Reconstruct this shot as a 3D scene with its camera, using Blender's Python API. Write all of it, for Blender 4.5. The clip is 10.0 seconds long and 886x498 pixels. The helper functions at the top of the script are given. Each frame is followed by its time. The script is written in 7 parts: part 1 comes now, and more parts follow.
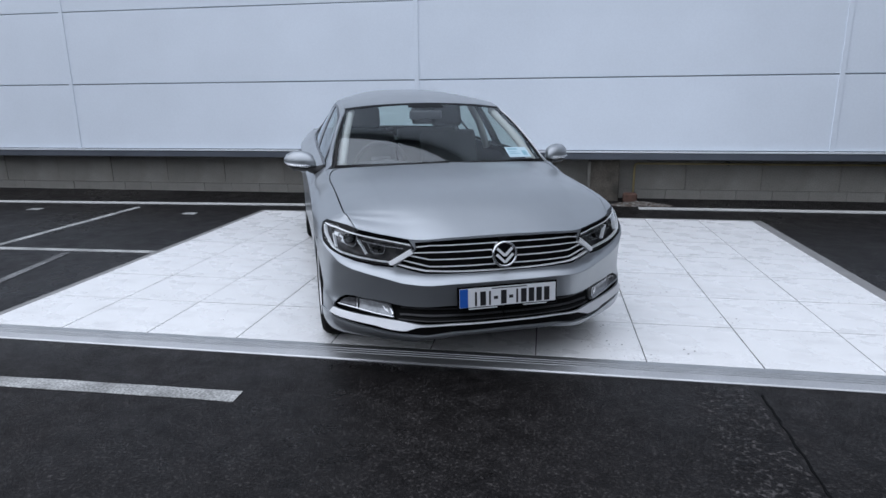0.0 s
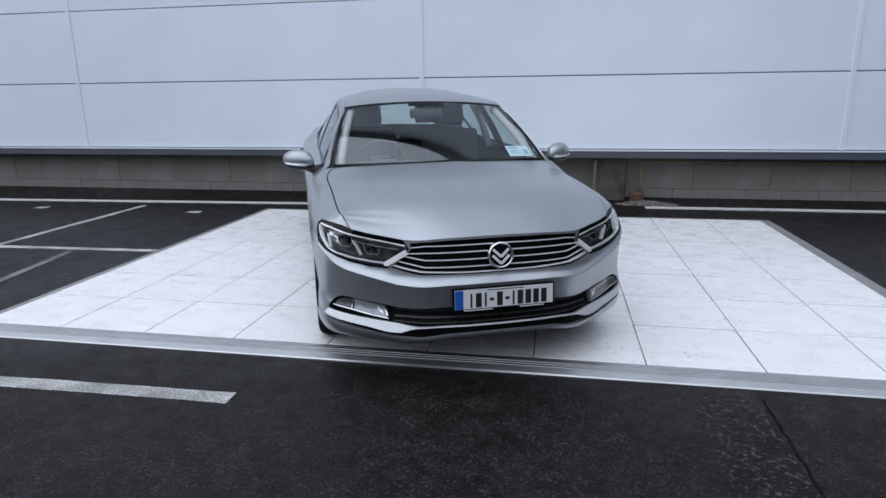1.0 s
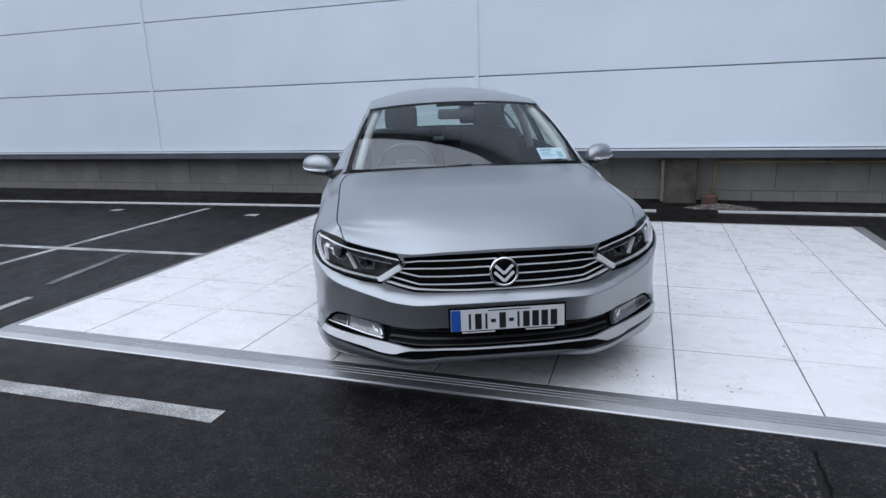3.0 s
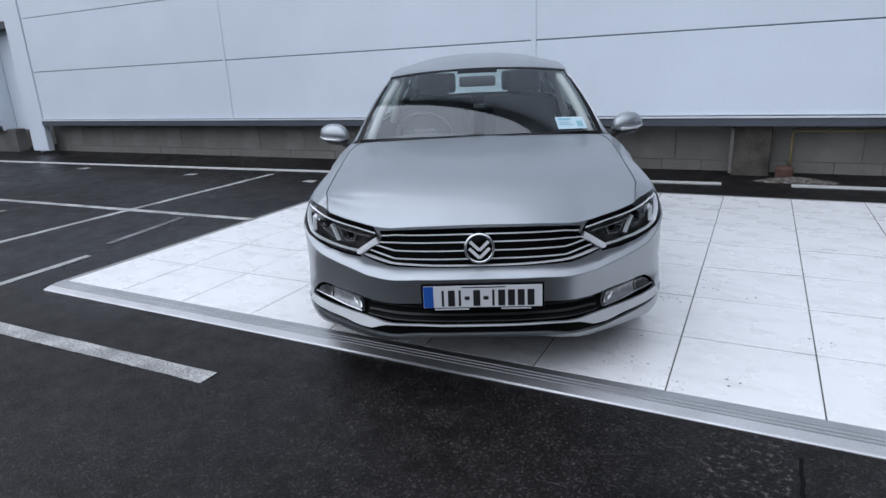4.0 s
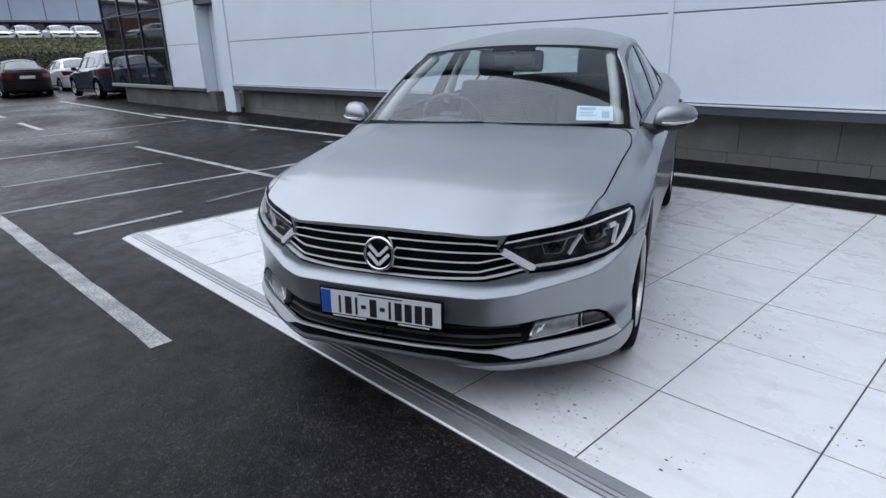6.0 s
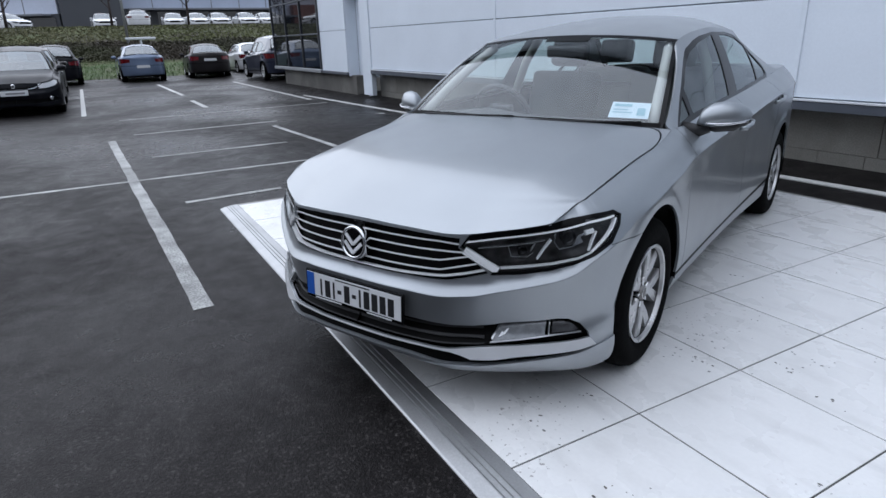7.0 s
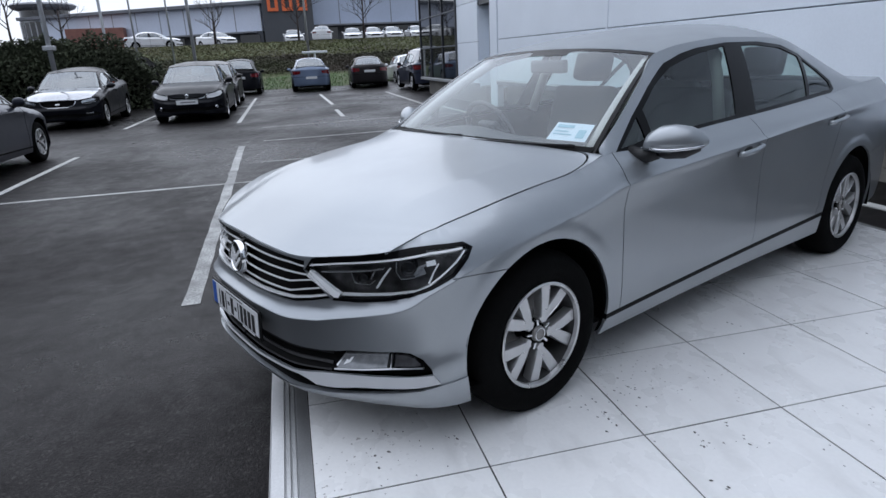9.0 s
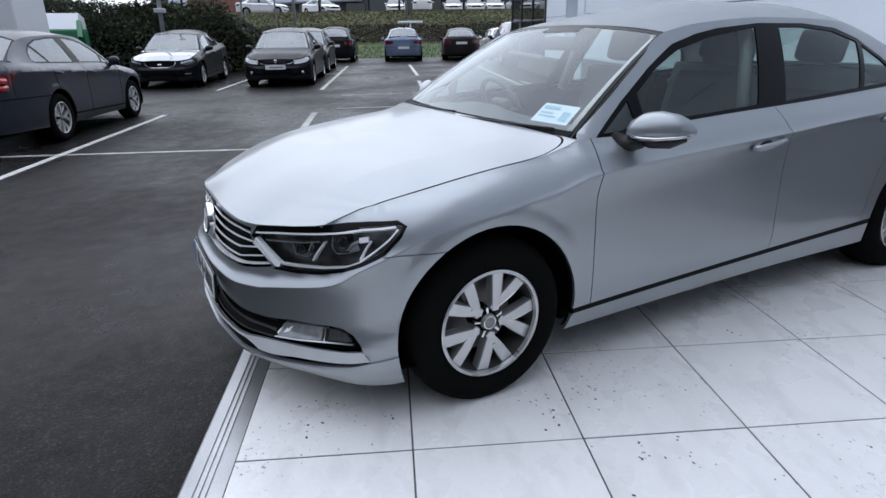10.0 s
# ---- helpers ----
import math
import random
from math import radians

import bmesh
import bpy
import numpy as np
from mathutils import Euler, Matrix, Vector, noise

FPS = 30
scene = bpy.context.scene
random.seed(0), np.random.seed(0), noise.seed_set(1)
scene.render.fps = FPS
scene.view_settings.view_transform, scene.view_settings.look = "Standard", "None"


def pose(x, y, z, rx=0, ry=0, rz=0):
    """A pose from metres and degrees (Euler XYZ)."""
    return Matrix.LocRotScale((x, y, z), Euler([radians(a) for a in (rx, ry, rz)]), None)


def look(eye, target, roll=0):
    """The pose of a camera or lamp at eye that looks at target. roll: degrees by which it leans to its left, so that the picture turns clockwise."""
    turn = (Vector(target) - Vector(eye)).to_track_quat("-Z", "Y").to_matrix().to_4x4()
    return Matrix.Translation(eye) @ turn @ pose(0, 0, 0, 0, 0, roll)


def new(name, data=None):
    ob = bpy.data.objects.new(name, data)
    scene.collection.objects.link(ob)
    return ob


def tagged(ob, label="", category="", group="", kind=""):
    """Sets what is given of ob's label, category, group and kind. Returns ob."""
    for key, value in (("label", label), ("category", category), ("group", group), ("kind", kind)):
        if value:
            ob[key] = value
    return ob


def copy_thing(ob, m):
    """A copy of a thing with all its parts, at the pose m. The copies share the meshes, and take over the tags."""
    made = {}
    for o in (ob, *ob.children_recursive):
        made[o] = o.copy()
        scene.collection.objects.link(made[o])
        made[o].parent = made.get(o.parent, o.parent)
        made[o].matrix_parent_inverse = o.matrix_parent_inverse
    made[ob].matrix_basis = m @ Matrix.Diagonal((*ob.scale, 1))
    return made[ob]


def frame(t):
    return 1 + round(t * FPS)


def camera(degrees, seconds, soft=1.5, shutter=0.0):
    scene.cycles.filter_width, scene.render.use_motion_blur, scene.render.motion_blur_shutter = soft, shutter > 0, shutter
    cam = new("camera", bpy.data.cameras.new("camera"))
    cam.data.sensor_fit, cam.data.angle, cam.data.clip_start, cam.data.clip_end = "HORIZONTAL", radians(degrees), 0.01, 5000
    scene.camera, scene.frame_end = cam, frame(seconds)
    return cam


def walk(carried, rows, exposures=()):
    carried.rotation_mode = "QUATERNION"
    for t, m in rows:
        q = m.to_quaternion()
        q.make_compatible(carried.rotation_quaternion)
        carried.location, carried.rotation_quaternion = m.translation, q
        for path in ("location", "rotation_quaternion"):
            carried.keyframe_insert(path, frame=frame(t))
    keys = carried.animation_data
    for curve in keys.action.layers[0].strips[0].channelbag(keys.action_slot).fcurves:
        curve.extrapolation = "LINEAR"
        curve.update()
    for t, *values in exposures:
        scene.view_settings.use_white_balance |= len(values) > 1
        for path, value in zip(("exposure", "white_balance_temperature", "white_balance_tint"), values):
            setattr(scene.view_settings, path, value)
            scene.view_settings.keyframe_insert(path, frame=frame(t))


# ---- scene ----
# ---- camera ----
cam = camera(72.0, 10.0)
PATH = [
    (0, (0.042, 0.214, 1.396), (-0.281, 2.129, 0.92), -0.5),
    (0.5, (0.055, 0.231, 1.395), (-0.261, 2.147, 0.917), -0.3),
    (1, (0.107, 0.27, 1.399), (-0.248, 2.178, 0.917), -0.6),
    (1.5, (0.158, 0.314, 1.39), (-0.24, 2.205, 0.873), -0.5),
    (2, (0.191, 0.385, 1.395), (-0.263, 2.267, 0.891), -0.5),
    (2.5, (0.267, 0.537, 1.393), (-0.248, 2.413, 0.932), -0.4),
    (4, (0.882, 0.916, 1.388), (-0.007, 2.614, 0.817), -2.7),
    (4.5, (1.05, 1.163, 1.37), (0.069, 2.792, 0.749), 0.6),
    (5, (1.246, 1.361, 1.374), (0.131, 2.891, 0.729), -1.6),
    (6.5, (1.807, 2.161, 1.362), (0.291, 3.297, 0.721), -1.1),
    (7, (2.004, 2.419, 1.378), (0.354, 3.341, 0.725), -1.7),
    (7.5, (2.106, 2.698, 1.36), (0.403, 3.543, 0.739), -0.7),
    (8, (2.177, 2.962, 1.365), (0.43, 3.693, 0.721), -0.9),
    (8.5, (2.291, 3.228, 1.38), (0.46, 3.706, 0.731), -1.2),
    (9, (2.334, 3.487, 1.374), (0.481, 3.93, 0.766), -2.6),
    (9.5, (2.315, 3.749, 1.369), (0.456, 4.118, 0.731), -2.0),
    (10, (2.365, 3.999, 1.358), (0.489, 4.154, 0.682), -0.8),
]
walk(cam, [(t, look(eye, target, roll)) for t, eye, target, roll in PATH], [(0.0, 0.57, 6100, 10.0), (5.0, 0.62, 6100, 10.0), (6.5, 0.52, 6100, 10.0), (7.5, 0.66, 6100, 10.0), (8.0, 0.48, 6100, 10.0), (8.5, 0.57, 6100, 10.0), (9.0, 0.50, 6100, 10.0), (9.5, 0.50, 6100, 10.0), (10.0, 0.64, 6100, 10.0)])

# ---- light ----
SUN_ELEV, SUN_TURN = radians(38), radians(272)
world = bpy.data.worlds.new("world")
scene.world = world
world.use_nodes = True
wn, wl = world.node_tree.nodes, world.node_tree.links
wn.clear()
w_out = wn.new("ShaderNodeOutputWorld")
w_bg = wn.new("ShaderNodeBackground")
w_sky = wn.new("ShaderNodeTexSky")
w_sky.sky_type = "NISHITA"
w_sky.sun_disc = False
w_sky.sun_elevation, w_sky.sun_rotation = SUN_ELEV, SUN_TURN
w_sky.air_density, w_sky.dust_density, w_sky.ozone_density = 1.0, 0.3, 1.0
# an overcast deck of cloud over the clear sky
w_co = wn.new("ShaderNodeTexCoord")
w_map = wn.new("ShaderNodeMapping")
w_map.inputs["Scale"].default_value = (1.0, 1.0, 3.0)
w_noise = wn.new("ShaderNodeTexNoise")
w_noise.inputs["Scale"].default_value = 2.2
w_noise.inputs["Detail"].default_value = 5.0
w_ramp = wn.new("ShaderNodeValToRGB")
w_ramp.color_ramp.elements[0].position, w_ramp.color_ramp.elements[0].color = 0.3, (6.6, 7.0, 8.0, 1)
w_ramp.color_ramp.elements[1].position, w_ramp.color_ramp.elements[1].color = 0.7, (9.4, 9.6, 10.2, 1)
w_mix = wn.new("ShaderNodeMix")
w_mix.data_type = "RGBA"
w_mix.inputs[0].default_value = 0.94
wl.new(w_co.outputs["Generated"], w_map.inputs["Vector"])
wl.new(w_map.outputs["Vector"], w_noise.inputs["Vector"])
wl.new(w_noise.outputs["Fac"], w_ramp.inputs["Fac"])
wl.new(w_sky.outputs["Color"], w_mix.inputs[6])
wl.new(w_ramp.outputs["Color"], w_mix.inputs[7])
# a deck of cloud is brighter overhead than at the horizon
w_sep = wn.new("ShaderNodeSeparateXYZ")
w_up = wn.new("ShaderNodeMapRange")
w_up.inputs[1].default_value, w_up.inputs[2].default_value, w_up.inputs[3].default_value, w_up.inputs[4].default_value = 0.0, 1.0, 0.72, 1.45
w_mul = wn.new("ShaderNodeVectorMath")
w_mul.operation = "SCALE"
wl.new(w_co.outputs["Generated"], w_sep.inputs[0])
wl.new(w_sep.outputs[2], w_up.inputs[0])
wl.new(w_mix.outputs[2], w_mul.inputs[0])
# and towards the sun behind it
w_dot = wn.new("ShaderNodeVectorMath")
w_dot.operation = "DOT_PRODUCT"
w_dot.inputs[1].default_value = (math.sin(SUN_TURN) * math.cos(SUN_ELEV), math.cos(SUN_TURN) * math.cos(SUN_ELEV), math.sin(SUN_ELEV))
w_glow = wn.new("ShaderNodeMapRange")
w_glow.interpolation_type = "SMOOTHSTEP"
w_glow.inputs[1].default_value, w_glow.inputs[2].default_value, w_glow.inputs[3].default_value, w_glow.inputs[4].default_value = -0.6, 1.0, 0.74, 1.34
w_both = wn.new("ShaderNodeMath")
w_both.operation = "MULTIPLY"
wl.new(w_co.outputs["Generated"], w_dot.inputs[0])
wl.new(w_dot.outputs["Value"], w_glow.inputs[0])
wl.new(w_up.outputs[0], w_both.inputs[0])
wl.new(w_glow.outputs[0], w_both.inputs[1])
wl.new(w_both.outputs[0], w_mul.inputs["Scale"])
wl.new(w_mul.outputs[0], w_bg.inputs["Color"])
w_bg.inputs["Strength"].default_value = 0.085
wl.new(w_bg.outputs["Background"], w_out.inputs["Surface"])

sun_data = bpy.data.lights.new("sun", "SUN")
sun_data.energy, sun_data.angle, sun_data.color = 0.3, radians(90), (1.0, 0.985, 0.96)
sun = new("sun", sun_data)
sun.matrix_world = look((0, 0, 30), Vector((0, 0, 30)) - Vector((math.sin(SUN_TURN) * math.cos(SUN_ELEV), math.cos(SUN_TURN) * math.cos(SUN_ELEV), math.sin(SUN_ELEV))))


# ---- materials ----
def material(name, base, rough=0.6, metal=0.0, vary=0.0, scale=4.0, grain=0.0, grain_scale=60.0, bump=0.0, bump_scale=80.0,
             rough_vary=0.0, coat=0.0, coat_rough=0.05, random_tint=0.0, island=False, second=None, spec=None):
    """A surface with broad variation, fine grain, relief and uneven gloss, in object space."""
    m = bpy.data.materials.new(name)
    m.use_nodes = True
    nt = m.node_tree
    n, l = nt.nodes, nt.links
    b = n["Principled BSDF"]
    b.inputs["Roughness"].default_value, b.inputs["Metallic"].default_value = rough, metal
    b.inputs["Coat Weight"].default_value, b.inputs["Coat Roughness"].default_value = coat, coat_rough
    if spec is not None:
        b.inputs["Specular IOR Level"].default_value = spec
    co = n.new("ShaderNodeTexCoord")

    def noise_at(s, detail=4.0):
        t = n.new("ShaderNodeTexNoise")
        t.inputs["Scale"].default_value, t.inputs["Detail"].default_value = s, detail
        l.new(co.outputs["Object"], t.inputs["Vector"])
        return t.outputs["Fac"]

    def mapped(fac, lo, hi, a=0.3, z=0.7):
        r = n.new("ShaderNodeMapRange")
        r.inputs[1].default_value, r.inputs[2].default_value, r.inputs[3].default_value, r.inputs[4].default_value = a, z, lo, hi
        l.new(fac, r.inputs[0])
        return r.outputs[0]

    colour = n.new("ShaderNodeRGB")
    colour.outputs[0].default_value = (*base, 1)
    out = colour.outputs[0]

    def times(out, value):
        v = n.new("ShaderNodeHueSaturation")
        l.new(out, v.inputs["Color"])
        l.new(value, v.inputs["Value"])
        return v.outputs["Color"]
    if second is not None:
        mx = n.new("ShaderNodeMix")
        mx.data_type = "RGBA"
        l.new(mapped(noise_at(scale * 0.6, 6.0), 0, 1, 0.42, 0.6), mx.inputs[0])
        l.new(out, mx.inputs[6])
        mx.inputs[7].default_value = (*second, 1)
        out = mx.outputs[2]
    if vary:
        out = times(out, mapped(noise_at(scale), 1 - vary, 1 + vary))
    if grain:
        out = times(out, mapped(noise_at(grain_scale, 2.0), 1 - grain, 1 + grain))
    if random_tint:
        if island:
            g = n.new("ShaderNodeNewGeometry")
            rnd = g.outputs["Random Per Island"]
        else:
            g = n.new("ShaderNodeObjectInfo")
            rnd = g.outputs["Random"]
        out = times(out, mapped(rnd, 1 - random_tint, 1 + random_tint, 0, 1))
    l.new(out, b.inputs["Base Color"])
    if rough_vary:
        l.new(mapped(noise_at(scale * 1.7), max(0.02, rough - rough_vary), min(1, rough + rough_vary)), b.inputs["Roughness"])
    if bump:
        bn = n.new("ShaderNodeBump")
        bn.inputs["Strength"].default_value, bn.inputs["Distance"].default_value = bump, 0.01
        l.new(noise_at(bump_scale, 3.0), bn.inputs["Height"])
        l.new(bn.outputs[0], b.inputs["Normal"])
    return m


def glass(name, tint, rough=0.0, index=1.6):
    """A pane: a clear sheet that mirrors by its angle, tinted."""
    m = bpy.data.materials.new(name)
    m.use_nodes = True
    n, l = m.node_tree.nodes, m.node_tree.links
    n.clear()
    o = n.new("ShaderNodeOutputMaterial")
    mix = n.new("ShaderNodeMixShader")
    tr = n.new("ShaderNodeBsdfTransparent")
    tr.inputs[0].default_value = (*tint, 1)
    gl = n.new("ShaderNodeBsdfGlossy")
    gl.inputs["Roughness"].default_value = rough
    gl.inputs["Color"].default_value = (0.93, 0.97, 1.0, 1)
    # mirroring by the angle, alike from within and without
    lw = n.new("ShaderNodeLayerWeight")
    lw.inputs["Blend"].default_value = 0.5
    steep = n.new("ShaderNodeMath")
    steep.operation = "POWER"
    steep.inputs[1].default_value = 5.0
    amount = n.new("ShaderNodeMapRange")
    amount.inputs[3].default_value, amount.inputs[4].default_value = ((index - 1) / (index + 1)) ** 2, 1.0
    l.new(lw.outputs["Facing"], steep.inputs[0])
    l.new(steep.outputs[0], amount.inputs[0])
    l.new(amount.outputs[0], mix.inputs[0])
    l.new(tr.outputs[0], mix.inputs[1])
    l.new(gl.outputs[0], mix.inputs[2])
    l.new(mix.outputs[0], o.inputs[0])
    return m


M = {}
M["cladding"] = material("white_cladding", (0.79, 0.85, 0.92), 0.42, vary=0.03, scale=0.9, grain=0.015, grain_scale=40, rough_vary=0.06, random_tint=0.012)
M["joint"] = material("joint_filler", (0.30, 0.33, 0.38), 0.7, vary=0.1, scale=3)
M["flashing"] = material("grey_flashing", (0.085, 0.095, 0.115), 0.45, vary=0.1, scale=3, rough_vary=0.1)
M["block"] = material("concrete_block", (0.285, 0.272, 0.245), 0.9, vary=0.30, scale=1.3, grain=0.14, grain_scale=70, bump=0.4, bump_scale=90, random_tint=0.05, second=(0.20, 0.188, 0.166))
M["damp_block"] = material("damp_concrete", (0.135, 0.128, 0.115), 0.85, vary=0.3, scale=1.5, grain=0.14, grain_scale=70, bump=0.4, bump_scale=90, second=(0.10, 0.096, 0.086))
M["mortar"] = material("mortar", (0.235, 0.223, 0.20), 0.95, vary=0.3, scale=3, bump=0.4)
M["tar"] = material("tar", (0.003, 0.003, 0.003), 0.7, vary=0.2, scale=20, spec=0.1)
M["grout"] = material("dark_grout", (0.075, 0.073, 0.07), 0.85, vary=0.25, scale=5)
M["alu"] = material("ribbed_aluminium", (0.47, 0.475, 0.48), 0.42, metal=0.85, vary=0.08, scale=4, grain=0.06, grain_scale=120, rough_vary=0.06)
M["steeledge"] = material("edge_strip", (0.30, 0.29, 0.28), 0.5, metal=0.5, vary=0.15, scale=6)
M["paint"] = material("road_paint", (0.42, 0.42, 0.405), 0.7, vary=0.22, scale=4, grain=0.45, grain_scale=80, bump=0.4, second=(0.26, 0.26, 0.25))
M["paint_new"] = material("fresh_road_paint", (0.52, 0.52, 0.50), 0.65, vary=0.12, scale=7, grain=0.12, grain_scale=60, bump=0.2)
M["paint_old"] = material("worn_road_paint", (0.17, 0.17, 0.17), 0.75, vary=0.25, scale=6, grain=0.35, grain_scale=50, second=(0.08, 0.08, 0.08))
M["grass"] = material("grass_ground", (0.055, 0.09, 0.026), 0.95, vary=0.3, scale=1.5, grain=0.3, grain_scale=25, second=(0.075, 0.085, 0.035))
M["bank"] = material("rough_bank", (0.045, 0.038, 0.026), 0.95, vary=0.3, scale=0.35, grain=0.3, grain_scale=6, second=(0.07, 0.085, 0.03))
M["yellow"] = material("yellow_pipe", (0.34, 0.275, 0.13), 0.55, vary=0.2, scale=6)
M["white_metal"] = material("white_metal", (0.68, 0.70, 0.73), 0.45, vary=0.05, scale=3)
M["dark_frame"] = material("dark_frame", (0.035, 0.038, 0.045), 0.4, vary=0.15, scale=5)
M["dark_glass"] = material("dark_glass", (0.012, 0.014, 0.018), 0.03, spec=0.9)
M["silver_frame"] = material("silver_frame", (0.42, 0.43, 0.45), 0.4, metal=0.7, vary=0.05)
M["mast"] = material("galvanised_mast", (0.42, 0.43, 0.45), 0.5, metal=0.4, vary=0.1, scale=2)
M["rust"] = material("rusty_lid", (0.10, 0.055, 0.04), 0.85, vary=0.3, scale=9, bump=0.4)
M["debris"] = material("wet_debris", (0.085, 0.066, 0.052), 0.8, vary=0.5, scale=30, bump=0.6, second=(0.19, 0.18, 0.165))


def asphalt_material(name="wet_asphalt", coarse=1.0, stone=0.036):
    """Damp asphalt: dark binder, paler stones, glossier and drier patches."""
    m = material(name, (0.0088, 0.0081, 0.0079), 0.5, vary=0.25, scale=0.7, second=(0.0070, 0.0065, 0.0065), spec=0.125)
    m.node_tree.nodes["Principled BSDF"].inputs["Specular Tint"].default_value = (1.0, 0.905, 0.905, 1)
    n, l = m.node_tree.nodes, m.node_tree.links
    b = n["Principled BSDF"]
    co = n.new("ShaderNodeTexCoord")

    def tex(scale, detail, rough=0.5):
        t = n.new("ShaderNodeTexNoise")
        t.inputs["Scale"].default_value, t.inputs["Detail"].default_value, t.inputs["Roughness"].default_value = scale, detail, rough
        l.new(co.outputs["Object"], t.inputs["Vector"])
        return t.outputs["Fac"]

    def ranged(sock, a, z, lo, hi):
        r = n.new("ShaderNodeMapRange")
        r.inputs[1].default_value, r.inputs[2].default_value, r.inputs[3].default_value, r.inputs[4].default_value = a, z, lo, hi
        l.new(sock, r.inputs[0])
        return r.outputs[0]
    old = b.inputs["Base Color"].links[0].from_socket
    stones = n.new("ShaderNodeMix")
    stones.data_type = "RGBA"
    l.new(ranged(tex(75.0 / coarse, 3.0, 0.75), 0.54, 0.64, 0.0, 1.0), stones.inputs[0])
    l.new(old, stones.inputs[6])
    stones.inputs[7].default_value = (stone * 1.16, stone * 1.06, stone * 1.02, 1)
    # worn and grimy blotches a hand to a foot wide
    blotch = n.new("ShaderNodeVectorMath")
    blotch.operation = "SCALE"
    l.new(stones.outputs[2], blotch.inputs[0])
    l.new(ranged(tex(9.0, 6.0, 0.72), 0.36, 0.66, 0.50, 1.60), blotch.inputs["Scale"])
    l.new(blotch.outputs[0], b.inputs["Base Color"])
    patch = tex(0.32, 5.0)
    gloss = n.new("ShaderNodeMath")
    gloss.operation = "ADD"
    l.new(ranged(patch, 0.36, 0.64, 0.24, 0.54), gloss.inputs[0])
    l.new(ranged(tex(5.0, 6.0, 0.72), 0.34, 0.66, -0.09, 0.09), gloss.inputs[1])
    l.new(gloss.outputs[0], b.inputs["Roughness"])
    bn = n.new("ShaderNodeBump")
    bn.inputs["Distance"].default_value = 0.009 * coarse ** 1.5
    l.new(ranged(patch, 0.38, 0.62, 0.35, 0.7), bn.inputs["Strength"])
    l.new(tex(120.0 / coarse, 4.0, 0.65), bn.inputs["Height"])
    l.new(bn.outputs[0], b.inputs["Normal"])
    return m


def tile_material():
    m = material("white_tile", (0.80, 0.795, 0.78), 0.30, vary=0.035, scale=2.5, grain=0.02, grain_scale=60, rough_vary=0.08, random_tint=0.02)
    n, l = m.node_tree.nodes, m.node_tree.links
    b = n["Principled BSDF"]
    old = b.inputs["Base Color"].links[0].from_socket
    geo = n.new("ShaderNodeNewGeometry")
    big = n.new("ShaderNodeTexNoise")
    big.inputs["Scale"].default_value, big.inputs["Detail"].default_value = 1.6, 3.0
    small = n.new("ShaderNodeTexNoise")
    small.inputs["Scale"].default_value, small.inputs["Detail"].default_value = 42.0, 2.0
    dirt = n.new("ShaderNodeTexNoise")
    dirt.inputs["Scale"].default_value, dirt.inputs["Detail"].default_value = 3.2, 6.0
    st = n.new("ShaderNodeMapping")
    st.inputs["Scale"].default_value = (1.0, 2.6, 1.0)
    st.inputs["Rotation"].default_value = (0, 0, 0.5)
    l.new(geo.outputs["Position"], st.inputs["Vector"])
    for t in (big, small):
        l.new(geo.outputs["Position"], t.inputs["Vector"])
    l.new(st.outputs[0], dirt.inputs["Vector"])

    def ranged(sock, a, z, lo=0.0, hi=1.0):
        r = n.new("ShaderNodeMapRange")
        r.inputs[1].default_value, r.inputs[2].default_value, r.inputs[3].default_value, r.inputs[4].default_value = a, z, lo, hi
        l.new(sock, r.inputs[0])
        return r.outputs[0]
    mul = n.new("ShaderNodeMath")
    mul.operation = "MULTIPLY"
    l.new(ranged(big.outputs["Fac"], 0.53, 0.64), mul.inputs[0])
    l.new(ranged(small.outputs["Fac"], 0.645, 0.685), mul.inputs[1])
    mx = n.new("ShaderNodeMix")
    mx.data_type = "RGBA"
    l.new(mul.outputs[0], mx.inputs[0])
    l.new(old, mx.inputs[6])
    mx.inputs[7].default_value = (0.34, 0.32, 0.305, 1)
    mx2 = n.new("ShaderNodeMix")
    mx2.data_type = "RGBA"
    l.new(ranged(dirt.outputs["Fac"], 0.52, 0.78, 0.0, 0.35), mx2.inputs[0])
    l.new(mx.outputs[2], mx2.inputs[6])
    mx2.inputs[7].default_value = (0.42, 0.41, 0.40, 1)
    l.new(mx2.outputs[2], b.inputs["Base Color"])
    return m


M["asphalt"] = asphalt_material()
M["coarse_asphalt"] = asphalt_material("coarse_asphalt", 1.6, 0.062)
M["tile"] = tile_material()


# ---- building blocks ----
def mesh_of(name, bm, mat=None, smooth=False):
    me = bpy.data.meshes.new(name)
    bm.normal_update()
    bm.to_mesh(me)
    bm.free()
    if mat is not None:
        me.materials.append(mat)
    if smooth:
        for p in me.polygons:
            p.use_smooth = True
    return me


def thing(name, bm=None, mat=None, label="", category="", group="", kind="", smooth=False, at=None):
    ob = new(name, mesh_of(name, bm, mat, smooth) if bm is not None else None)
    if at is not None:
        ob.matrix_basis = at
    return tagged(ob, label, category, group, kind)


def part(name, bm, mat, parent, label="", smooth=False, at=None):
    ob = new(name, mesh_of(name, bm, mat, smooth))
    ob.parent = parent
    if at is not None:
        ob.matrix_basis = at
    return tagged(ob, label)


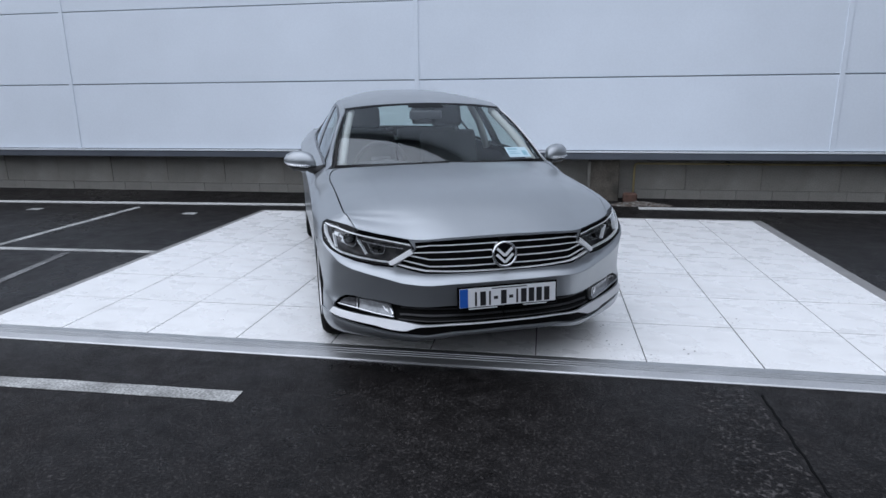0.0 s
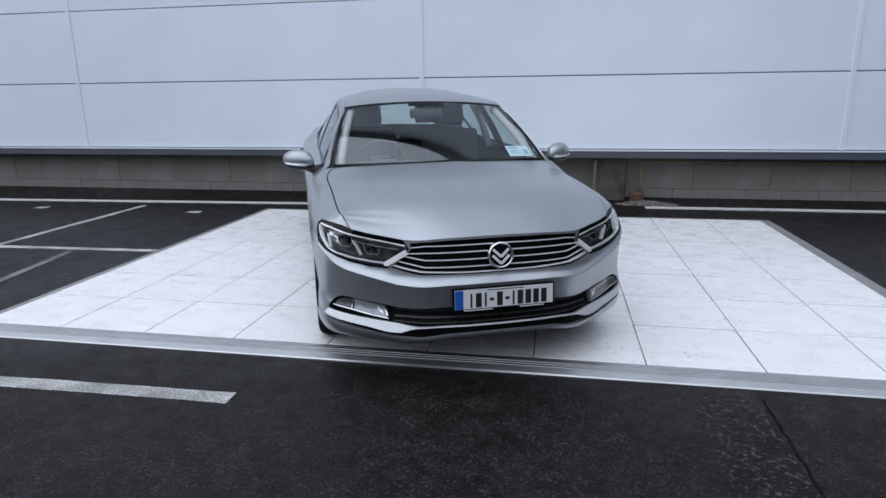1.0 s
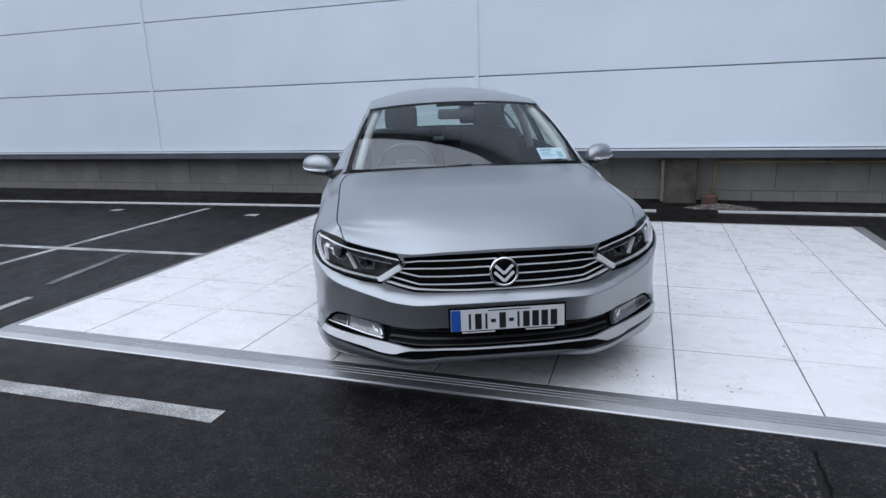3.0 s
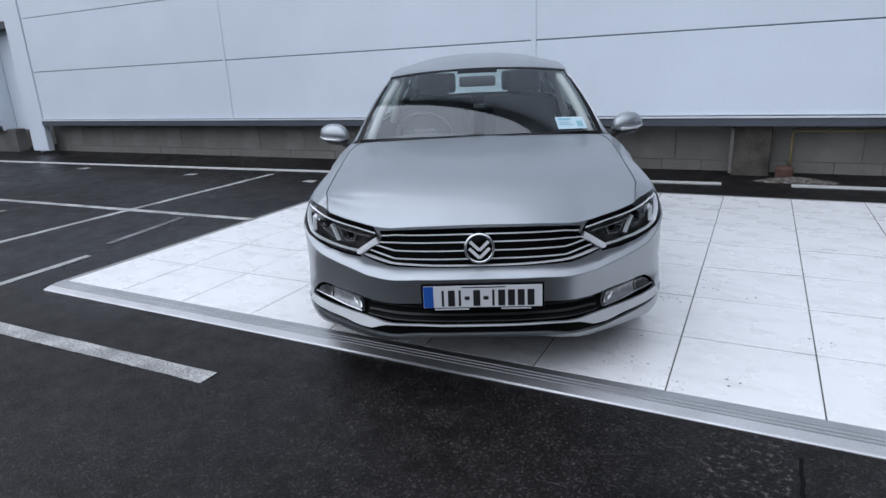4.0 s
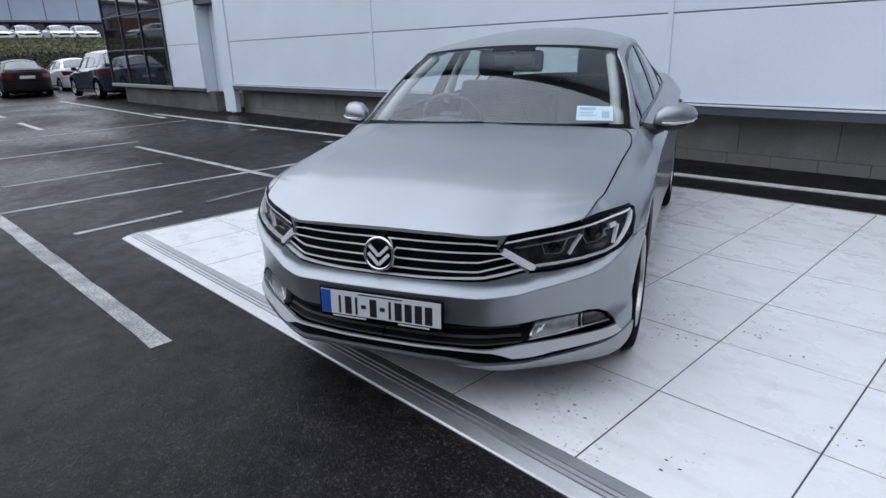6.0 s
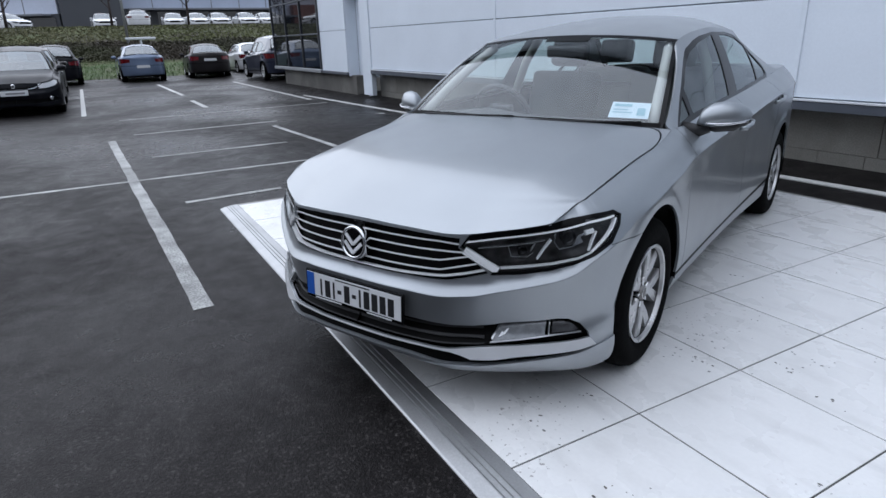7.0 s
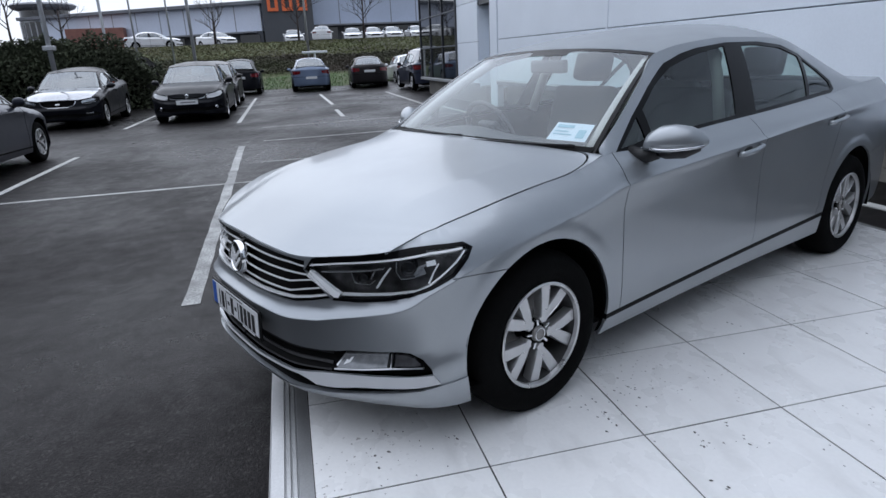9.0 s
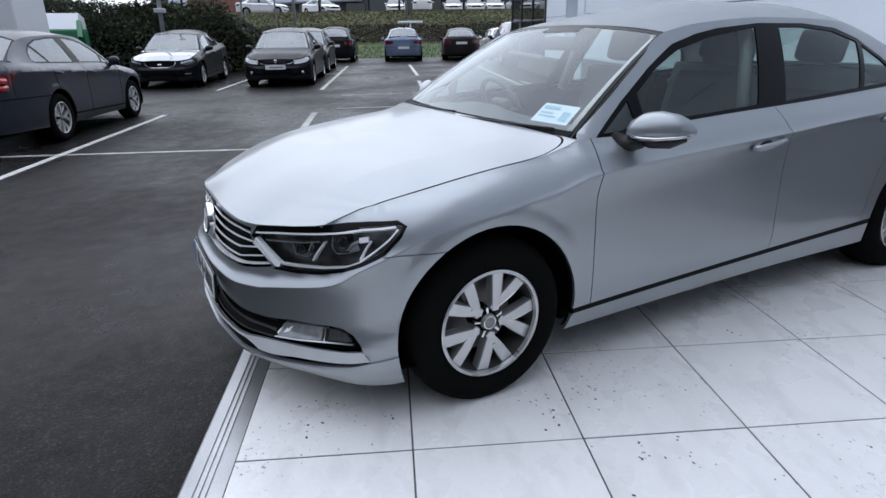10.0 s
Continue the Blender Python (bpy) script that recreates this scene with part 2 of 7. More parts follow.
def box(x0, x1, y0, y1, z0, z1, bevel=0.0, bm=None):
    """A box between those bounds, with its edges rounded by bevel."""
    add = bmesh.new()
    vs = [add.verts.new((x, y, z)) for z in (z0, z1) for y in (y0, y1) for x in (x0, x1)]
    for f in ((0, 2, 3, 1), (4, 5, 7, 6), (0, 1, 5, 4), (2, 6, 7, 3), (0, 4, 6, 2), (1, 3, 7, 5)):
        add.faces.new([vs[i] for i in f])
    if bevel:
        bmesh.ops.bevel(add, geom=list(add.edges), offset=bevel, segments=1, affect="EDGES")
    return joined(bm, add)


def joined(bm, add):
    if bm is None:
        return add
    me = bpy.data.meshes.new("tmp")
    add.to_mesh(me)
    add.free()
    bm.from_mesh(me)
    bpy.data.meshes.remove(me)
    return bm


def tube(points, radius, sides=10, bm=None, caps=True):
    """A round bar along the points; radius: one, or one a point."""
    own = bmesh.new() if bm is None else bm
    pts = [Vector(p) for p in points]
    rad = radius if isinstance(radius, (list, tuple)) else [radius] * len(pts)
    rings = []
    side = None
    for i, p in enumerate(pts):
        d = (pts[min(i + 1, len(pts) - 1)] - pts[max(i - 1, 0)]).normalized()
        if side is None:
            side = d.cross(Vector((0, 0, 1)) if abs(d.z) < 0.9 else Vector((1, 0, 0))).normalized()
        side = (side - d * side.dot(d)).normalized()
        up = d.cross(side)
        rings.append([own.verts.new(p + (side * math.cos(a) + up * math.sin(a)) * rad[i]) for a in (2 * math.pi * k / sides for k in range(sides))])
    for a, b in zip(rings, rings[1:]):
        for k in range(sides):
            own.faces.new((a[k], a[(k + 1) % sides], b[(k + 1) % sides], b[k]))
    if caps:
        own.faces.new(rings[0][::-1])
        own.faces.new(rings[-1])
    return own


def strip(points, width, z, bm=None, thick=0.004, wobble=0.0):
    """A flat painted line along the points, lying on the ground."""
    own = bmesh.new() if bm is None else bm
    (xa, ya), (xb, yb) = points
    d = Vector((xb - xa, yb - ya))
    n = max(2, int(d.length / 0.25))
    u = d.normalized()
    v = Vector((-u.y, u.x))
    rows = []
    for i in range(n + 1):
        c = Vector((xa, ya)) + d * (i / n)
        w1, w2 = width / 2 + random.uniform(-wobble, wobble), width / 2 + random.uniform(-wobble, wobble)
        e = u * random.uniform(-wobble, wobble) if i in (0, n) else Vector((0, 0))
        a, b = c + v * w1 + e, c - v * w2 - e
        rows.append([own.verts.new((q.x, q.y, zz)) for q, zz in ((a, z), (a, z + thick), (b, z + thick), (b, z))])
    for p, q in zip(rows, rows[1:]):
        for k in range(3):
            own.faces.new((p[k], q[k], q[k + 1], p[k + 1]))
    own.faces.new(rows[0])
    own.faces.new(rows[-1][::-1])
    return own


# ---- ground ----
GROUND = -0.03


def ground_height(x, y):
    """Asphalt: level, banked up a little along the foot of the building, rising beyond the car park."""
    z = GROUND
    if y > 7.75 and x > -40:
        z += min(1, (y - 7.75) / 1.1) ** 1.3 * 0.105
    if x < -31.6:
        d = -31.6 - x
        z += min(d, 8) * 0.055 + max(0, min(d - 8, 13)) * 0.19
    return z


def grid_sheet(xs, ys, fz):
    bm = bmesh.new()
    vs = [[bm.verts.new((x, y, fz(x, y))) for x in xs] for y in ys]
    for j in range(len(ys) - 1):
        for i in range(len(xs) - 1):
            bm.faces.new((vs[j][i], vs[j][i + 1], vs[j + 1][i + 1], vs[j + 1][i]))
    return bm


far = [-1500, -600, -250]
xs = sorted([*far, *range(-160, -56, 8), *[-56 + 1.0 * i for i in range(46)], *range(-10, 30, 2), 40, 80, 200, 600, 1500])
ys = sorted([-1500, -600, -200, *range(-80, -20, 10), *range(-20, 7, 2), 7.0, 7.5, 7.75, 7.95, 8.2, 8.45, 8.7, 8.9, 9.3, 10, 12, 15, 20, 30, 50, 90, 200, 600, 1500])
ground = thing("ground", grid_sheet(xs, ys, ground_height), M["asphalt"], "dark wet asphalt of a car park", "ground", kind="structure", smooth=True)
ground.data.materials.append(M["grass"])
ground.data.materials.append(M["bank"])
for f in ground.data.polygons:
    c = f.center
    if -40 < c.x < -31.6:
        f.material_index = 1
    elif -53 < c.x <= -40:
        f.material_index = 2

# ---- painted lines ----
LINES = [
    ("paint", 0.105, (-1.43, 2.775), (-9.1, 2.635), 0.006, "worn white bay line on wet asphalt"),
    ("paint", 0.085, (-3.68, 5.46), (-9.2, 5.26), 0.003, "white bay line ending at the tiled platform"),
    ("paint", 0.085, (-5.55, 8.10), (-5.43, -3.2), 0.004, "long white bay line across the car park"),
    ("paint", 0.075, (-4.10, 3.05), (-4.16, 3.98), 0.004, "short worn white bay line"),
    ("paint_old", 0.08, (-4.35, 4.3), (-4.55, 5.3), 0.004, "faded bay line nearly worn away"),
    ("paint", 0.075, (-7.03, 3.03), (-7.14, 4.9), 0.003, "thin white bay line"),
    ("paint", 0.075, (-9.68, 3.0), (-9.87, 5.5), 0.003, "thin white bay line"),
    ("paint", 0.075, (-12.25, 2.9), (-12.72, 7.5), 0.003, "thin white bay line"),
    ("paint_new", 0.11, (-25.0, 4.93), (-18.3, 4.95), 0.003, "bright white lane dash"),
    ("paint_new", 0.11, (-16.1, 4.88), (-13.8, 4.86), 0.003, "short bright white lane dash"),
    ("paint_new", 0.10, (-24.0, 7.62), (-13.8, 7.45), 0.003, "white edge line"),
    ("paint_new", 0.09, (-3.2, -0.05), (-9.25, -0.06), 0.003, "white bay line beside a parked car"),
    ("paint_new", 0.09, (-14.2, -0.4), (-18.6, -0.4), 0.003, "white bay line between parked cars"),
    ("paint_new", 0.10, (-13.8, 2.29), (-24.7, 2.3), 0.003, "white bay line beside a parked car"),
    ("paint_new", 0.09, (-19.6, -0.4), (-19.8, 2.3), 0.003, "white bay line behind parked cars"),
]
for k, (key, width, a, b, wob, label) in enumerate(LINES):
    thing("bay_line", strip((a, b), width, GROUND, thick=0.003 + 0.0006 * (k % 6), wobble=wob), M[key], label, "road marking", group="painted lines", kind="structure")


# coarse mended strip in the asphalt before the platform
bm = bmesh.new()
rows = []
for i in range(57):
    y = 1.1 + 2.17 * i / 56
    a, b = 0.72 + 0.045 * (y - 1.1) + random.uniform(-0.03, 0.03), 1.07 + 0.02 * (y - 1.1) + random.uniform(-0.012, 0.012)
    rows.append([bm.verts.new((a + (b - a) * f, y, GROUND + dz)) for f, dz in ((0, -0.002), (0.06, 0.0012), (0.94, 0.0022), (1, -0.003))])
for p, q in zip(rows, rows[1:]):
    for k in range(3):
        bm.faces.new((p[k], p[k + 1], q[k + 1], q[k]))
thing("asphalt_patch", bm, M["coarse_asphalt"], "coarse stony mended strip in the asphalt", "asphalt patch", kind="structure", smooth=True)


# the tarred seam along its side
bm = bmesh.new()
rows = []
for i in range(43):
    y = 1.12 + 2.05 * i / 42
    x = 1.085 + 0.02 * (y - 1.1) + random.uniform(-0.006, 0.006)
    w = random.uniform(0.004, 0.009)
    rows.append([bm.verts.new((x + dx, y, GROUND + dz)) for dx, dz in ((-w, 0.0), (-w * 0.6, 0.004), (w * 0.6, 0.004), (w, 0.0))])
for p, q in zip(rows, rows[1:]):
    for k in range(3):
        bm.faces.new((p[k], p[k + 1], q[k + 1], q[k]))
thing("asphalt_seam", bm, M["tar"], "black tarred seam beside the mended asphalt strip", "asphalt seam", kind="structure", smooth=True)


def banked(ax, bx, y0, y1, width):
    bm = bmesh.new()
    n = 24
    rows = []
    for i in range(n + 1):
        x, y = ax + (bx - ax) * i / n, y0 + (y1 - y0) * i / n
        rows.append([bm.verts.new((x, yy, ground_height(x, yy) + dz)) for yy, dz in ((y - width / 2, 0.0), (y - width / 2, 0.010), (y + width / 2, 0.010), (y + width / 2, 0.0))])
    for p, q in zip(rows, rows[1:]):
        for k in range(3):
            bm.faces.new((p[k], q[k], q[k + 1], p[k + 1]))
    return bm


for ax, bx, y0, y1 in ((-15.2, 0.56, 7.72, 8.24), (1.24, 9.0, 8.27, 8.33)):
    thing("bay_line", banked(ax, bx, y0, y1, 0.09), M["paint_new"], "white line along the foot of the building", "road marking", group="painted lines", kind="structure")

for x, y in ((-4.55, 7.45), (-6.9, 7.5), (-9.6, 7.55), (4.1, 7.45)):
    thing("bay_mark", strip(((x - 0.09, y), (x + 0.09, y)), 0.13, GROUND, wobble=0.012), M["paint"], "small square white paint mark", "road marking", group="painted marks", kind="structure")

# ---- building: recessed block plinth, cladding panels, flashing ----
FACE = 8.5
PLINTH = 8.80
building = thing("wall_north", box(-12.13, 19.0, PLINTH + 0.115, PLINTH + 0.5, -0.3, 10.6), M["mortar"], "white clad warehouse wall over a concrete block plinth", "wall", kind="structure")
core = part("panel_backing", box(-12.13, 19.0, FACE + 0.03, PLINTH + 0.11, 0.72, 10.5), M["joint"], building)
part("flashing", box(-12.13, 19.0, FACE - 0.035, PLINTH + 0.11, 0.615, 0.70, 0.004), M["flashing"], building, "dark grey drip flashing")
part("drip_edge", box(-12.13, 19.0, FACE - 0.045, FACE + 0.02, 0.703, 0.722, 0.003), M["white_metal"], building, "bright folded edge")

PITCH, JOINT_X = 5.21, -1.69
panel_me = mesh_of("panel", box(0.0, PITCH - 0.014, -0.03, 0.025, 0.006, 0.994, 0.004), M["cladding"])
panel_lo = mesh_of("panel", box(0.0, PITCH - 0.014, -0.03, 0.025, 0.012, 0.924, 0.004), M["cladding"])
for i in range(-2, 4):
    for j in range(10):
        ob = new("panel", panel_lo if j == 0 else panel_me)
        ob.parent = building
        x = JOINT_X + i * PITCH + 0.007
        ob.matrix_basis = pose(x, FACE + 0.03, 0.722 if j == 0 else 1.655 + (j - 1) * 1.0)
cover = mesh_of("joint_cover", box(-0.03, 0.03, -0.006, 0.004, 0.73, 10.55, 0.002), M["cladding"])
for i in range(-1, 4):
    ob = new("joint_cover", cover)
    ob.parent = building
    ob.matrix_basis = pose(JOINT_X + i * PITCH, FACE - 0.004, 0)

# the wing beyond a shallow recess: white panels, then a glazed corner
RX0, RX1, WX0 = -13.70, -12.65, -15.70
wing = thing("wall_west_wing", box(-20.55, RX0 - 0.05, PLINTH + 0.0, 13.0, -0.3, 10.5), M["mortar"], "white clad wing with a dark glazed corner", "wall", kind="structure")
part("panel_backing", box(WX0, RX0 - 0.02, FACE + 0.03, PLINTH - 0.004, 0.60, 10.5), M["joint"], wing)
for j in range(10):
    z0, z1 = (0.60, 1.645) if j == 0 else (1.657 + (j - 1), 2.645 + (j - 1))
    part("panel", box(WX0 + 0.01, RX0, FACE - 0.002, FACE + 0.026, z0, z1, 0.004), M["cladding"], wing)
    if j > 1:
        part("panel", box(RX0 + 0.008, RX1 - 0.008, FACE, FACE + 0.026, z0, z1, 0.004), M["cladding"], wing)
part("flashing", box(WX0, RX0, FACE - 0.03, PLINTH - 0.004, 0.53, 0.597, 0.004), M["flashing"], wing)
part("return_panel", box(RX0 - 0.015, RX0 + 0.025, FACE + 0.03, 8.815, 0.50, 2.52, 0.004), M["cladding"], wing, "shaded side of the recess")
part("recess_back", box(RX0 + 0.026, RX1 + 0.1, 8.82, 8.88, 0.5, 2.52), M["cladding"], wing)
part("recess_head", box(RX0 - 0.04, RX1 + 0.1, FACE + 0.03, 9.5, 2.53, 2.64), M["dark_frame"], wing)
part("recess_side", box(RX1 + 0.006, RX1 + 0.05, FACE + 0.11, 8.81, 0.0, 2.52), M["cladding"], wing)
part("recess_edge", box(RX1 - 0.03, RX1 - 0.002, FACE + 0.03, FACE + 0.10, 0.10, 2.52), M["dark_frame"], wing)
part("wing_plinth", box(-19.9, RX0 + 0.35, 8.58, PLINTH - 0.004, -0.2, 0.525, 0.01), M["damp_block"], wing, "damp concrete block base")
part("plinth_ledge", box(-20.6, WX0 + 0.02, FACE - 0.08, FACE + 0.1, 0.53, 0.62, 0.006), M["silver_frame"], wing, "grey sill under the glazing")
for i in range(3):
    for j in range(10):
        part("pane", box(-20.55 + i * 1.61 + 0.03, -18.94 + i * 1.61 - 0.03, FACE - 0.015, FACE + 0.01, 0.64 + j * 0.97, 1.57 + j * 0.97), M["dark_glass"], wing)
part("pane", box(-20.56, -20.54, FACE + 0.02, 12.9, 0.64, 10.3), M["dark_glass"], wing)
part("glazing_backing", box(-20.53, WX0 + 0.004, FACE + 0.02, PLINTH - 0.004, 0.60, 10.4), M["dark_frame"], wing)
for i in range(4):
    part("mullion", box(-20.58 + i * 1.61, -20.52 + i * 1.61, FACE - 0.05, FACE + 0.016, 0.625, 10.3, 0.004), M["dark_frame"], wing)
for j in range(10):
    part("transom", box(-20.5, WX0 - 0.03, FACE - 0.04, FACE + 0.015, 1.58 + j * 0.97, 1.615 + j * 0.97, 0.004), M["flashing"], wing)
thing("corner_trim", box(RX1, -12.12, FACE - 0.02, FACE + 0.10, 0.10, 10.5, 0.006), M["cladding"], "wide white corner trim that reaches the ground", "trim", kind="structure")

M["old_render"] = material("stained_render", (0.105, 0.092, 0.075), 0.9, vary=0.35, scale=5, grain=0.2, bump=0.5, bump_scale=40, second=(0.06, 0.055, 0.045))
# concrete pier with an old render face, gas pipe and debris
pier = thing("concrete_pier", box(0.62, 1.02, 8.62, PLINTH - 0.006, -0.05, 0.61, 0.012), M["old_render"], "stained concrete pier in the block plinth", "pier")
part("edge_trim", box(0.60, 0.64, 8.60, 8.615, 0.07, 0.58, 0.004), M["mortar"], pier)
pipe = thing("gas_pipe", tube([(1.22, 8.71, 0.10), (1.22, 8.71, 0.50), (1.225, 8.71, 0.53), (1.25, 8.71, 0.545), (9.0, 8.71, 0.545)], 0.014), M["yellow"], "yellow gas pipe clipped along the block plinth", "pipe", smooth=True)
for x in (2.4, 4.4, 6.4):
    part("clip", box(x - 0.015, x + 0.015, 8.70, PLINTH - 0.004, 0.52, 0.57, 0.003), M["flashing"], pipe)
thing("valve_box", box(1.08, 1.26, 8.55, 8.70, 0.03, 0.16, 0.02), M["rust"], "rusty red metal valve box at the foot of a pipe", "valve box")


def heap(cx, cy, rx, ry, h, seed):
    rnd = random.Random(seed)
    bm = bmesh.new()
    rings, sides = 6, 22
    prev = None
    top = bm.verts.new((cx, cy, ground_height(cx, cy) + h))
    for r in range(1, rings + 1):
        f = r / rings
        ring = []
        for k in range(sides):
            a = 2 * math.pi * k / sides
            q = f * (1 + 0.18 * math.sin(3 * a + seed) + rnd.uniform(-0.05, 0.05))
            x, y = cx + rx * q * math.cos(a), cy + ry * q * math.sin(a)
            z = ground_height(x, y) + (h * (1 - f ** 1.5) * rnd.uniform(0.6, 1.2) if r < rings else -0.01)
            ring.append(bm.verts.new((x, y, z)))
        for k in range(sides):
            if prev is None:
                bm.faces.new((top, ring[k], ring[(k + 1) % sides]))
            else:
                bm.faces.new((prev[k], ring[k], ring[(k + 1) % sides], prev[(k + 1) % sides]))
        prev = ring
    return bm


thing("litter_mound", heap(1.28, 8.47, 0.42, 0.13, 0.035, 3), M["debris"], "damp low mound of rotting litter by the wall", "mound", smooth=True)

# ---- tiled platform ----
TX0, TX1, TY0, TY1 = -3.58, 2.42, 3.43, 7.63
platform = thing("tiled_platform", box(TX0 - 0.004, TX1 + 0.004, TY0, TY1 + 0.004, -0.2, -0.0025), M["grout"], "low display platform of square white tiles", "platform", kind="structure")
prof = [(0.0, 0.0), (0.047, -0.0005), (0.049, -0.006), (0.0535, -0.006), (0.0555, -0.001), (0.069, -0.003), (0.071, -0.009), (0.0755, -0.009), (0.0775, -0.004), (0.091, -0.006), (0.093, -0.012), (0.0975, -0.012), (0.0995, -0.007),
        (0.147, -0.020), (0.154, -0.026), (0.156, -0.045)]
bm = bmesh.new()
cols = [[bm.verts.new((x, TY0 - dy, z)) for dy, z in prof] for x in (TX0 - 0.05, -1.6, 0.4, TX1 + 0.12)]
for a, b in zip(cols, cols[1:]):
    for k in range(len(prof) - 1):
        bm.faces.new((a[k], a[k + 1], b[k + 1], b[k]))
part("ribbed_edge", bm, M["alu"], platform, "ribbed aluminium ramp edge")
part("edge_strip", box(TX0 - 0.06, TX0 - 0.005, TY0 + 0.001, TY1 + 0.05, -0.06, -0.001, 0.004), M["steeledge"], platform)
part("edge_strip", box(TX1 + 0.005, TX1 + 0.11, TY0 + 0.001, TY1 + 0.05, -0.06, -0.001, 0.004), M["steeledge"], platform)
part("edge_strip", box(TX0 - 0.004, TX1 + 0.004, TY1 + 0.005, TY1 + 0.05, -0.06, -0.001, 0.004), M["steeledge"], platform)
thing("roof_coping", box(-19.2, 19.1, 8.02, 13.0, 10.62, 10.75, 0.01), M["flashing"], "grey coping along the wall top", "coping", kind="structure")


# ---- car bodies: smooth surfaces cut into panels ----
from mathutils.geometry import delaunay_2d_cdt


def curve(points):
    """A smooth function through (x, value) points without overshoot."""
    xs_, ys_ = [p[0] for p in points], [p[1] for p in points]
    if xs_[0] > xs_[-1]:
        xs_, ys_ = xs_[::-1], ys_[::-1]
    n = len(xs_)
    h = [xs_[i + 1] - xs_[i] for i in range(n - 1)]
    d = [(ys_[i + 1] - ys_[i]) / h[i] for i in range(n - 1)]
    m = [0.0] * n
    m[0], m[-1] = d[0], d[-1]
    for i in range(1, n - 1):
        if d[i - 1] * d[i] > 0:
            w1, w2 = 2 * h[i] + h[i - 1], h[i] + 2 * h[i - 1]
            m[i] = (w1 + w2) / (w1 / d[i - 1] + w2 / d[i])

    def f(x):
        if x <= xs_[0]:
            return ys_[0] + m[0] * (x - xs_[0]) * 0.3
        if x >= xs_[-1]:
            return ys_[-1] + m[-1] * (x - xs_[-1]) * 0.3
        lo, hi = 0, n - 1
        while hi - lo > 1:
            mid = (lo + hi) // 2
            if xs_[mid] <= x:
                lo = mid
            else:
                hi = mid
        t = (x - xs_[lo]) / h[lo]
        a, b = t * t * (3 - 2 * t), t * t * t - t * t
        return ys_[lo] * (1 - a) + ys_[hi] * a + h[lo] * (m[lo] * (b - t * t + t) + m[hi] * b)
    return f


def smooth_path(points, per=14):
    """Points along a Catmull-Rom line."""
    out = []
    p = [points[0], *points, points[-1]]
    for i in range(1, len(p) - 2):
        for k in range(per):
            t = k / per
            out.append(tuple(0.5 * (2 * b + (c - a) * t + (2 * a - 5 * b + 4 * c - d) * t * t + (3 * b - a - 3 * c + d) * t ** 3)
                             for a, b, c, d in zip(p[i - 1], p[i], p[i + 1], p[i + 2])))
    out.append(tuple(points[-1]))
    return out


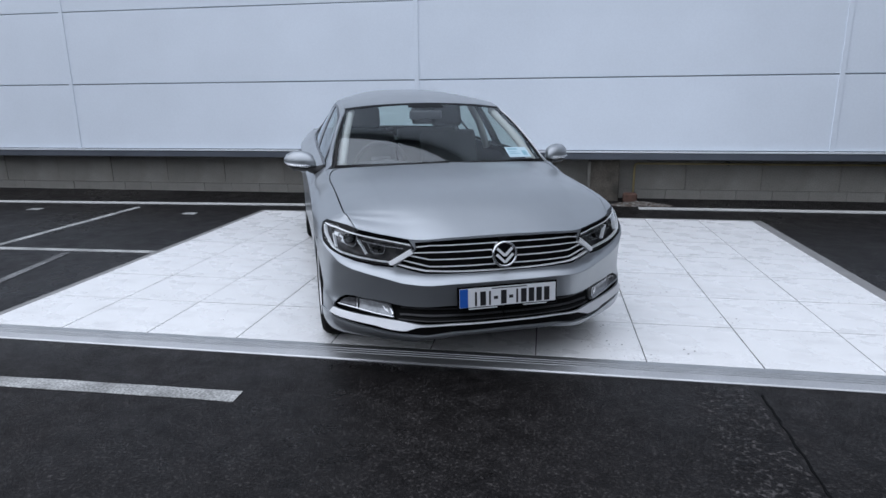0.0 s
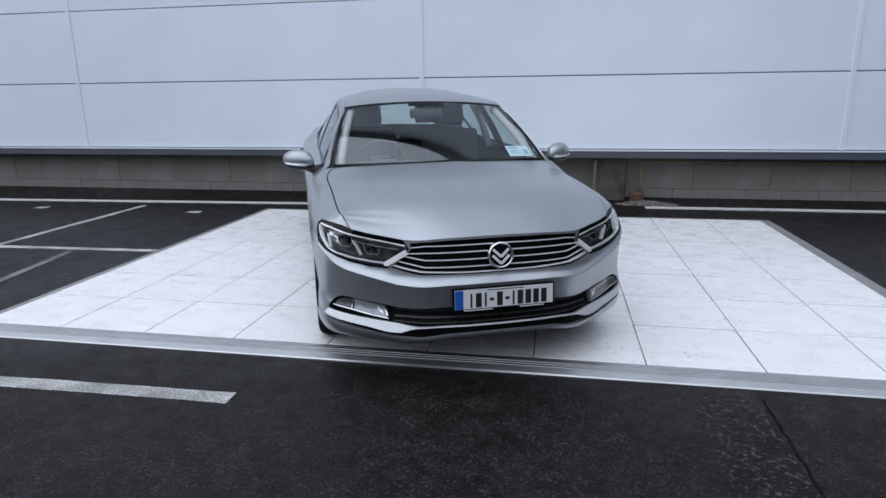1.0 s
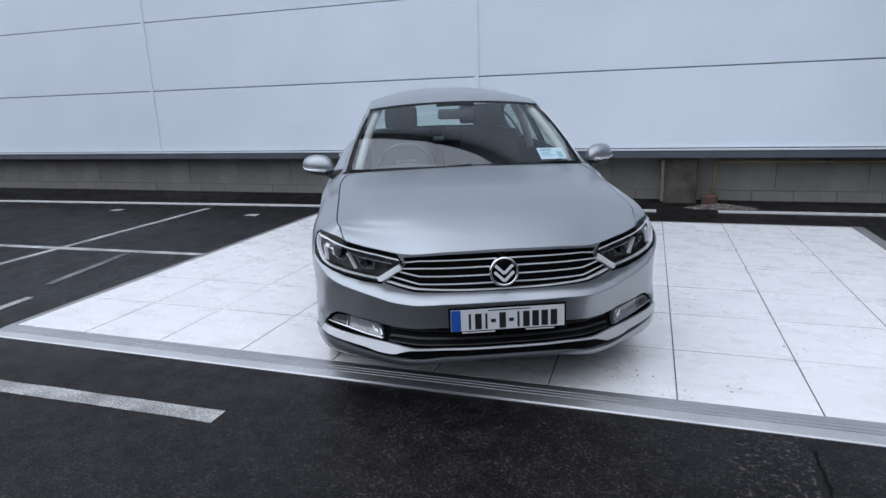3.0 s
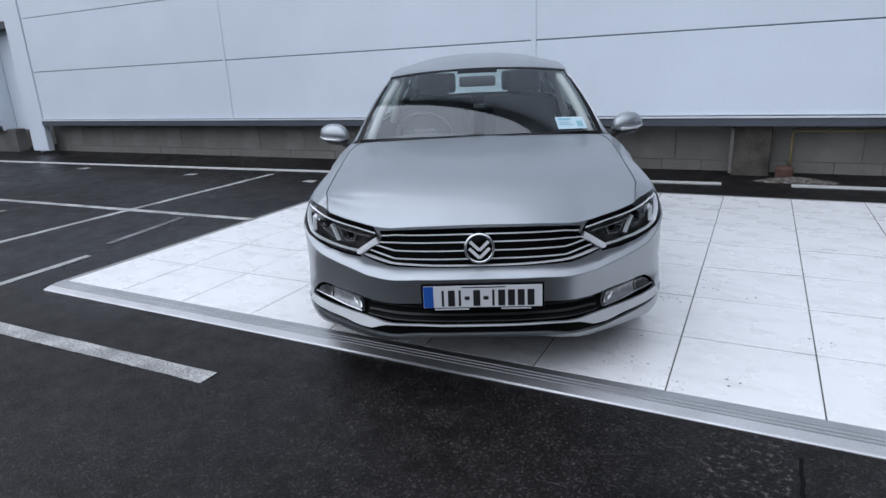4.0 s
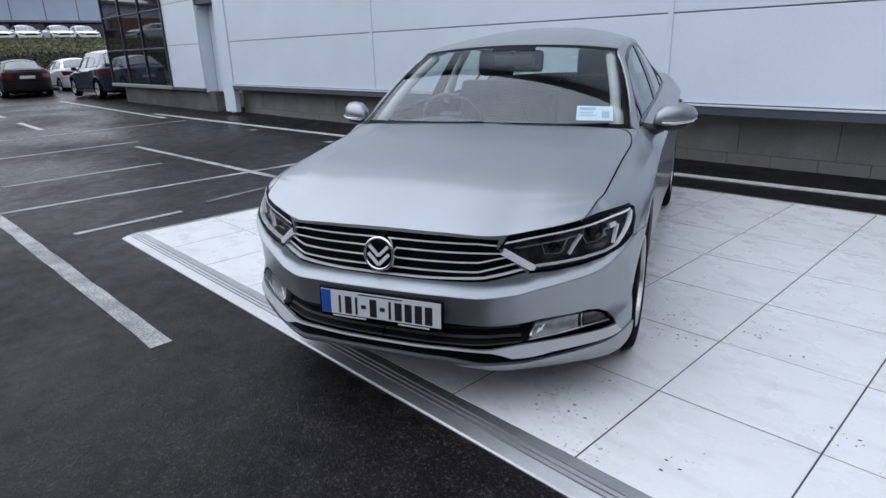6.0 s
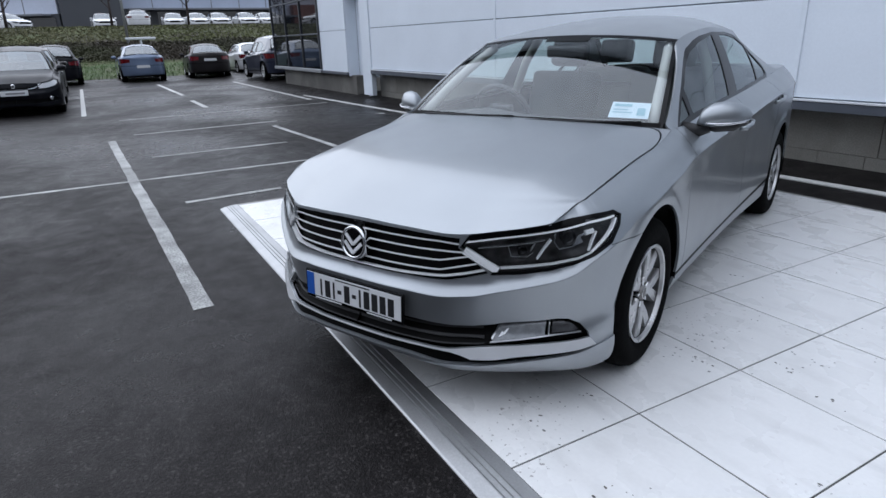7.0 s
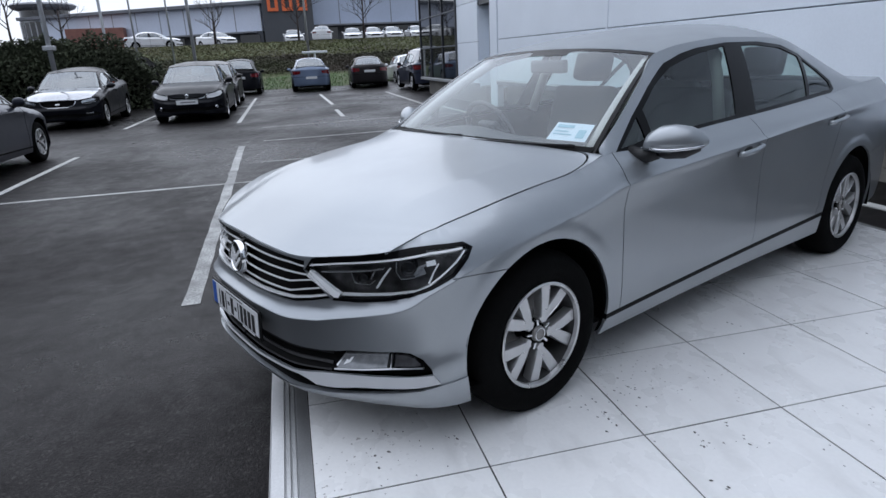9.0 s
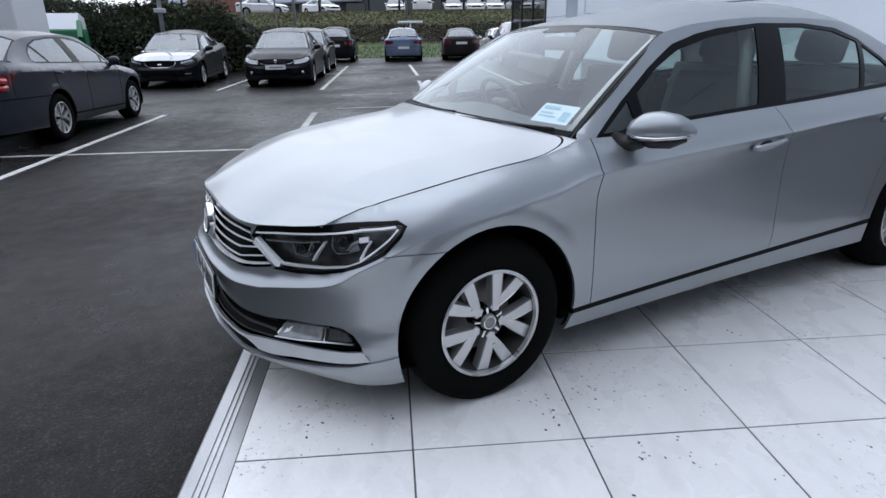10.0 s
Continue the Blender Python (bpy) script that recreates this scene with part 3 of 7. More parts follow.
class Shape:
    """The surfaces of a saloon or hatchback: x ahead of the front axle, y to its left, z up."""

    def __init__(self, sx=1.0, sy=1.0, sz=1.0, nose=0.0, hood_up=0.0, roof_back=0.0, glass_back=0.0, deck_up=0.0, tail=0.0, roof_up=0.0, wb=2.83):
        self.k = (sx, sy, sz)
        self.wb = wb
        plan = [(0.872, 0.0), (0.866, 0.20), (0.832, 0.38), (0.77, 0.50), (0.705, 0.60), (0.62, 0.72), (0.535, 0.82), (0.46, 0.872), (0.37, 0.90), (0.20, 0.914),
                (0.0, 0.916), (-0.5, 0.916), (-1.6, 0.916), (-2.4, 0.914), (-2.9, 0.906), (-3.3, 0.882), (-3.56, 0.84), (-3.72, 0.76), (-3.82, 0.60), (-3.885, 0.3), (-3.9, 0.0)]
        plan = [(x + (nose if x > 0.3 else 0) + (tail if x < -2.95 else 0), y) for x, y in plan]
        pts = smooth_path(plan)
        self.S = [0.0]
        for a, b in zip(pts, pts[1:]):
            self.S.append(self.S[-1] + math.hypot(b[0] - a[0], b[1] - a[1]))
        self.P = pts
        self.L = self.S[-1]
        s = self.at_x
        f = self.at_y
        sr = self.at_tail
        self.low = 0.17
        self.arch_s = s(0.0)
        self.zchar = curve([(-0.1, 0.503), (0, 0.503), (0.25, 0.500), (0.42, 0.491), (0.52, 0.494), (0.61, 0.508), (0.76, 0.533), (0.84, 0.549), (0.90, 0.571), (0.96, 0.610), (s(0.36), 0.676), (s(0.2), 0.722), (s(0.0), 0.752), (s(-0.25), 0.790),
                            (s(-0.45), 0.836), (s(-1.05), 0.873), (s(-1.6), 0.898), (s(-2.0), 0.920), (s(-2.9), 0.955), (s(-3.4), 0.962 + deck_up * 0.3), (self.L, 0.962 + deck_up * 0.3)])
        self.ztop = curve([(-0.1, 0.726), (0, 0.726), (f(0.25), 0.723), (f(0.47), 0.711), (f(0.6), 0.726), (0.755, 0.740), (0.825, 0.751), (0.875, 0.773), (0.955, 0.7965), (1.07, 0.8125), (1.19, 0.829), (1.37, 0.856), (1.55, 0.882), (1.745, 0.906), (1.86, 0.934), (1.919, 0.953), (s(-0.52), 0.955),
                           (s(-0.66), 0.952), (s(-1.03), 0.982), (s(-1.9), 1.014), (s(-2.66), 1.045), (s(-3.15), 1.078 + deck_up * 0.5), (s(-3.55), 1.090 + deck_up), (sr(0.6), 1.084 + deck_up), (self.L, 1.088 + deck_up)])
        self.hood_up = hood_up
        prof = [
            (0.0, [(0, .07), (.10, .035), (.17, .010), (.22, .002), (.26, 0), (.36, 0), (.41, .006), (.47, .022), (.54, .031), (.63, .0285), (.80, .0165), (.95, .0042), (.985, .0012), (1, 0), (1.015, .004), (1.10, .027), (1.5, .043), (2, .068)]),
            (f(0.5), [(0, .046), (.05, .024), (.11, .008), (.16, 0), (.37, 0), (.42, .006), (.47, .020), (.53, .029), (.61, .0265), (.80, .0150), (.95, .0038), (.985, .0011), (1, 0), (1.02, .004), (1.16, .028), (1.5, .038), (2, .05)]),
            (0.80, [(0, .043), (.05, .022), (.11, .007), (.17, 0), (.36, 0), (.41, .0055), (.465, .017), (.53, .024), (.61, .022), (.80, .0138), (.95, .0041), (.985, .0012), (1, 0), (1.02, .0035), (1.15, .025), (1.5, .0365), (1.8, .041), (2, .046)]),
            (f(0.8), [(0, .040), (.05, .021), (.12, .006), (.19, 0), (.34, 0), (.40, .005), (.46, .014), (.54, .019), (.62, .018), (.80, .0125), (.94, .0050), (.985, .0013), (1, 0), (1.02, .003), (1.14, .022), (1.5, .037), (1.8, .058), (2, .092)]),
            (0.955, [(0, .038), (.05, .020), (.12, .006), (.19, 0), (.33, 0), (.40, .004), (.46, .012), (.54, .016), (.62, .015), (.80, .0105), (.94, .0042), (.985, .0011), (1, 0), (1.02, .003), (1.14, .020), (1.5, .042), (1.75, .064), (1.88, .086), (2, .1185)]),
            (s(0.2), [(0, .035), (.12, .010), (.24, .0), (.34, 0.0), (.40, 0), (.8, .0012), (.93, .0018), (1, .003), (1.15, .0075), (1.3, .0155), (1.6, .044), (1.8, .080), (2, .140)]),
            (s(-0.45), [(0, .06), (.12, .032), (.2, .022), (.34, .014), (.5, .012), (.8, .014), (.94, .007), (1, .0), (1.08, .010), (1.5, .048), (2, .118)]),
            (s(-1.6), [(0, .07), (.12, .042), (.2, .024), (.34, .012), (.6, .016), (.8, .017), (.95, .009), (.99, .0016), (1, 0), (1.02, .0032), (1.08, .014), (1.5, .055), (2, .118)]),
            (s(-2.83), [(0, .035), (.12, .012), (.2, .005), (.34, 0), (.6, 0), (.8, .002), (.95, .003), (1, 0.0), (1.12, .012), (1.5, .05), (2, .135)]),
            (s(-3.5), [(0, .06), (.12, .02), (.2, .01), (.34, 0), (.6, 0), (.8, .004), (.95, .006), (1, 0.006), (1.15, .018), (1.5, .05), (2, .11)]),
            (self.L, [(0, .08), (.12, .02), (.2, .0), (.34, 0), (.6, 0.004), (.8, .02), (.95, .028), (1, .03), (1.15, .034), (1.5, .05), (2, .09)]),
        ]
        self.stations = [(q, curve(p)) for q, p in prof]
        # greenhouse lines
        self.rail_z = curve([(-0.44, 0.957), (-0.62, 1.075), (-0.85, 1.222), (-1.05, 1.336 + roof_up), (-1.3, 1.376 + roof_up), (-1.7, 1.396 + roof_up), (-2.1, 1.388 + roof_up),
                             (-2.4 + roof_back, 1.372 + roof_up), (-2.62 + roof_back, 1.332 + roof_up), (-2.9 + 0.5 * (roof_back + glass_back), 1.222 + 0.5 * roof_up + 0.5 * deck_up), (-3.18 + glass_back, 1.083 + deck_up)])
        self.rail_y = curve([(-0.44, 0.765), (-0.62, 0.735), (-0.85, 0.672), (-1.05, 0.607), (-1.3, 0.607), (-1.7, 0.60), (-2.1, 0.585), (-2.4 + roof_back, 0.565), (-2.62 + roof_back, 0.548),
                             (-2.9 + 0.5 * (roof_back + glass_back), 0.60), (-3.18 + glass_back, 0.69)])
        self.xr, self.xg = -2.62 + roof_back, -3.18 + glass_back
        self.deck_up, self.roof_up = deck_up, roof_up
        self.roof_c = curve([(-1.03, 1.372 + roof_up), (-1.2, 1.409 + roof_up), (-1.5, 1.453 + roof_up), (-1.9, 1.485 + roof_up), (-2.2, 1.487 + roof_up), (-2.45 + roof_back, 1.462 + roof_up), (-2.62 + roof_back, 1.430 + roof_up)])
        mid = smooth_path([(0.804, 0.726), (0.745, 0.7565), (0.66, 0.7995), (0.56, 0.8445), (0.46, 0.8785), (0.36, 0.9015), (0.18, 0.9265), (0.0, 0.9465), (-0.18, 0.9655), (-0.355, 0.984)], 12)
        run = [0.0]
        for a, b in zip(mid, mid[1:]):
            run.append(run[-1] + math.hypot(b[0] - a[0], b[1] - a[1]))
        self.hood_c = []
        for k in range(81):
            q = run[-1] * k / 80
            i = max(j for j in range(len(run) - 1) if run[j] <= q + 1e-9)
            f_ = (q - run[i]) / (run[i + 1] - run[i])
            self.hood_c.append(tuple(a + (b - a) * f_ for a, b in zip(mid[i], mid[i + 1])))
        self.s1, self.s2 = 0.825, s(-0.43)

    def at_x(self, x):
        i = min(range(len(self.P)), key=lambda k: abs(self.P[k][0] - x) + (9 if self.P[k][1] < 0.5 else 0))
        return self.S[i] if i else 0.0

    def at_y(self, y):
        n = len(self.P) // 2
        return self.S[min(range(n), key=lambda k: abs(self.P[k][1] - y))]

    def at_tail(self, y):
        n = len(self.P) // 2
        return self.S[min(range(n, len(self.P)), key=lambda k: abs(self.P[k][1] - y))]

    def plan(self, s):
        s = min(max(s, 0.0), self.L)
        lo, hi = 0, len(self.S) - 1
        while hi - lo > 1:
            mid = (lo + hi) // 2
            if self.S[mid] <= s:
                lo = mid
            else:
                hi = mid
        t = (s - self.S[lo]) / (self.S[hi] - self.S[lo])
        (xa, ya), (xb, yb) = self.P[lo], self.P[hi]

        def nor(i):
            a, b = self.P[max(i - 1, 0)], self.P[min(i + 1, len(self.P) - 1)]
            d = math.hypot(b[0] - a[0], b[1] - a[1])
            if i == 0:
                return 1.0, 0.0
            if i == len(self.P) - 1:
                return -1.0, 0.0
            return (b[1] - a[1]) / d, -(b[0] - a[0]) / d
        na, nb = nor(lo), nor(hi)
        return xa + (xb - xa) * t, ya + (yb - ya) * t, na[0] + (nb[0] - na[0]) * t, na[1] + (nb[1] - na[1]) * t

    def wrap(self, s, z):
        x, y, nx, ny = self.plan(s)
        zc, zt = self.zchar(s), self.ztop(s)
        w = (z - self.low) / (zc - self.low) if z < zc else 1 + (z - zc) / (zt - zc)
        st = self.stations
        i = 0
        while i < len(st) - 2 and s > st[i + 1][0]:
            i += 1
        idx = [max(i - 1, 0), i, i + 1, min(i + 2, len(st) - 1)]
        a, b, c, d = (st[k][1](w) for k in idx)
        sa, sb, sc, sd = (st[k][0] for k in idx)
        t = min(max((s - sb) / (sc - sb), 0), 1)
        mb = (c - a) / (sc - sa) * (sc - sb) if sc > sa else 0
        mc = (d - b) / (sd - sb) * (sc - sb) if sd > sb else 0
        if i == 0:
            mb = 0
        h = t * t * (3 - 2 * t)
        off = b * (1 - h) + c * h + mb * (t ** 3 - 2 * t * t + t) + mc * (t ** 3 - t * t)
        for cx in (0.0, -self.wb):
            d = math.hypot(s - self.arch_s + cx, z - 0.320)
            lip = min(max((0.466 - d) / 0.050, 0), 1)
            off -= 0.006 * lip * lip * (3 - 2 * lip) * min(max((z - 0.50) / 0.14, 0), 1)
        return x - nx * off, y - ny * off, z

    def hood(self, u, v):
        """u: 0 at the grille to 1 at the windscreen; v: 0 in the middle to 1 at the wing."""
        F = self.wrap(v * self.s1, self.ztop(v * self.s1))
        G = self.wrap(self.s1 + u * (self.s2 - self.s1), self.ztop(self.s1 + u * (self.s2 - self.s1)))
        G0, G1 = self.wrap(self.s1, self.ztop(self.s1)), self.wrap(self.s2, self.ztop(self.s2))
        q = u * (len(self.hood_c) - 1)
        i = min(int(q), len(self.hood_c) - 2)
        C = [a + (b - a) * (q - i) for a, b in zip(self.hood_c[i], self.hood_c[i + 1])]
        C0, C1 = self.hood_c[0], self.hood_c[-1]
        R = (C1[0] + (G1[0] - C1[0]) * v * v, G1[1] * v, C1[1] + (G1[2] - C1[1]) * v * v)
        side = (v - 0.72) / 0.28
        b = 0.2 * (v / 0.72) ** 2 if v < 0.72 else 0.2 + 0.6 * side + 0.2 * side * side
        near = min(1, u * 2.6)
        near = near * near * (3 - 2 * near)
        b = b * near + v * v * (1 - near)
        k = v * v
        b0 = v * v
        fore = (1 - u) ** 3 if u < 1 else 0.0
        x = (1 - k) * C[0] + k * G[0] + fore * (F[0] - (1 - k) * C0[0] - k * G0[0]) + u * (R[0] - (1 - k) * C1[0] - k * G1[0])
        y = v * G[1] + fore * (F[1] - v * G0[1]) + u * (R[1] - v * G1[1])
        z = (1 - b) * C[1] + b * G[2] + fore * (F[2] - (1 - b0) * C0[1] - b0 * G0[2]) + u * (R[2] - (1 - b) * C1[1] - b * G1[2])
        return x, y, z + self.hood_up * math.sin(math.pi * u) * (1 - v)

    def belt(self, x):
        s = self.at_x_fine(x)
        p = self.wrap(s, self.ztop(s))
        return p[1], p[2]

    def at_x_fine(self, x):
        n = len(self.P)
        lo, hi = 6 * 14, n - 5 * 14
        while hi - lo > 1:
            mid = (lo + hi) // 2
            if self.P[mid][0] >= x:
                lo = mid
            else:
                hi = mid
        t = (self.P[lo][0] - x) / (self.P[lo][0] - self.P[hi][0])
        return self.S[lo] + (self.S[hi] - self.S[lo]) * t

    def side(self, x, z):
        """Side of the cabin, by x and z."""
        if not hasattr(self, "belt_t"):
            self.belt_t = curve([(q, self.belt(q)[0]) for q in [-0.40 - 0.08 * i for i in range(38)]])
            self.belt_h = curve([(q, self.belt(q)[1]) for q in [-0.40 - 0.08 * i for i in range(38)]])
        yb, zb = self.belt_t(x), self.belt_h(x)
        yr, zr = self.rail_y(x), self.rail_z(x)
        f = (z - zb) / max(zr - zb, 0.02)
        f = min(max(f, -0.3), 1.15)
        g = f * (0.72 + 0.28 * abs(f))
        return x, yb + (yr - yb) * g, z

    def screen(self, v, u):
        """Windscreen: v from -1 to 1 across, u from 0 below to 1 at the roof."""
        ax, ay, az = -0.335 - 0.125 * v * v, 0.752 * v, 0.972 - 0.012 * v * v
        bx, by, bz = -1.03 - 0.025 * v * v, 0.60 * v, 1.371 + self.roof_up - 0.037 * v * v
        k = 0.016 * math.sin(math.pi * min(max(u, 0), 1))
        return ax + (bx - ax) * u + k * 0.5, ay + (by - ay) * u + k * v * 0.4, az + (bz - az) * u + k

    def roof(self, u, v):
        """u: 0 at the windscreen to 1 at the rear window; v: 0 in the middle to 1 at the rail."""
        xs0, xs1 = -1.03 - 0.025 * v * v, self.xr + 0.0 * v
        x = xs0 + (xs1 - xs0) * u
        xr_ = -1.055 + (self.xr + 1.055) * u
        xc = -1.03 + (self.xr + 1.03) * u
        zr, yr = self.rail_z(xr_), self.rail_y(xr_)
        zc = self.roof_c(xc)
        return x, yr * v, zc + (zr - zc) * abs(v) ** 2.6

    def rear(self, u, v):
        """Rear window: u from the roof down, v across from -1 to 1."""
        x0, z0, y0 = self.xr, self.roof_c(self.xr), self.rail_y(self.xr)
        z0 = z0 + (self.rail_z(self.xr) - z0) * v * v * abs(v) ** 0.6
        x1, y1 = self.xg - 0.06 * (1 - v * v), self.rail_y(self.xg)
        z1 = 1.097 + self.deck_up - 0.012 * v * v
        k = 0.02 * math.sin(math.pi * u) * (1 - v * v) - 0.004
        return x0 + (x1 - x0) * u - k * 0.4, v * (y0 + (y1 - y0) * u), z0 + (z1 - z0) * u + k

    def deck(self, u, v):
        """Boot lid: u from the rear window to the tail, v from the middle out."""
        xa = self.xg - 0.06 * (1 - v * v)
        s3, s4 = self.at_x_fine(self.xg), self.at_tail(0.62)
        G = self.wrap(s3 + (s4 - s3) * u, self.ztop(s3 + (s4 - s3) * u))
        E = self.wrap(s4 + (self.L - s4) * (1 - v), self.ztop(s4 + (self.L - s4) * (1 - v)))
        G1 = self.wrap(s4, self.ztop(s4))
        A = (xa, self.rail_y(self.xg) * v + (self.belt(self.xg)[0] - self.rail_y(self.xg)) * v ** 6, 1.097 + self.deck_up - 0.014 * v * v)
        A1 = (self.xg, self.belt(self.xg)[0], 1.083 + self.deck_up)
        x = (1 - u) * A[0] + u * E[0] + v * (G[0] - ((1 - u) * A1[0] + u * G1[0]))
        y = (1 - u) * A[1] + u * E[1] + v * (G[1] - ((1 - u) * A1[1] + u * G1[1]))
        z = (1 - u) * A[2] + u * E[2] + v ** 3 * (G[2] - ((1 - u) * A1[2] + u * G1[2])) + 0.012 * math.sin(math.pi * u) * (1 - v * v)
        return x, y, z


def inside(p, poly):
    x, y = p
    odd = False
    j = len(poly) - 1
    for i in range(len(poly)):
        (xa, ya), (xb, yb) = poly[i], poly[j]
        if (ya > y) != (yb > y) and x < (xb - xa) * (y - ya) / (yb - ya) + xa:
            odd = not odd
        j = i
    return odd


def dense(poly, step, closed=True):
    out = []
    n = len(poly)
    for i in range(n if closed else n - 1):
        a, b = poly[i], poly[(i + 1) % n]
        k = max(1, int(math.hypot(b[0] - a[0], b[1] - a[1]) / step + 0.5))
        out += [(a[0] + (b[0] - a[0]) * t / k, a[1] + (b[1] - a[1]) * t / k) for t in range(k)]
    if not closed:
        out.append(poly[-1])
    return out


def ribbon(line, width):
    """A polygon of that width round a line: a shut gap."""
    left, right = [], []
    for i, p in enumerate(line):
        a, b = line[max(i - 1, 0)], line[min(i + 1, len(line) - 1)]
        d = math.hypot(b[0] - a[0], b[1] - a[1])
        n = (-(b[1] - a[1]) / d * width / 2, (b[0] - a[0]) / d * width / 2)
        left.append((p[0] + n[0], p[1] + n[1]))
        right.append((p[0] - n[0], p[1] - n[1]))
    return left + right[::-1]


def cut(outline, regions, step, base="body", lines=()):
    """Triangles of the plane inside the outline, sorted by the region (key, polygon) that holds them; the last one wins."""
    polys = [dense(outline, step)] + [dense(p, step) for _, p in regions]
    pts, edges = [], []
    for p in polys:
        k = len(pts)
        pts += p
        edges += [(k + i, k + (i + 1) % len(p)) for i in range(len(p))]
    for p in lines:
        p = dense(p, step, False)
        k = len(pts)
        pts += p
        edges += [(k + i, k + i + 1) for i in range(len(p) - 1)]
    u0, u1 = min(p[0] for p in outline), max(p[0] for p in outline)
    v0, v1 = min(p[1] for p in outline), max(p[1] for p in outline)
    near = set()
    cell = step * 0.55
    for p in pts:
        near.add((int(p[0] // cell), int(p[1] // cell)))
    nu, nv = max(2, int((u1 - u0) / step)), max(2, int((v1 - v0) / step))
    for i in range(1, nu):
        for j in range(1, nv):
            q = (u0 + (u1 - u0) * (i + (0.5 if j % 2 else 0.0)) / nu, v0 + (v1 - v0) * j / nv)
            if (int(q[0] // cell), int(q[1] // cell)) not in near and inside(q, outline):
                pts.append(q)
    res = delaunay_2d_cdt([Vector(p) for p in pts], edges, [], 0, 1e-6)
    vs, tris = res[0], res[2]
    out = {}
    for t in tris:
        c = (sum(vs[i].x for i in t) / 3, sum(vs[i].y for i in t) / 3)
        if not inside(c, outline):
            continue
        key = base
        for k, p in regions:
            if inside(c, p):
                key = k
        if key:
            out.setdefault(key, []).append(t)
    return [(v.x, v.y) for v in vs], out


def sheet_mesh(name, uv, tris, surf, mats, offset=0.0, rim=0.012, mirror=False, both=False, flip=False, scale=(1, 1, 1)):
    """A panel: the triangles laid on the surface, raised by offset, with its edges turned in by rim. both: with its mirror image."""
    used = sorted({i for t in tris for i in t})
    at = {i: k for k, i in enumerate(used)}
    e = 0.0022
    pos, nor = [], []
    for i in used:
        u, v = uv[i]
        p = Vector(surf(u, v))
        n = (Vector(surf(u + e, v)) - Vector(surf(u - e, v))).cross(Vector(surf(u, v + e)) - Vector(surf(u, v - e)))
        n = n.normalized() if n.length > 1e-12 else Vector((0, 0, 1))
        if flip:
            n = -n
        pos.append(p + n * offset)
        nor.append(n)
    faces = [tuple(at[i] for i in (t[::-1] if flip else t)) for t in tris]
    if rim:
        count = {}
        for f in faces:
            for a, b in ((f[0], f[1]), (f[1], f[2]), (f[2], f[0])):
                count[(a, b)] = True
        for a, b in [k for k in count if (k[1], k[0]) not in count]:
            side_n = (pos[b] - pos[a]).cross(nor[a])
            side_n = side_n.normalized() if side_n.length > 1e-9 else nor[a]
            k = len(pos)
            pos += [pos[a], pos[b], pos[b] - nor[b] * rim, pos[a] - nor[a] * rim]
            nor += [side_n] * 4
            faces += [(k + 1, k, k + 3), (k + 1, k + 3, k + 2)]
    sx, sy, sz = scale
    pos = [Vector((p.x * sx, p.y * sy, p.z * sz)) for p in pos]
    flipped = [Vector((p.x, -p.y, p.z)) for p in pos]
    nflip = [Vector((n.x, -n.y, n.z)) for n in nor]
    if both:
        k = len(pos)
        faces = faces + [tuple(k + i for i in f[::-1]) for f in faces]
        pos, nor = pos + flipped, nor + nflip
    elif mirror:
        pos, nor, faces = flipped, nflip, [f[::-1] for f in faces]
    me = bpy.data.meshes.new(name)
    me.from_pydata(pos, [], faces)
    me.materials.append(mats)
    for p in me.polygons:
        p.use_smooth = True
    me.normals_split_custom_set_from_vertices([tuple(n) for n in nor])
    return me


def put(name, me, parent, label="", at=None):
    ob = new(name, me)
    ob.parent = parent
    if at is not None:
        ob.matrix_basis = at
    return tagged(ob, label)


# ---- materials of cars ----
def paint_material(name, base, metal=0.7, rough=0.36, coat=1.0, flake=0.05, spec=0.5, coat_rough=0.06, drops=0.0):
    m = material(name, base, rough, metal=metal, vary=0.03, scale=2.0, grain=flake, grain_scale=900, rough_vary=0.04, coat=coat, coat_rough=coat_rough, spec=spec, bump=drops, bump_scale=130)
    return m


M["silver"] = paint_material("silver_paint", (0.338, 0.358, 0.376), metal=0.74, rough=0.37, coat=0.55, coat_rough=0.11, drops=0.03)
M["black_plastic"] = material("black_plastic", (0.011, 0.011, 0.012), 0.55, vary=0.1, scale=8, bump=0.1, bump_scale=300)
M["gloss_black"] = material("gloss_black", (0.003, 0.003, 0.0035), 0.18, spec=0.12)
M["matt_black"] = material("matt_black", (0.003, 0.003, 0.003), 0.6, spec=0.08)
# near-black: the shade of hollow and closed spaces is put into the colour
M["cavity"] = material("cavity_shade_black", (0.003, 0.003, 0.003), 0.9, spec=0.05)
M["chrome"] = material("chrome", (0.86, 0.87, 0.88), 0.10, metal=1.0, vary=0.03, scale=10)
M["satin"] = material("satin_silver", (0.66, 0.67, 0.68), 0.28, metal=0.9, vary=0.03, scale=10)
M["rubber"] = material("tyre_rubber", (0.005, 0.005, 0.005), 0.9, spec=0.06, vary=0.15, scale=9, bump=0.25, bump_scale=60)
M["alloy"] = material("alloy_wheel", (0.60, 0.60, 0.60), 0.32, metal=0.75, vary=0.05, scale=12, rough_vary=0.06)
# darkened base colour: the shade between the spokes is painted in
M["barrel"] = material("shade_dark_barrel", (0.075, 0.075, 0.075), 0.5, metal=0.6, vary=0.2, scale=9)
M["disc"] = material("brake_disc", (0.28, 0.27, 0.26), 0.45, metal=0.8, vary=0.15, scale=20)
M["lamp_white"] = material("lamp_white", (0.90, 0.91, 0.92), 0.3, coat=0.5)
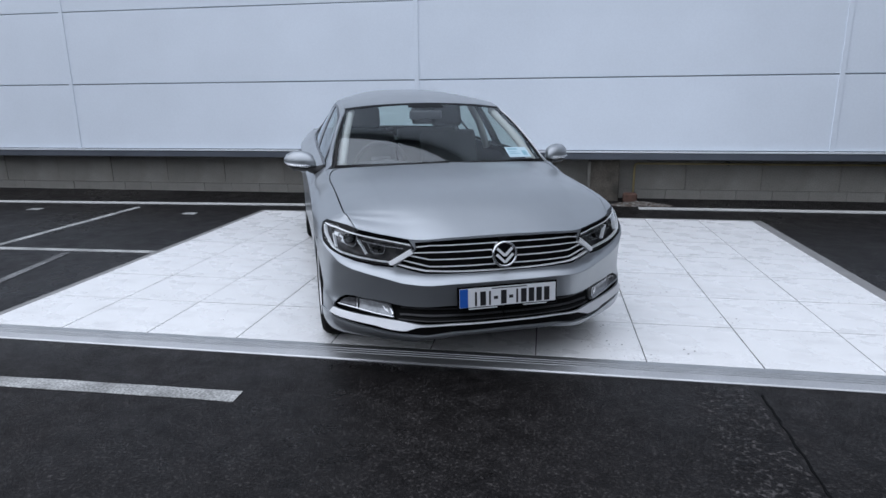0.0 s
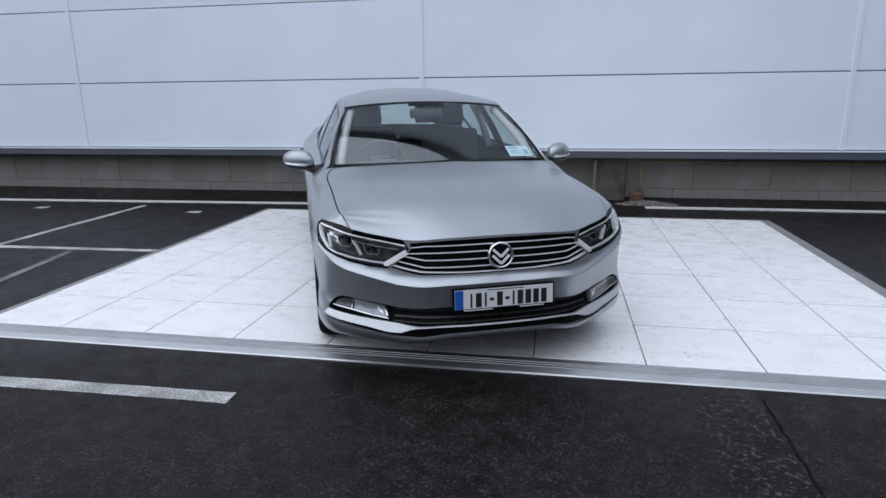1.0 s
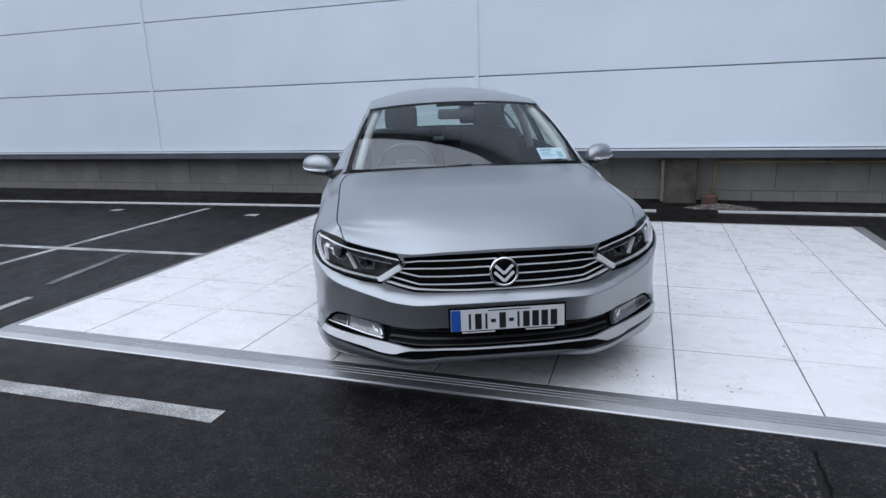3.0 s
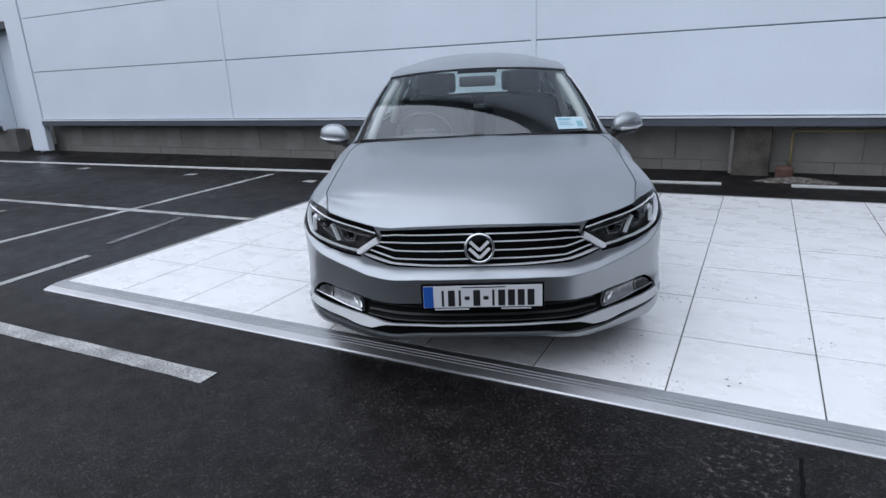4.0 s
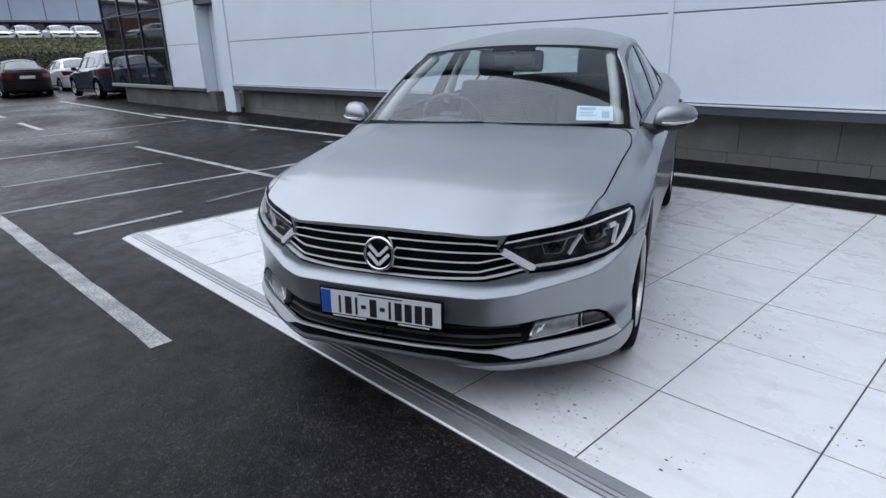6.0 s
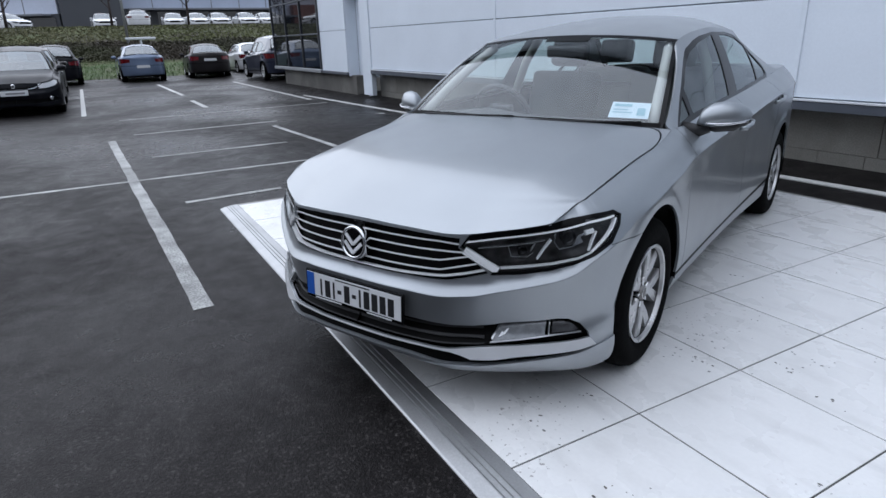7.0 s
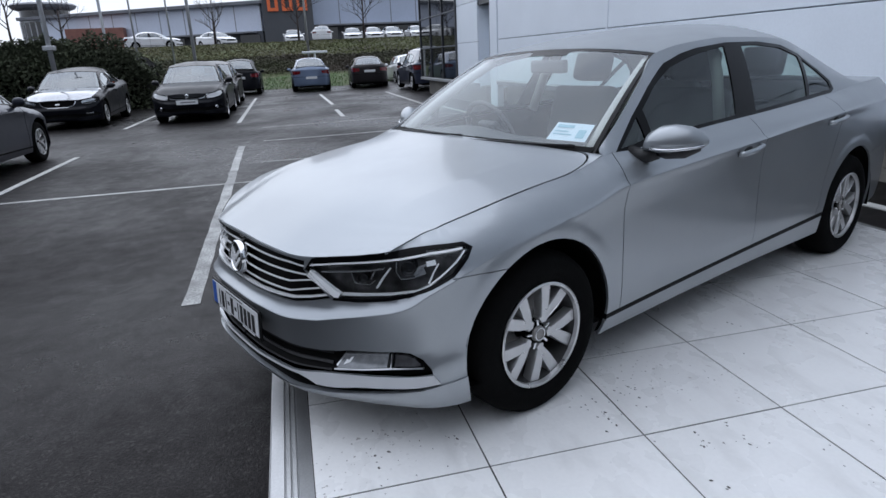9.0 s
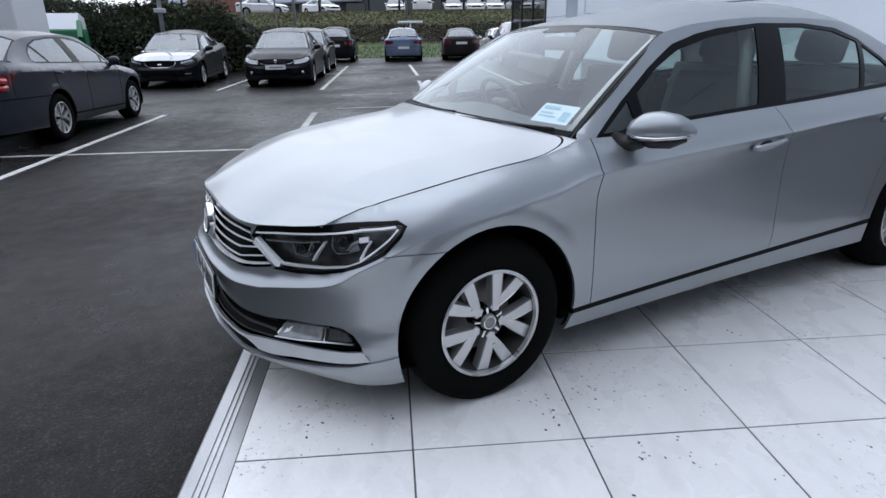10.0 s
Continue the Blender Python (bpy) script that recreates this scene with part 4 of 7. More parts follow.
M["lamp_grey"] = material("lamp_reflector", (0.70, 0.71, 0.73), 0.25, metal=0.9)
M["lamp_dark"] = material("dark_reflector", (0.05, 0.05, 0.053), 0.16, metal=0.9)
M["red_lens"] = material("red_lens", (0.13, 0.008, 0.012), 0.12, coat=1.0, vary=0.15, scale=20)
M["tail_red"] = material("bright_tail_lamp", (0.45, 0.014, 0.025), 0.2, coat=1.0)
M["plate_white"] = material("plate_white", (0.72, 0.73, 0.74), 0.4, vary=0.02, scale=8)
M["grey_ink"] = material("grey_plate_ink", (0.22, 0.22, 0.23), 0.5)
M["plate_blue"] = material("plate_blue", (0.02, 0.10, 0.42), 0.4, vary=0.03)
M["ink"] = material("black_ink", (0.012, 0.012, 0.014), 0.5)
M["sticker"] = material("windscreen_sticker", (0.62, 0.72, 0.78), 0.5, vary=0.05, scale=20)
M["sticker_ink"] = material("sticker_ink", (0.27, 0.47, 0.55), 0.5)
M["trim_light"] = material("light_trim", (0.46, 0.455, 0.43), 0.8, vary=0.05)
M["fog"] = material("fog_lens", (0.26, 0.27, 0.28), 0.2, metal=0.3, vary=0.25, scale=40)
M["fog_dark"] = material("smoked_reflector", (0.10, 0.10, 0.105), 0.2, metal=0.5, vary=0.3, scale=40)
M["blade_trim"] = material("satin_blade", (0.78, 0.79, 0.80), 0.28, metal=0.4, vary=0.03, scale=10)
M["bright_bar"] = material("bright_bar", (0.86, 0.87, 0.88), 0.25, metal=0.15, vary=0.03, scale=10)
M["seat_cloth"] = material("seat_cloth", (0.13, 0.13, 0.132), 0.9, vary=0.15, scale=9)
M["dash"] = material("dashboard_plastic", (0.055, 0.055, 0.058), 0.5, vary=0.1, scale=8, bump=0.2, bump_scale=200)
M["screen_glass"] = glass("windscreen_glass", (0.92, 0.97, 0.97), index=1.8)
M["far_glass"] = glass("tinted_glass", (0.30, 0.36, 0.38), index=2.5)
M["side_glass"] = glass("side_glass", (0.60, 0.70, 0.66), index=1.65)
M["lens"] = glass("clear_lens", (0.95, 0.96, 0.96), index=1.45)
M["lamp_bowl"] = material("lamp_bowl", (0.10, 0.097, 0.098), 0.3, metal=0.85, vary=0.6, scale=18)


def lathe(profile, sides=48, bm=None):
    """A body of turning round the y axis from (radius, y) points."""
    own = bmesh.new() if bm is None else bm
    rings = [[own.verts.new((r * math.cos(a), y, r * math.sin(a))) for a in (2 * math.pi * k / sides for k in range(sides))] for r, y in profile]
    for p, q in zip(rings, rings[1:]):
        for k in range(sides):
            own.faces.new((p[k], p[(k + 1) % sides], q[(k + 1) % sides], q[k]))
    return own


def prism(outline, y0, y1, bm=None, inner=None):
    """An outline in (x, z), as deep as from y0 to y1; inner: its outline at y1."""
    own = bmesh.new() if bm is None else bm
    a = [own.verts.new((x, y0, z)) for x, z in outline]
    b = [own.verts.new((x, y1, z)) for x, z in (inner or outline)]
    n = len(a)
    for k in range(n):
        own.faces.new((a[k], a[(k + 1) % n], b[(k + 1) % n], b[k]))
    own.faces.new(a[::-1])
    own.faces.new(b)
    bmesh.ops.recalc_face_normals(own, faces=own.faces[:])
    return own


def rounded(ax, ay, az, bx, by, bz, r, seg=3, bm=None):
    add = box(ax, bx, ay, by, az, bz)
    bmesh.ops.bevel(add, geom=list(add.edges), offset=r, segments=seg, profile=0.6, affect="EDGES")
    return joined(bm, add)


def wheel_meshes(radius=0.331, width=0.21, rim=0.216, spokes=5, twin=True, detail=48):
    """Meshes of a wheel whose outer face looks along +y, with the hub at the origin."""
    w = width / 2
    tyre = lathe([(rim - 0.012, -w + 0.01), (rim, -w), (rim + 0.03, -w - 0.012), (radius - 0.035, -w - 0.006), (radius - 0.012, -w + 0.012), (radius, -w + 0.045), (radius + 0.001, 0), (radius, w - 0.045),
                  (radius - 0.012, w - 0.012), (radius - 0.03, w + 0.004), (radius - 0.045, w + 0.009), (rim + 0.05, w + 0.012), (rim + 0.03, w + 0.012), (rim + 0.012, w + 0.005), (rim, w - 0.004), (rim - 0.012, w - 0.012)], detail)
    for k in range(detail // 2):
        a = 2 * math.pi * k / (detail // 2)
        for side_y in (-0.03, 0.03):
            c, s = math.cos(a), math.sin(a)
            r0 = radius + 0.0015
            vs_ = [tyre.verts.new((r0 * math.cos(a + da), side_y + dy, r0 * math.sin(a + da))) for da, dy in ((-0.05, -0.012), (0.05, -0.02), (0.05, 0.012), (-0.05, 0.02))]
            tyre.faces.new(vs_)
    barrel = lathe([(rim - 0.001, w + 0.004), (rim - 0.006, w + 0.007), (rim - 0.014, w + 0.004), (rim - 0.017, w - 0.012)], detail)
    inner = lathe([(rim - 0.0175, w - 0.013), (rim - 0.024, w - 0.05), (rim - 0.03, w - 0.09), (rim - 0.03, -w + 0.01), (rim, -w)], detail)
    bmesh.ops.recalc_face_normals(inner, faces=inner.faces[:])
    disc = lathe([(0.05, 0.0), (0.145, 0.0), (0.15, -0.004), (0.15, -0.022), (0.05, -0.022)], 32)
    face = w - 0.012
    blades = []
    for sgn in ((-1, 1) if twin else (0,)):
        bl = bmesh.new()
        a0 = math.radians(117)
        inner_a, outer_a = a0 - sgn * 0.18, a0 + sgn * 0.300
        wi, wo = (0.030, 0.052) if twin else (0.03, 0.04)
        ri, ro = 0.050, rim - 0.006
        ci, co_ = Vector((math.cos(inner_a), math.sin(inner_a))) * ri, Vector((math.cos(outer_a), math.sin(outer_a))) * ro
        d = (co_ - ci).normalized()
        nrm = Vector((-d.y, d.x))
        mid = ci + (co_ - ci) * 0.5
        wm = (wi + wo) / 2 + 0.005
        out = [ci - nrm * wi / 2, mid - nrm * wm / 2, co_ - nrm * wo / 2 - d * 0.004, co_ + nrm * wo / 2 - d * 0.004, mid + nrm * wm / 2, ci + nrm * wi / 2]
        inn = [ci - nrm * wi * 0.42, mid - nrm * wm * 0.455, co_ - nrm * wo * 0.46 - d * 0.004, co_ + nrm * wo * 0.46 - d * 0.002, mid + nrm * wm * 0.455, ci + nrm * wi * 0.42]
        ys_front = [y_ - 0.0008 * (sgn > 0) for y_ in (face - 0.008, face - 0.002, face - 0.004, face - 0.004, face - 0.002, face - 0.008)]
        back = [bl.verts.new((p.x, face - 0.045, p.y)) for p in out]
        mid_ = [bl.verts.new((p.x, yy - 0.008, p.y)) for p, yy in zip(out, ys_front)]
        fr = [bl.verts.new((p.x, yy, p.y)) for p, yy in zip(inn, ys_front)]
        for A, B in ((back, mid_), (mid_, fr)):
            for q in range(6):
                bl.faces.new((A[q], A[(q + 1) % 6], B[(q + 1) % 6], B[q]))
        bl.faces.new(fr)
        bl.faces.new(back[::-1])
        bmesh.ops.recalc_face_normals(bl, faces=bl.faces[:])
        blades.append(mesh_of("spoke", bl, M["alloy"]))
    hub = lathe([(0.050, face - 0.05), (0.048, face - 0.034), (0.044, face - 0.018), (0.036, face - 0.012), (0.033, face - 0.014)], 30)
    hub_me = mesh_of("hub", hub, M["matt_black"], True)
    bmesh.ops.recalc_face_normals(barrel, faces=barrel.faces[:])
    bmesh.ops.recalc_face_normals(tyre, faces=tyre.faces[:])
    cap = lathe([(0.0005, face + 0.001), (0.026, face), (0.031, face - 0.003), (0.033, face - 0.012)], 28)
    ring = lathe([(0.0225, face + 0.0015), (0.0245, face + 0.003), (0.0265, face + 0.0015)], 28)
    bolt = rounded(0.036, face - 0.022, -0.0052, 0.064, face - 0.004, 0.0052, 0.003, 2)
    well = lathe([(0.02, -0.03), (rim - 0.032, -0.03), (rim - 0.032, -0.035), (0.02, -0.035)], 24)
    return {"hub": hub_me, "blades": blades, "spokes": spokes, "tyre": mesh_of("tyre", tyre, M["rubber"], True), "rim": mesh_of("wheel", barrel, M["alloy"]), "cap": mesh_of("hub_cap", cap, M["disc"], True),
            "ring": mesh_of("badge_ring", ring, M["chrome"], True), "bolt": mesh_of("bolt", bolt, M["chrome"]), "barrel": mesh_of("barrel", inner, M["barrel"], True), "disc": mesh_of("brake_disc", disc, M["disc"]), "well": mesh_of("drum", well, M["cavity"])}


def add_spokes(wh, meshes):
    for k in range(meshes["spokes"]):
        for bl in meshes["blades"]:
            put("spoke", bl, wh, at=pose(0, 0, 0, 0, 360 * k / meshes["spokes"], 0))


def add_wheels(car, meshes, track, wb, hub_z, bolts=True, turn=0.0):
    for x in (0.0, -wb):
        for side_ in (1, -1):
            m = pose(x, side_ * track, hub_z, 0, 0, 0 if side_ > 0 else 180) @ pose(0, 0, 0, 0, math.degrees(turn) + 25 * x, 0)
            wh = put("wheel", meshes["rim"], car, at=m)
            put("tyre", meshes["tyre"], wh)
            add_spokes(wh, meshes)
            put("hub", meshes["hub"], wh)
            put("hub_cap", meshes["cap"], wh)
            put("barrel", meshes["barrel"], wh)
            put("brake_disc", meshes["disc"], wh)
            put("inner_drum", meshes["well"], wh)
            if bolts:
                put("badge_ring", meshes["ring"], wh)
                for k in range(5):
                    put("wheel_nub", meshes["bolt"], wh, at=pose(0, 0, 0, 0, -(72 * (k + 0.5) + 117), 0))


def arc(cx, cz, r, a0, a1, n=40):
    return [(cx + r * math.cos(math.radians(a0 + (a1 - a0) * i / n)), cz + r * math.sin(math.radians(a0 + (a1 - a0) * i / n))) for i in range(n + 1)]


def wrap_outline(sh):
    n = 160
    top = [(sh.L * i / n, sh.ztop(sh.L * i / n) - 0.0005) for i in range(n, -1, -1)]
    return [(0, 0.235), (0.25, 0.231), (0.40, 0.205), (0.44, 0.194), (0.52, 0.176), (0.66, 0.171), (0.9, 0.177), (1.09, 0.176), (1.9, 0.196), (3.9, 0.215), (sh.at_x(-3.3), 0.26), (sh.L, 0.27)] + top


def seats(car, x, y, z=0.45, wide=0.5):
    cush = rounded(x - 0.25, y - wide / 2, z, x + 0.27, y + wide / 2, z + 0.16, 0.05)
    part("seat", cush, M["seat_cloth"], car, "dark cloth seat", smooth=True)
    back = rounded(-0.07, -wide / 2, 0, 0.07, wide / 2, 0.60, 0.05)
    b = part("seat_back", back, M["seat_cloth"], car, smooth=True, at=pose(x - 0.25, y, z + 0.10, 0, -16, 0))
    rest = rounded(-0.055, -0.135, 0.64, 0.045, 0.135, 0.82, 0.04)
    part("head_rest", rest, M["seat_cloth"], b, smooth=True)


def cabin(car, sh, rhd=True, full=True):
    """What shows through the panes: dash, seats, wheel, shelf and lining."""
    tr = -1 if rhd else 1
    dash = bmesh.new()
    rows = []
    for k in range(13):
        y = -0.70 + 1.40 * k / 12
        f = 1 - (abs(y) / 0.75) ** 2 * 0.35
        hump = 0.03 * math.exp(-((y - tr * 0.36) / 0.17) ** 2)
        rows.append([dash.verts.new(p) for p in ((-0.36 - 0.11 * (y / 0.7) ** 2, y, 0.945), (-0.50, y, 0.955 + hump * 0.6), (-0.70, y, 0.95 + hump), (-0.80, y, 0.93 + hump), (-0.86, y, 0.86), (-0.84, y, 0.70), (-0.75, y, 0.50))])
    for a, b in zip(rows, rows[1:]):
        for k in range(6):
            dash.faces.new((a[k], b[k], b[k + 1], a[k + 1]))
    part("dashboard", dash, M["dash"], car, "black dashboard", smooth=True)
    part("cabin_floor", box(-3.2, -0.4, -0.78, 0.78, 0.30, 0.36), M["cavity"], car)
    part("bulkhead", box(-0.46, -0.42, -0.74, 0.74, 0.3, 0.93), M["cavity"], car)
    for y in (-0.37, 0.37):
        seats(car, -1.35, y)
        seats(car, -2.18, y * 0.95, 0.44, 0.60)
    part("parcel_shelf", box(sh.xg + 0.05, -2.45, -0.62, 0.62, 0.98, 1.01, 0.005), M["dash"], car)
    if full:
        wheel = bmesh.new()
        pts = [(0.185 * math.cos(a), 0.185 * math.sin(a), 0) for a in (2 * math.pi * k / 28 for k in range(29))]
        tube(pts, 0.015, 8, wheel, caps=False)
        tube([(-0.18, 0, 0), (0.18, 0, 0)], 0.014, 6, wheel)
        tube([(0, 0, 0), (0, -0.18, 0)], 0.016, 6, wheel)
        joined(wheel, rounded(-0.075, -0.07, -0.03, 0.075, 0.06, 0.02, 0.015))
        part("steering_wheel", wheel, M["dash"], car, smooth=True, at=pose(-0.88, tr * 0.37, 0.93, 0, -64, 0) @ pose(0, 0, 0, 0, 0, -90))
        mirror = rounded(-0.02, -0.125, -0.035, 0.02, 0.125, 0.035, 0.018)
        part("interior_mirror", mirror, M["dash"], car, smooth=True, at=pose(-0.98, 0, 1.285))
    # lining under the roof and light pillar trims
    n = 10
    lin = bmesh.new()
    g = [[lin.verts.new((lambda p: (p[0], p[1] * 0.975, p[2] - 0.012))(sh.roof(0.004 + 0.985 * i / n, -1 + 2 * j / n))) for j in range(n + 1)] for i in range(n + 1)]
    for i in range(n):
        for j in range(n):
            lin.faces.new((g[i][j], g[i][j + 1], g[i + 1][j + 1], g[i + 1][j]))
    part("headlining", lin, M["trim_light"], car, smooth=True)
    for s_ in (1, -1):
        pl = []
        for k in range(9):
            p = sh.screen(s_ * 0.925, 0.06 + 0.94 * k / 8)
            pl.append((p[0] - 0.03, p[1], p[2] - 0.03))
        part("pillar_trim", tube(pl, 0.028, 8), M["trim_light"], car, "light grey pillar lining", smooth=True)
        pl = [(-1.55, s_ * 0.68, 0.98), (-1.60, s_ * 0.62, 1.2), (-1.66, s_ * 0.54, 1.37)]
        part("pillar_trim", tube(pl, 0.03, 8), M["trim_light"], car, smooth=True)


def saloon(spec):
    """A whole car; the origin lies under the middle of the front axle, the nose looks along +x."""
    g = spec.get
    sh = Shape(**g("shape", {}))
    wb = sh.wb
    step = g("step", 0.024)
    body = g("paint")
    car = new(g("name", "car"))
    tagged(car, g("label"), "car", group=g("group", ""))
    fine = g("fine", False)
    X = sh.at_x
    sx0 = X(0.0)

    def fx(x):
        return sx0 - x
    # lower body
    hl = g("headlight")
    grille = g("grille")
    intake = g("intake")
    rear_s = X(-3.42)
    rd = [(fx(-2.56), 1.3), (fx(-2.54), 0.92), (fx(-2.47), 0.74), (fx(-2.40), 0.58), (fx(-2.36), 0.42), (fx(-2.33), 0.15)]
    d0, d1 = fx(-0.465), fx(-1.60)
    regions = [
        ("fender", [(0.80, 0.740), (1.15, 0.740), (1.06, 0.662), (1.10, 0.663), (1.22, 0.655), (sx0, 0.652), (sx0, 0.1), (d0, 0.1), (d0, 1.3), (0.78, 1.3)]),
        ("front_door", [(d0, 0.1), (d1, 0.1), (d1, 1.3), (d0, 1.3)]),
        ("rear_door", [(d1, 0.1), *rd[::-1], (d1, 1.3)]),
        ("rear_quarter", [*rd, (fx(-wb), 0.1), (fx(-wb), 0.62), (rear_s, 0.66), (rear_s, 1.3)]),
        ("rear_bumper", [(fx(-wb), 0.1), (sh.L + 0.1, 0.1), (sh.L + 0.1, 0.66), (rear_s, 0.66), (fx(-wb), 0.62)]),
        ("boot_lid", [(rear_s, 0.66), (sh.L + 0.1, 0.66), (sh.L + 0.1, 1.4), (rear_s, 1.4)]),
        ("sill", [(fx(-0.33), 0.1), (fx(-2.5), 0.1), (fx(-2.5), 0.36), (fx(-0.33), 0.292)]),
        ("sill_strip", [(fx(-0.34), 0.266), (fx(-2.46), 0.330), (fx(-2.46), 0.358), (fx(-0.34), 0.291)]),
        ("headlight", hl), ("grille", grille), ("intake", intake),
    ]
    for key, poly in g("extra", []):
        regions.append((key, poly))
    tl = g("taillight", [(sh.at_tail(0.84), 0.76), (sh.at_tail(0.5), 0.80), (sh.at_tail(0.48), 0.93), (sh.at_tail(0.86) - 0.12, 0.965), (sh.at_tail(0.84) - 0.06, 0.80)])
    regions.append(("taillight", tl))
    gap = 0.0045 if fine else 0.012
    gaps = [
        [(d0 + 0.012, 0.292), (d0 + 0.004, 0.5), (d0, 0.75), (d0 + 0.02, 0.90), (d0 + 0.05, 0.99)],
        [(d1, 0.325), (d1, 0.7), (d1 + 0.012, 1.02)],
        [(fx(-2.553), 1.06), *rd[1:5], (fx(-2.345), 0.352)],
        [(1.05, 0.661), (1.10, 0.663), (1.22, 0.655), (1.30, 0.652)],
        [(fx(-wb) + 0.05, 0.63), (rear_s, 0.66), (sh.L, 0.66)],
        [(rear_s + 0.03, 0.67), (rear_s + 0.02, 1.05)],
    ]
    for k, line in enumerate(gaps):
        regions.append((None, ribbon(line, gap * (0.7 if k == 3 else 1.0))))
    ar = g("arch", 0.389)
    for cx in (0.0, -wb):
        regions.append((None, arc(fx(cx), g("hub_z", 0.318), ar, 0, 360, 56)[:-1]))
    lines = [[(sh.L * i / 120, sh.zchar(sh.L * i / 120) + dz) for i in range(121)] for dz in ((0, 0.003, -0.003, 0.008, -0.008, 0.018, -0.018) if fine else (0,))]
    if fine:
        for w in (0.07, 0.10, 0.13, 0.17, 0.21, 0.25, 0.29, 0.335, 0.385, 0.44):
            lines.append([(0.02 * i, 0.2 + w * (sh.zchar(0.02 * i) - 0.2)) for i in range(58)])
    uv, sets = cut(wrap_outline(sh), regions, step, "front_bumper", lines)
    names = {"front_bumper": (body, True), "fender": (body, False), "front_door": (body, False), "rear_door": (body, False), "rear_quarter": (body, False), "rear_bumper": (body, True), "boot_lid": (body, True),
             "sill": (body, False), "sill_strip": (M["matt_black"], False)}
    made = {}
    for key, (mat, both) in names.items():
        if key not in sets:
            continue
        if both:
            made[key] = put(key, sheet_mesh(key, uv, sets[key], sh.wrap, mat, both=True), car)
        else:
            made[key, 1] = put(key, sheet_mesh(key, uv, sets[key], sh.wrap, mat), car)
            made[key, -1] = put(key, sheet_mesh(key, uv, sets[key], sh.wrap, mat, mirror=True), car)
    for key, poly in g("extra", []):
        if key in sets and key not in ("cut",):
            mat, off, lab, nm, *way = spec["extra_look"][key]
            put(nm, sheet_mesh(nm, uv, sets[key], way[0] if way else sh.wrap, mat, offset=off, rim=0.02, both=True), car, lab)
    # black sheet behind gaps and openings, its colour standing in for their shade
    uv2, sets2 = cut(wrap_outline(sh), [(None, hl), (None, grille), (None, intake)] + [(None, arc(fx(cx), g("hub_z", 0.318), ar - 0.004, 0, 360, 40)[:-1]) for cx in (0.0, -wb)], 0.06, "in")
    put("inner_shell", sheet_mesh("inner_shell", uv2, sets2["in"], sh.wrap, M["cavity"], offset=-0.022, rim=0, both=True), car)
    for x in (0.0, -wb):
        for s_ in (1, -1):
            well = bmesh.new()
            rows = [[well.verts.new((r * math.cos(a), -s_ * y, r * math.sin(a))) for r, y in ((ar + 0.002, 0.0), (ar + 0.012, 0.03), (ar + 0.012, 0.30), (0.04, 0.30))] for a in (math.radians(-9 + 198 * k / 36) for k in range(37))]
            for a, b in zip(rows, rows[1:]):
                for k in range(3):
                    well.faces.new((a[k], a[k + 1], b[k + 1], b[k]))
            part("wheel_well", well, M["matt_black"], car, at=pose(x, s_ * 0.893, g("hub_z", 0.318)))
    under = box(-3.6, 0.60, -0.60, 0.60, 0.19, 0.26)
    joined(under, box(-2.40, -0.43, -0.76, 0.76, 0.18, 0.25))
    part("underbody", under, M["cavity"], car)
    tray = bmesh.new()
    edge = [sh.wrap(1.28 * i / 24, 0.236) for i in range(25)]
    left = [tray.verts.new((p[0] - 0.025, max(p[1] - 0.025, 0.0), 0.222)) for p in edge]
    right = [tray.verts.new((p[0] - 0.025, min(-p[1] + 0.025, 0.0) - 0.0001, 0.222)) for p in edge]
    for i in range(24):
        tray.faces.new((left[i], left[i + 1], right[i + 1], right[i]))
    part("undertray", tray, M["cavity"], car)
    # lamps
    for s_ in (1, -1):
        hs = sets["headlight"]
        bowl = put("headlight", sheet_mesh("headlight", uv, hs, sh.wrap, M["lamp_bowl"], offset=-0.05, rim=-0.037, mirror=s_ < 0), car, g("lamp_label", "clear headlight with bright strips"))
        for lab, line, width, off, mat in g("strips", []):
            u3, s3 = cut(ribbon(line, width), [], 0.03, "a")
            put(lab, sheet_mesh(lab, u3, s3["a"], sh.wrap, mat, offset=off, rim=0.02, mirror=s_ < 0), bowl)
        for (sc, zc, r) in g("projectors", []):
            p = Vector(sh.wrap(sc, zc))
            q = sh.plan(sc)
            lamp = lathe([(0.0005, -0.030), (r * 0.45, -0.026), (r * 0.62, -0.016), (r * 0.64, -0.02), (r * 0.9, 0.0), (r, 0.006), (r * 1.05, 0.0), (r, -0.05)], 24)
            n = Vector((q[2], q[3] * s_, 0))
            m = look((p.x - 0.018 * q[2], s_ * (p.y - 0.018 * q[3]), p.z), Vector((p.x, s_ * p.y, p.z)) + n) @ pose(0, 0, 0, -90, 0, 0)
            part("lamp_unit", lamp, M["lamp_dark"], bowl, smooth=True, at=m)
        u3, s3 = cut(ribbon(hl + hl[:2], 0.0115), [], 0.03, "a")
        put("lamp_border", sheet_mesh("lamp_border", u3, s3["a"], sh.wrap, M["gloss_black"], offset=0.0015, rim=0.03, mirror=s_ < 0), bowl)
        put("lens", sheet_mesh("lens", uv, hs, sh.wrap, M["lens"], offset=-0.001, rim=0, mirror=s_ < 0), bowl)
        put("taillight", sheet_mesh("taillight", uv, sets["taillight"], sh.wrap, M["red_lens"], offset=0.003, mirror=s_ < 0), car, "red tail lamp")
    put("grille", sheet_mesh("grille", uv, sets["grille"], sh.wrap, M["matt_black"], offset=-0.04, rim=-0.026, both=True), car, "black grille with bright bars")
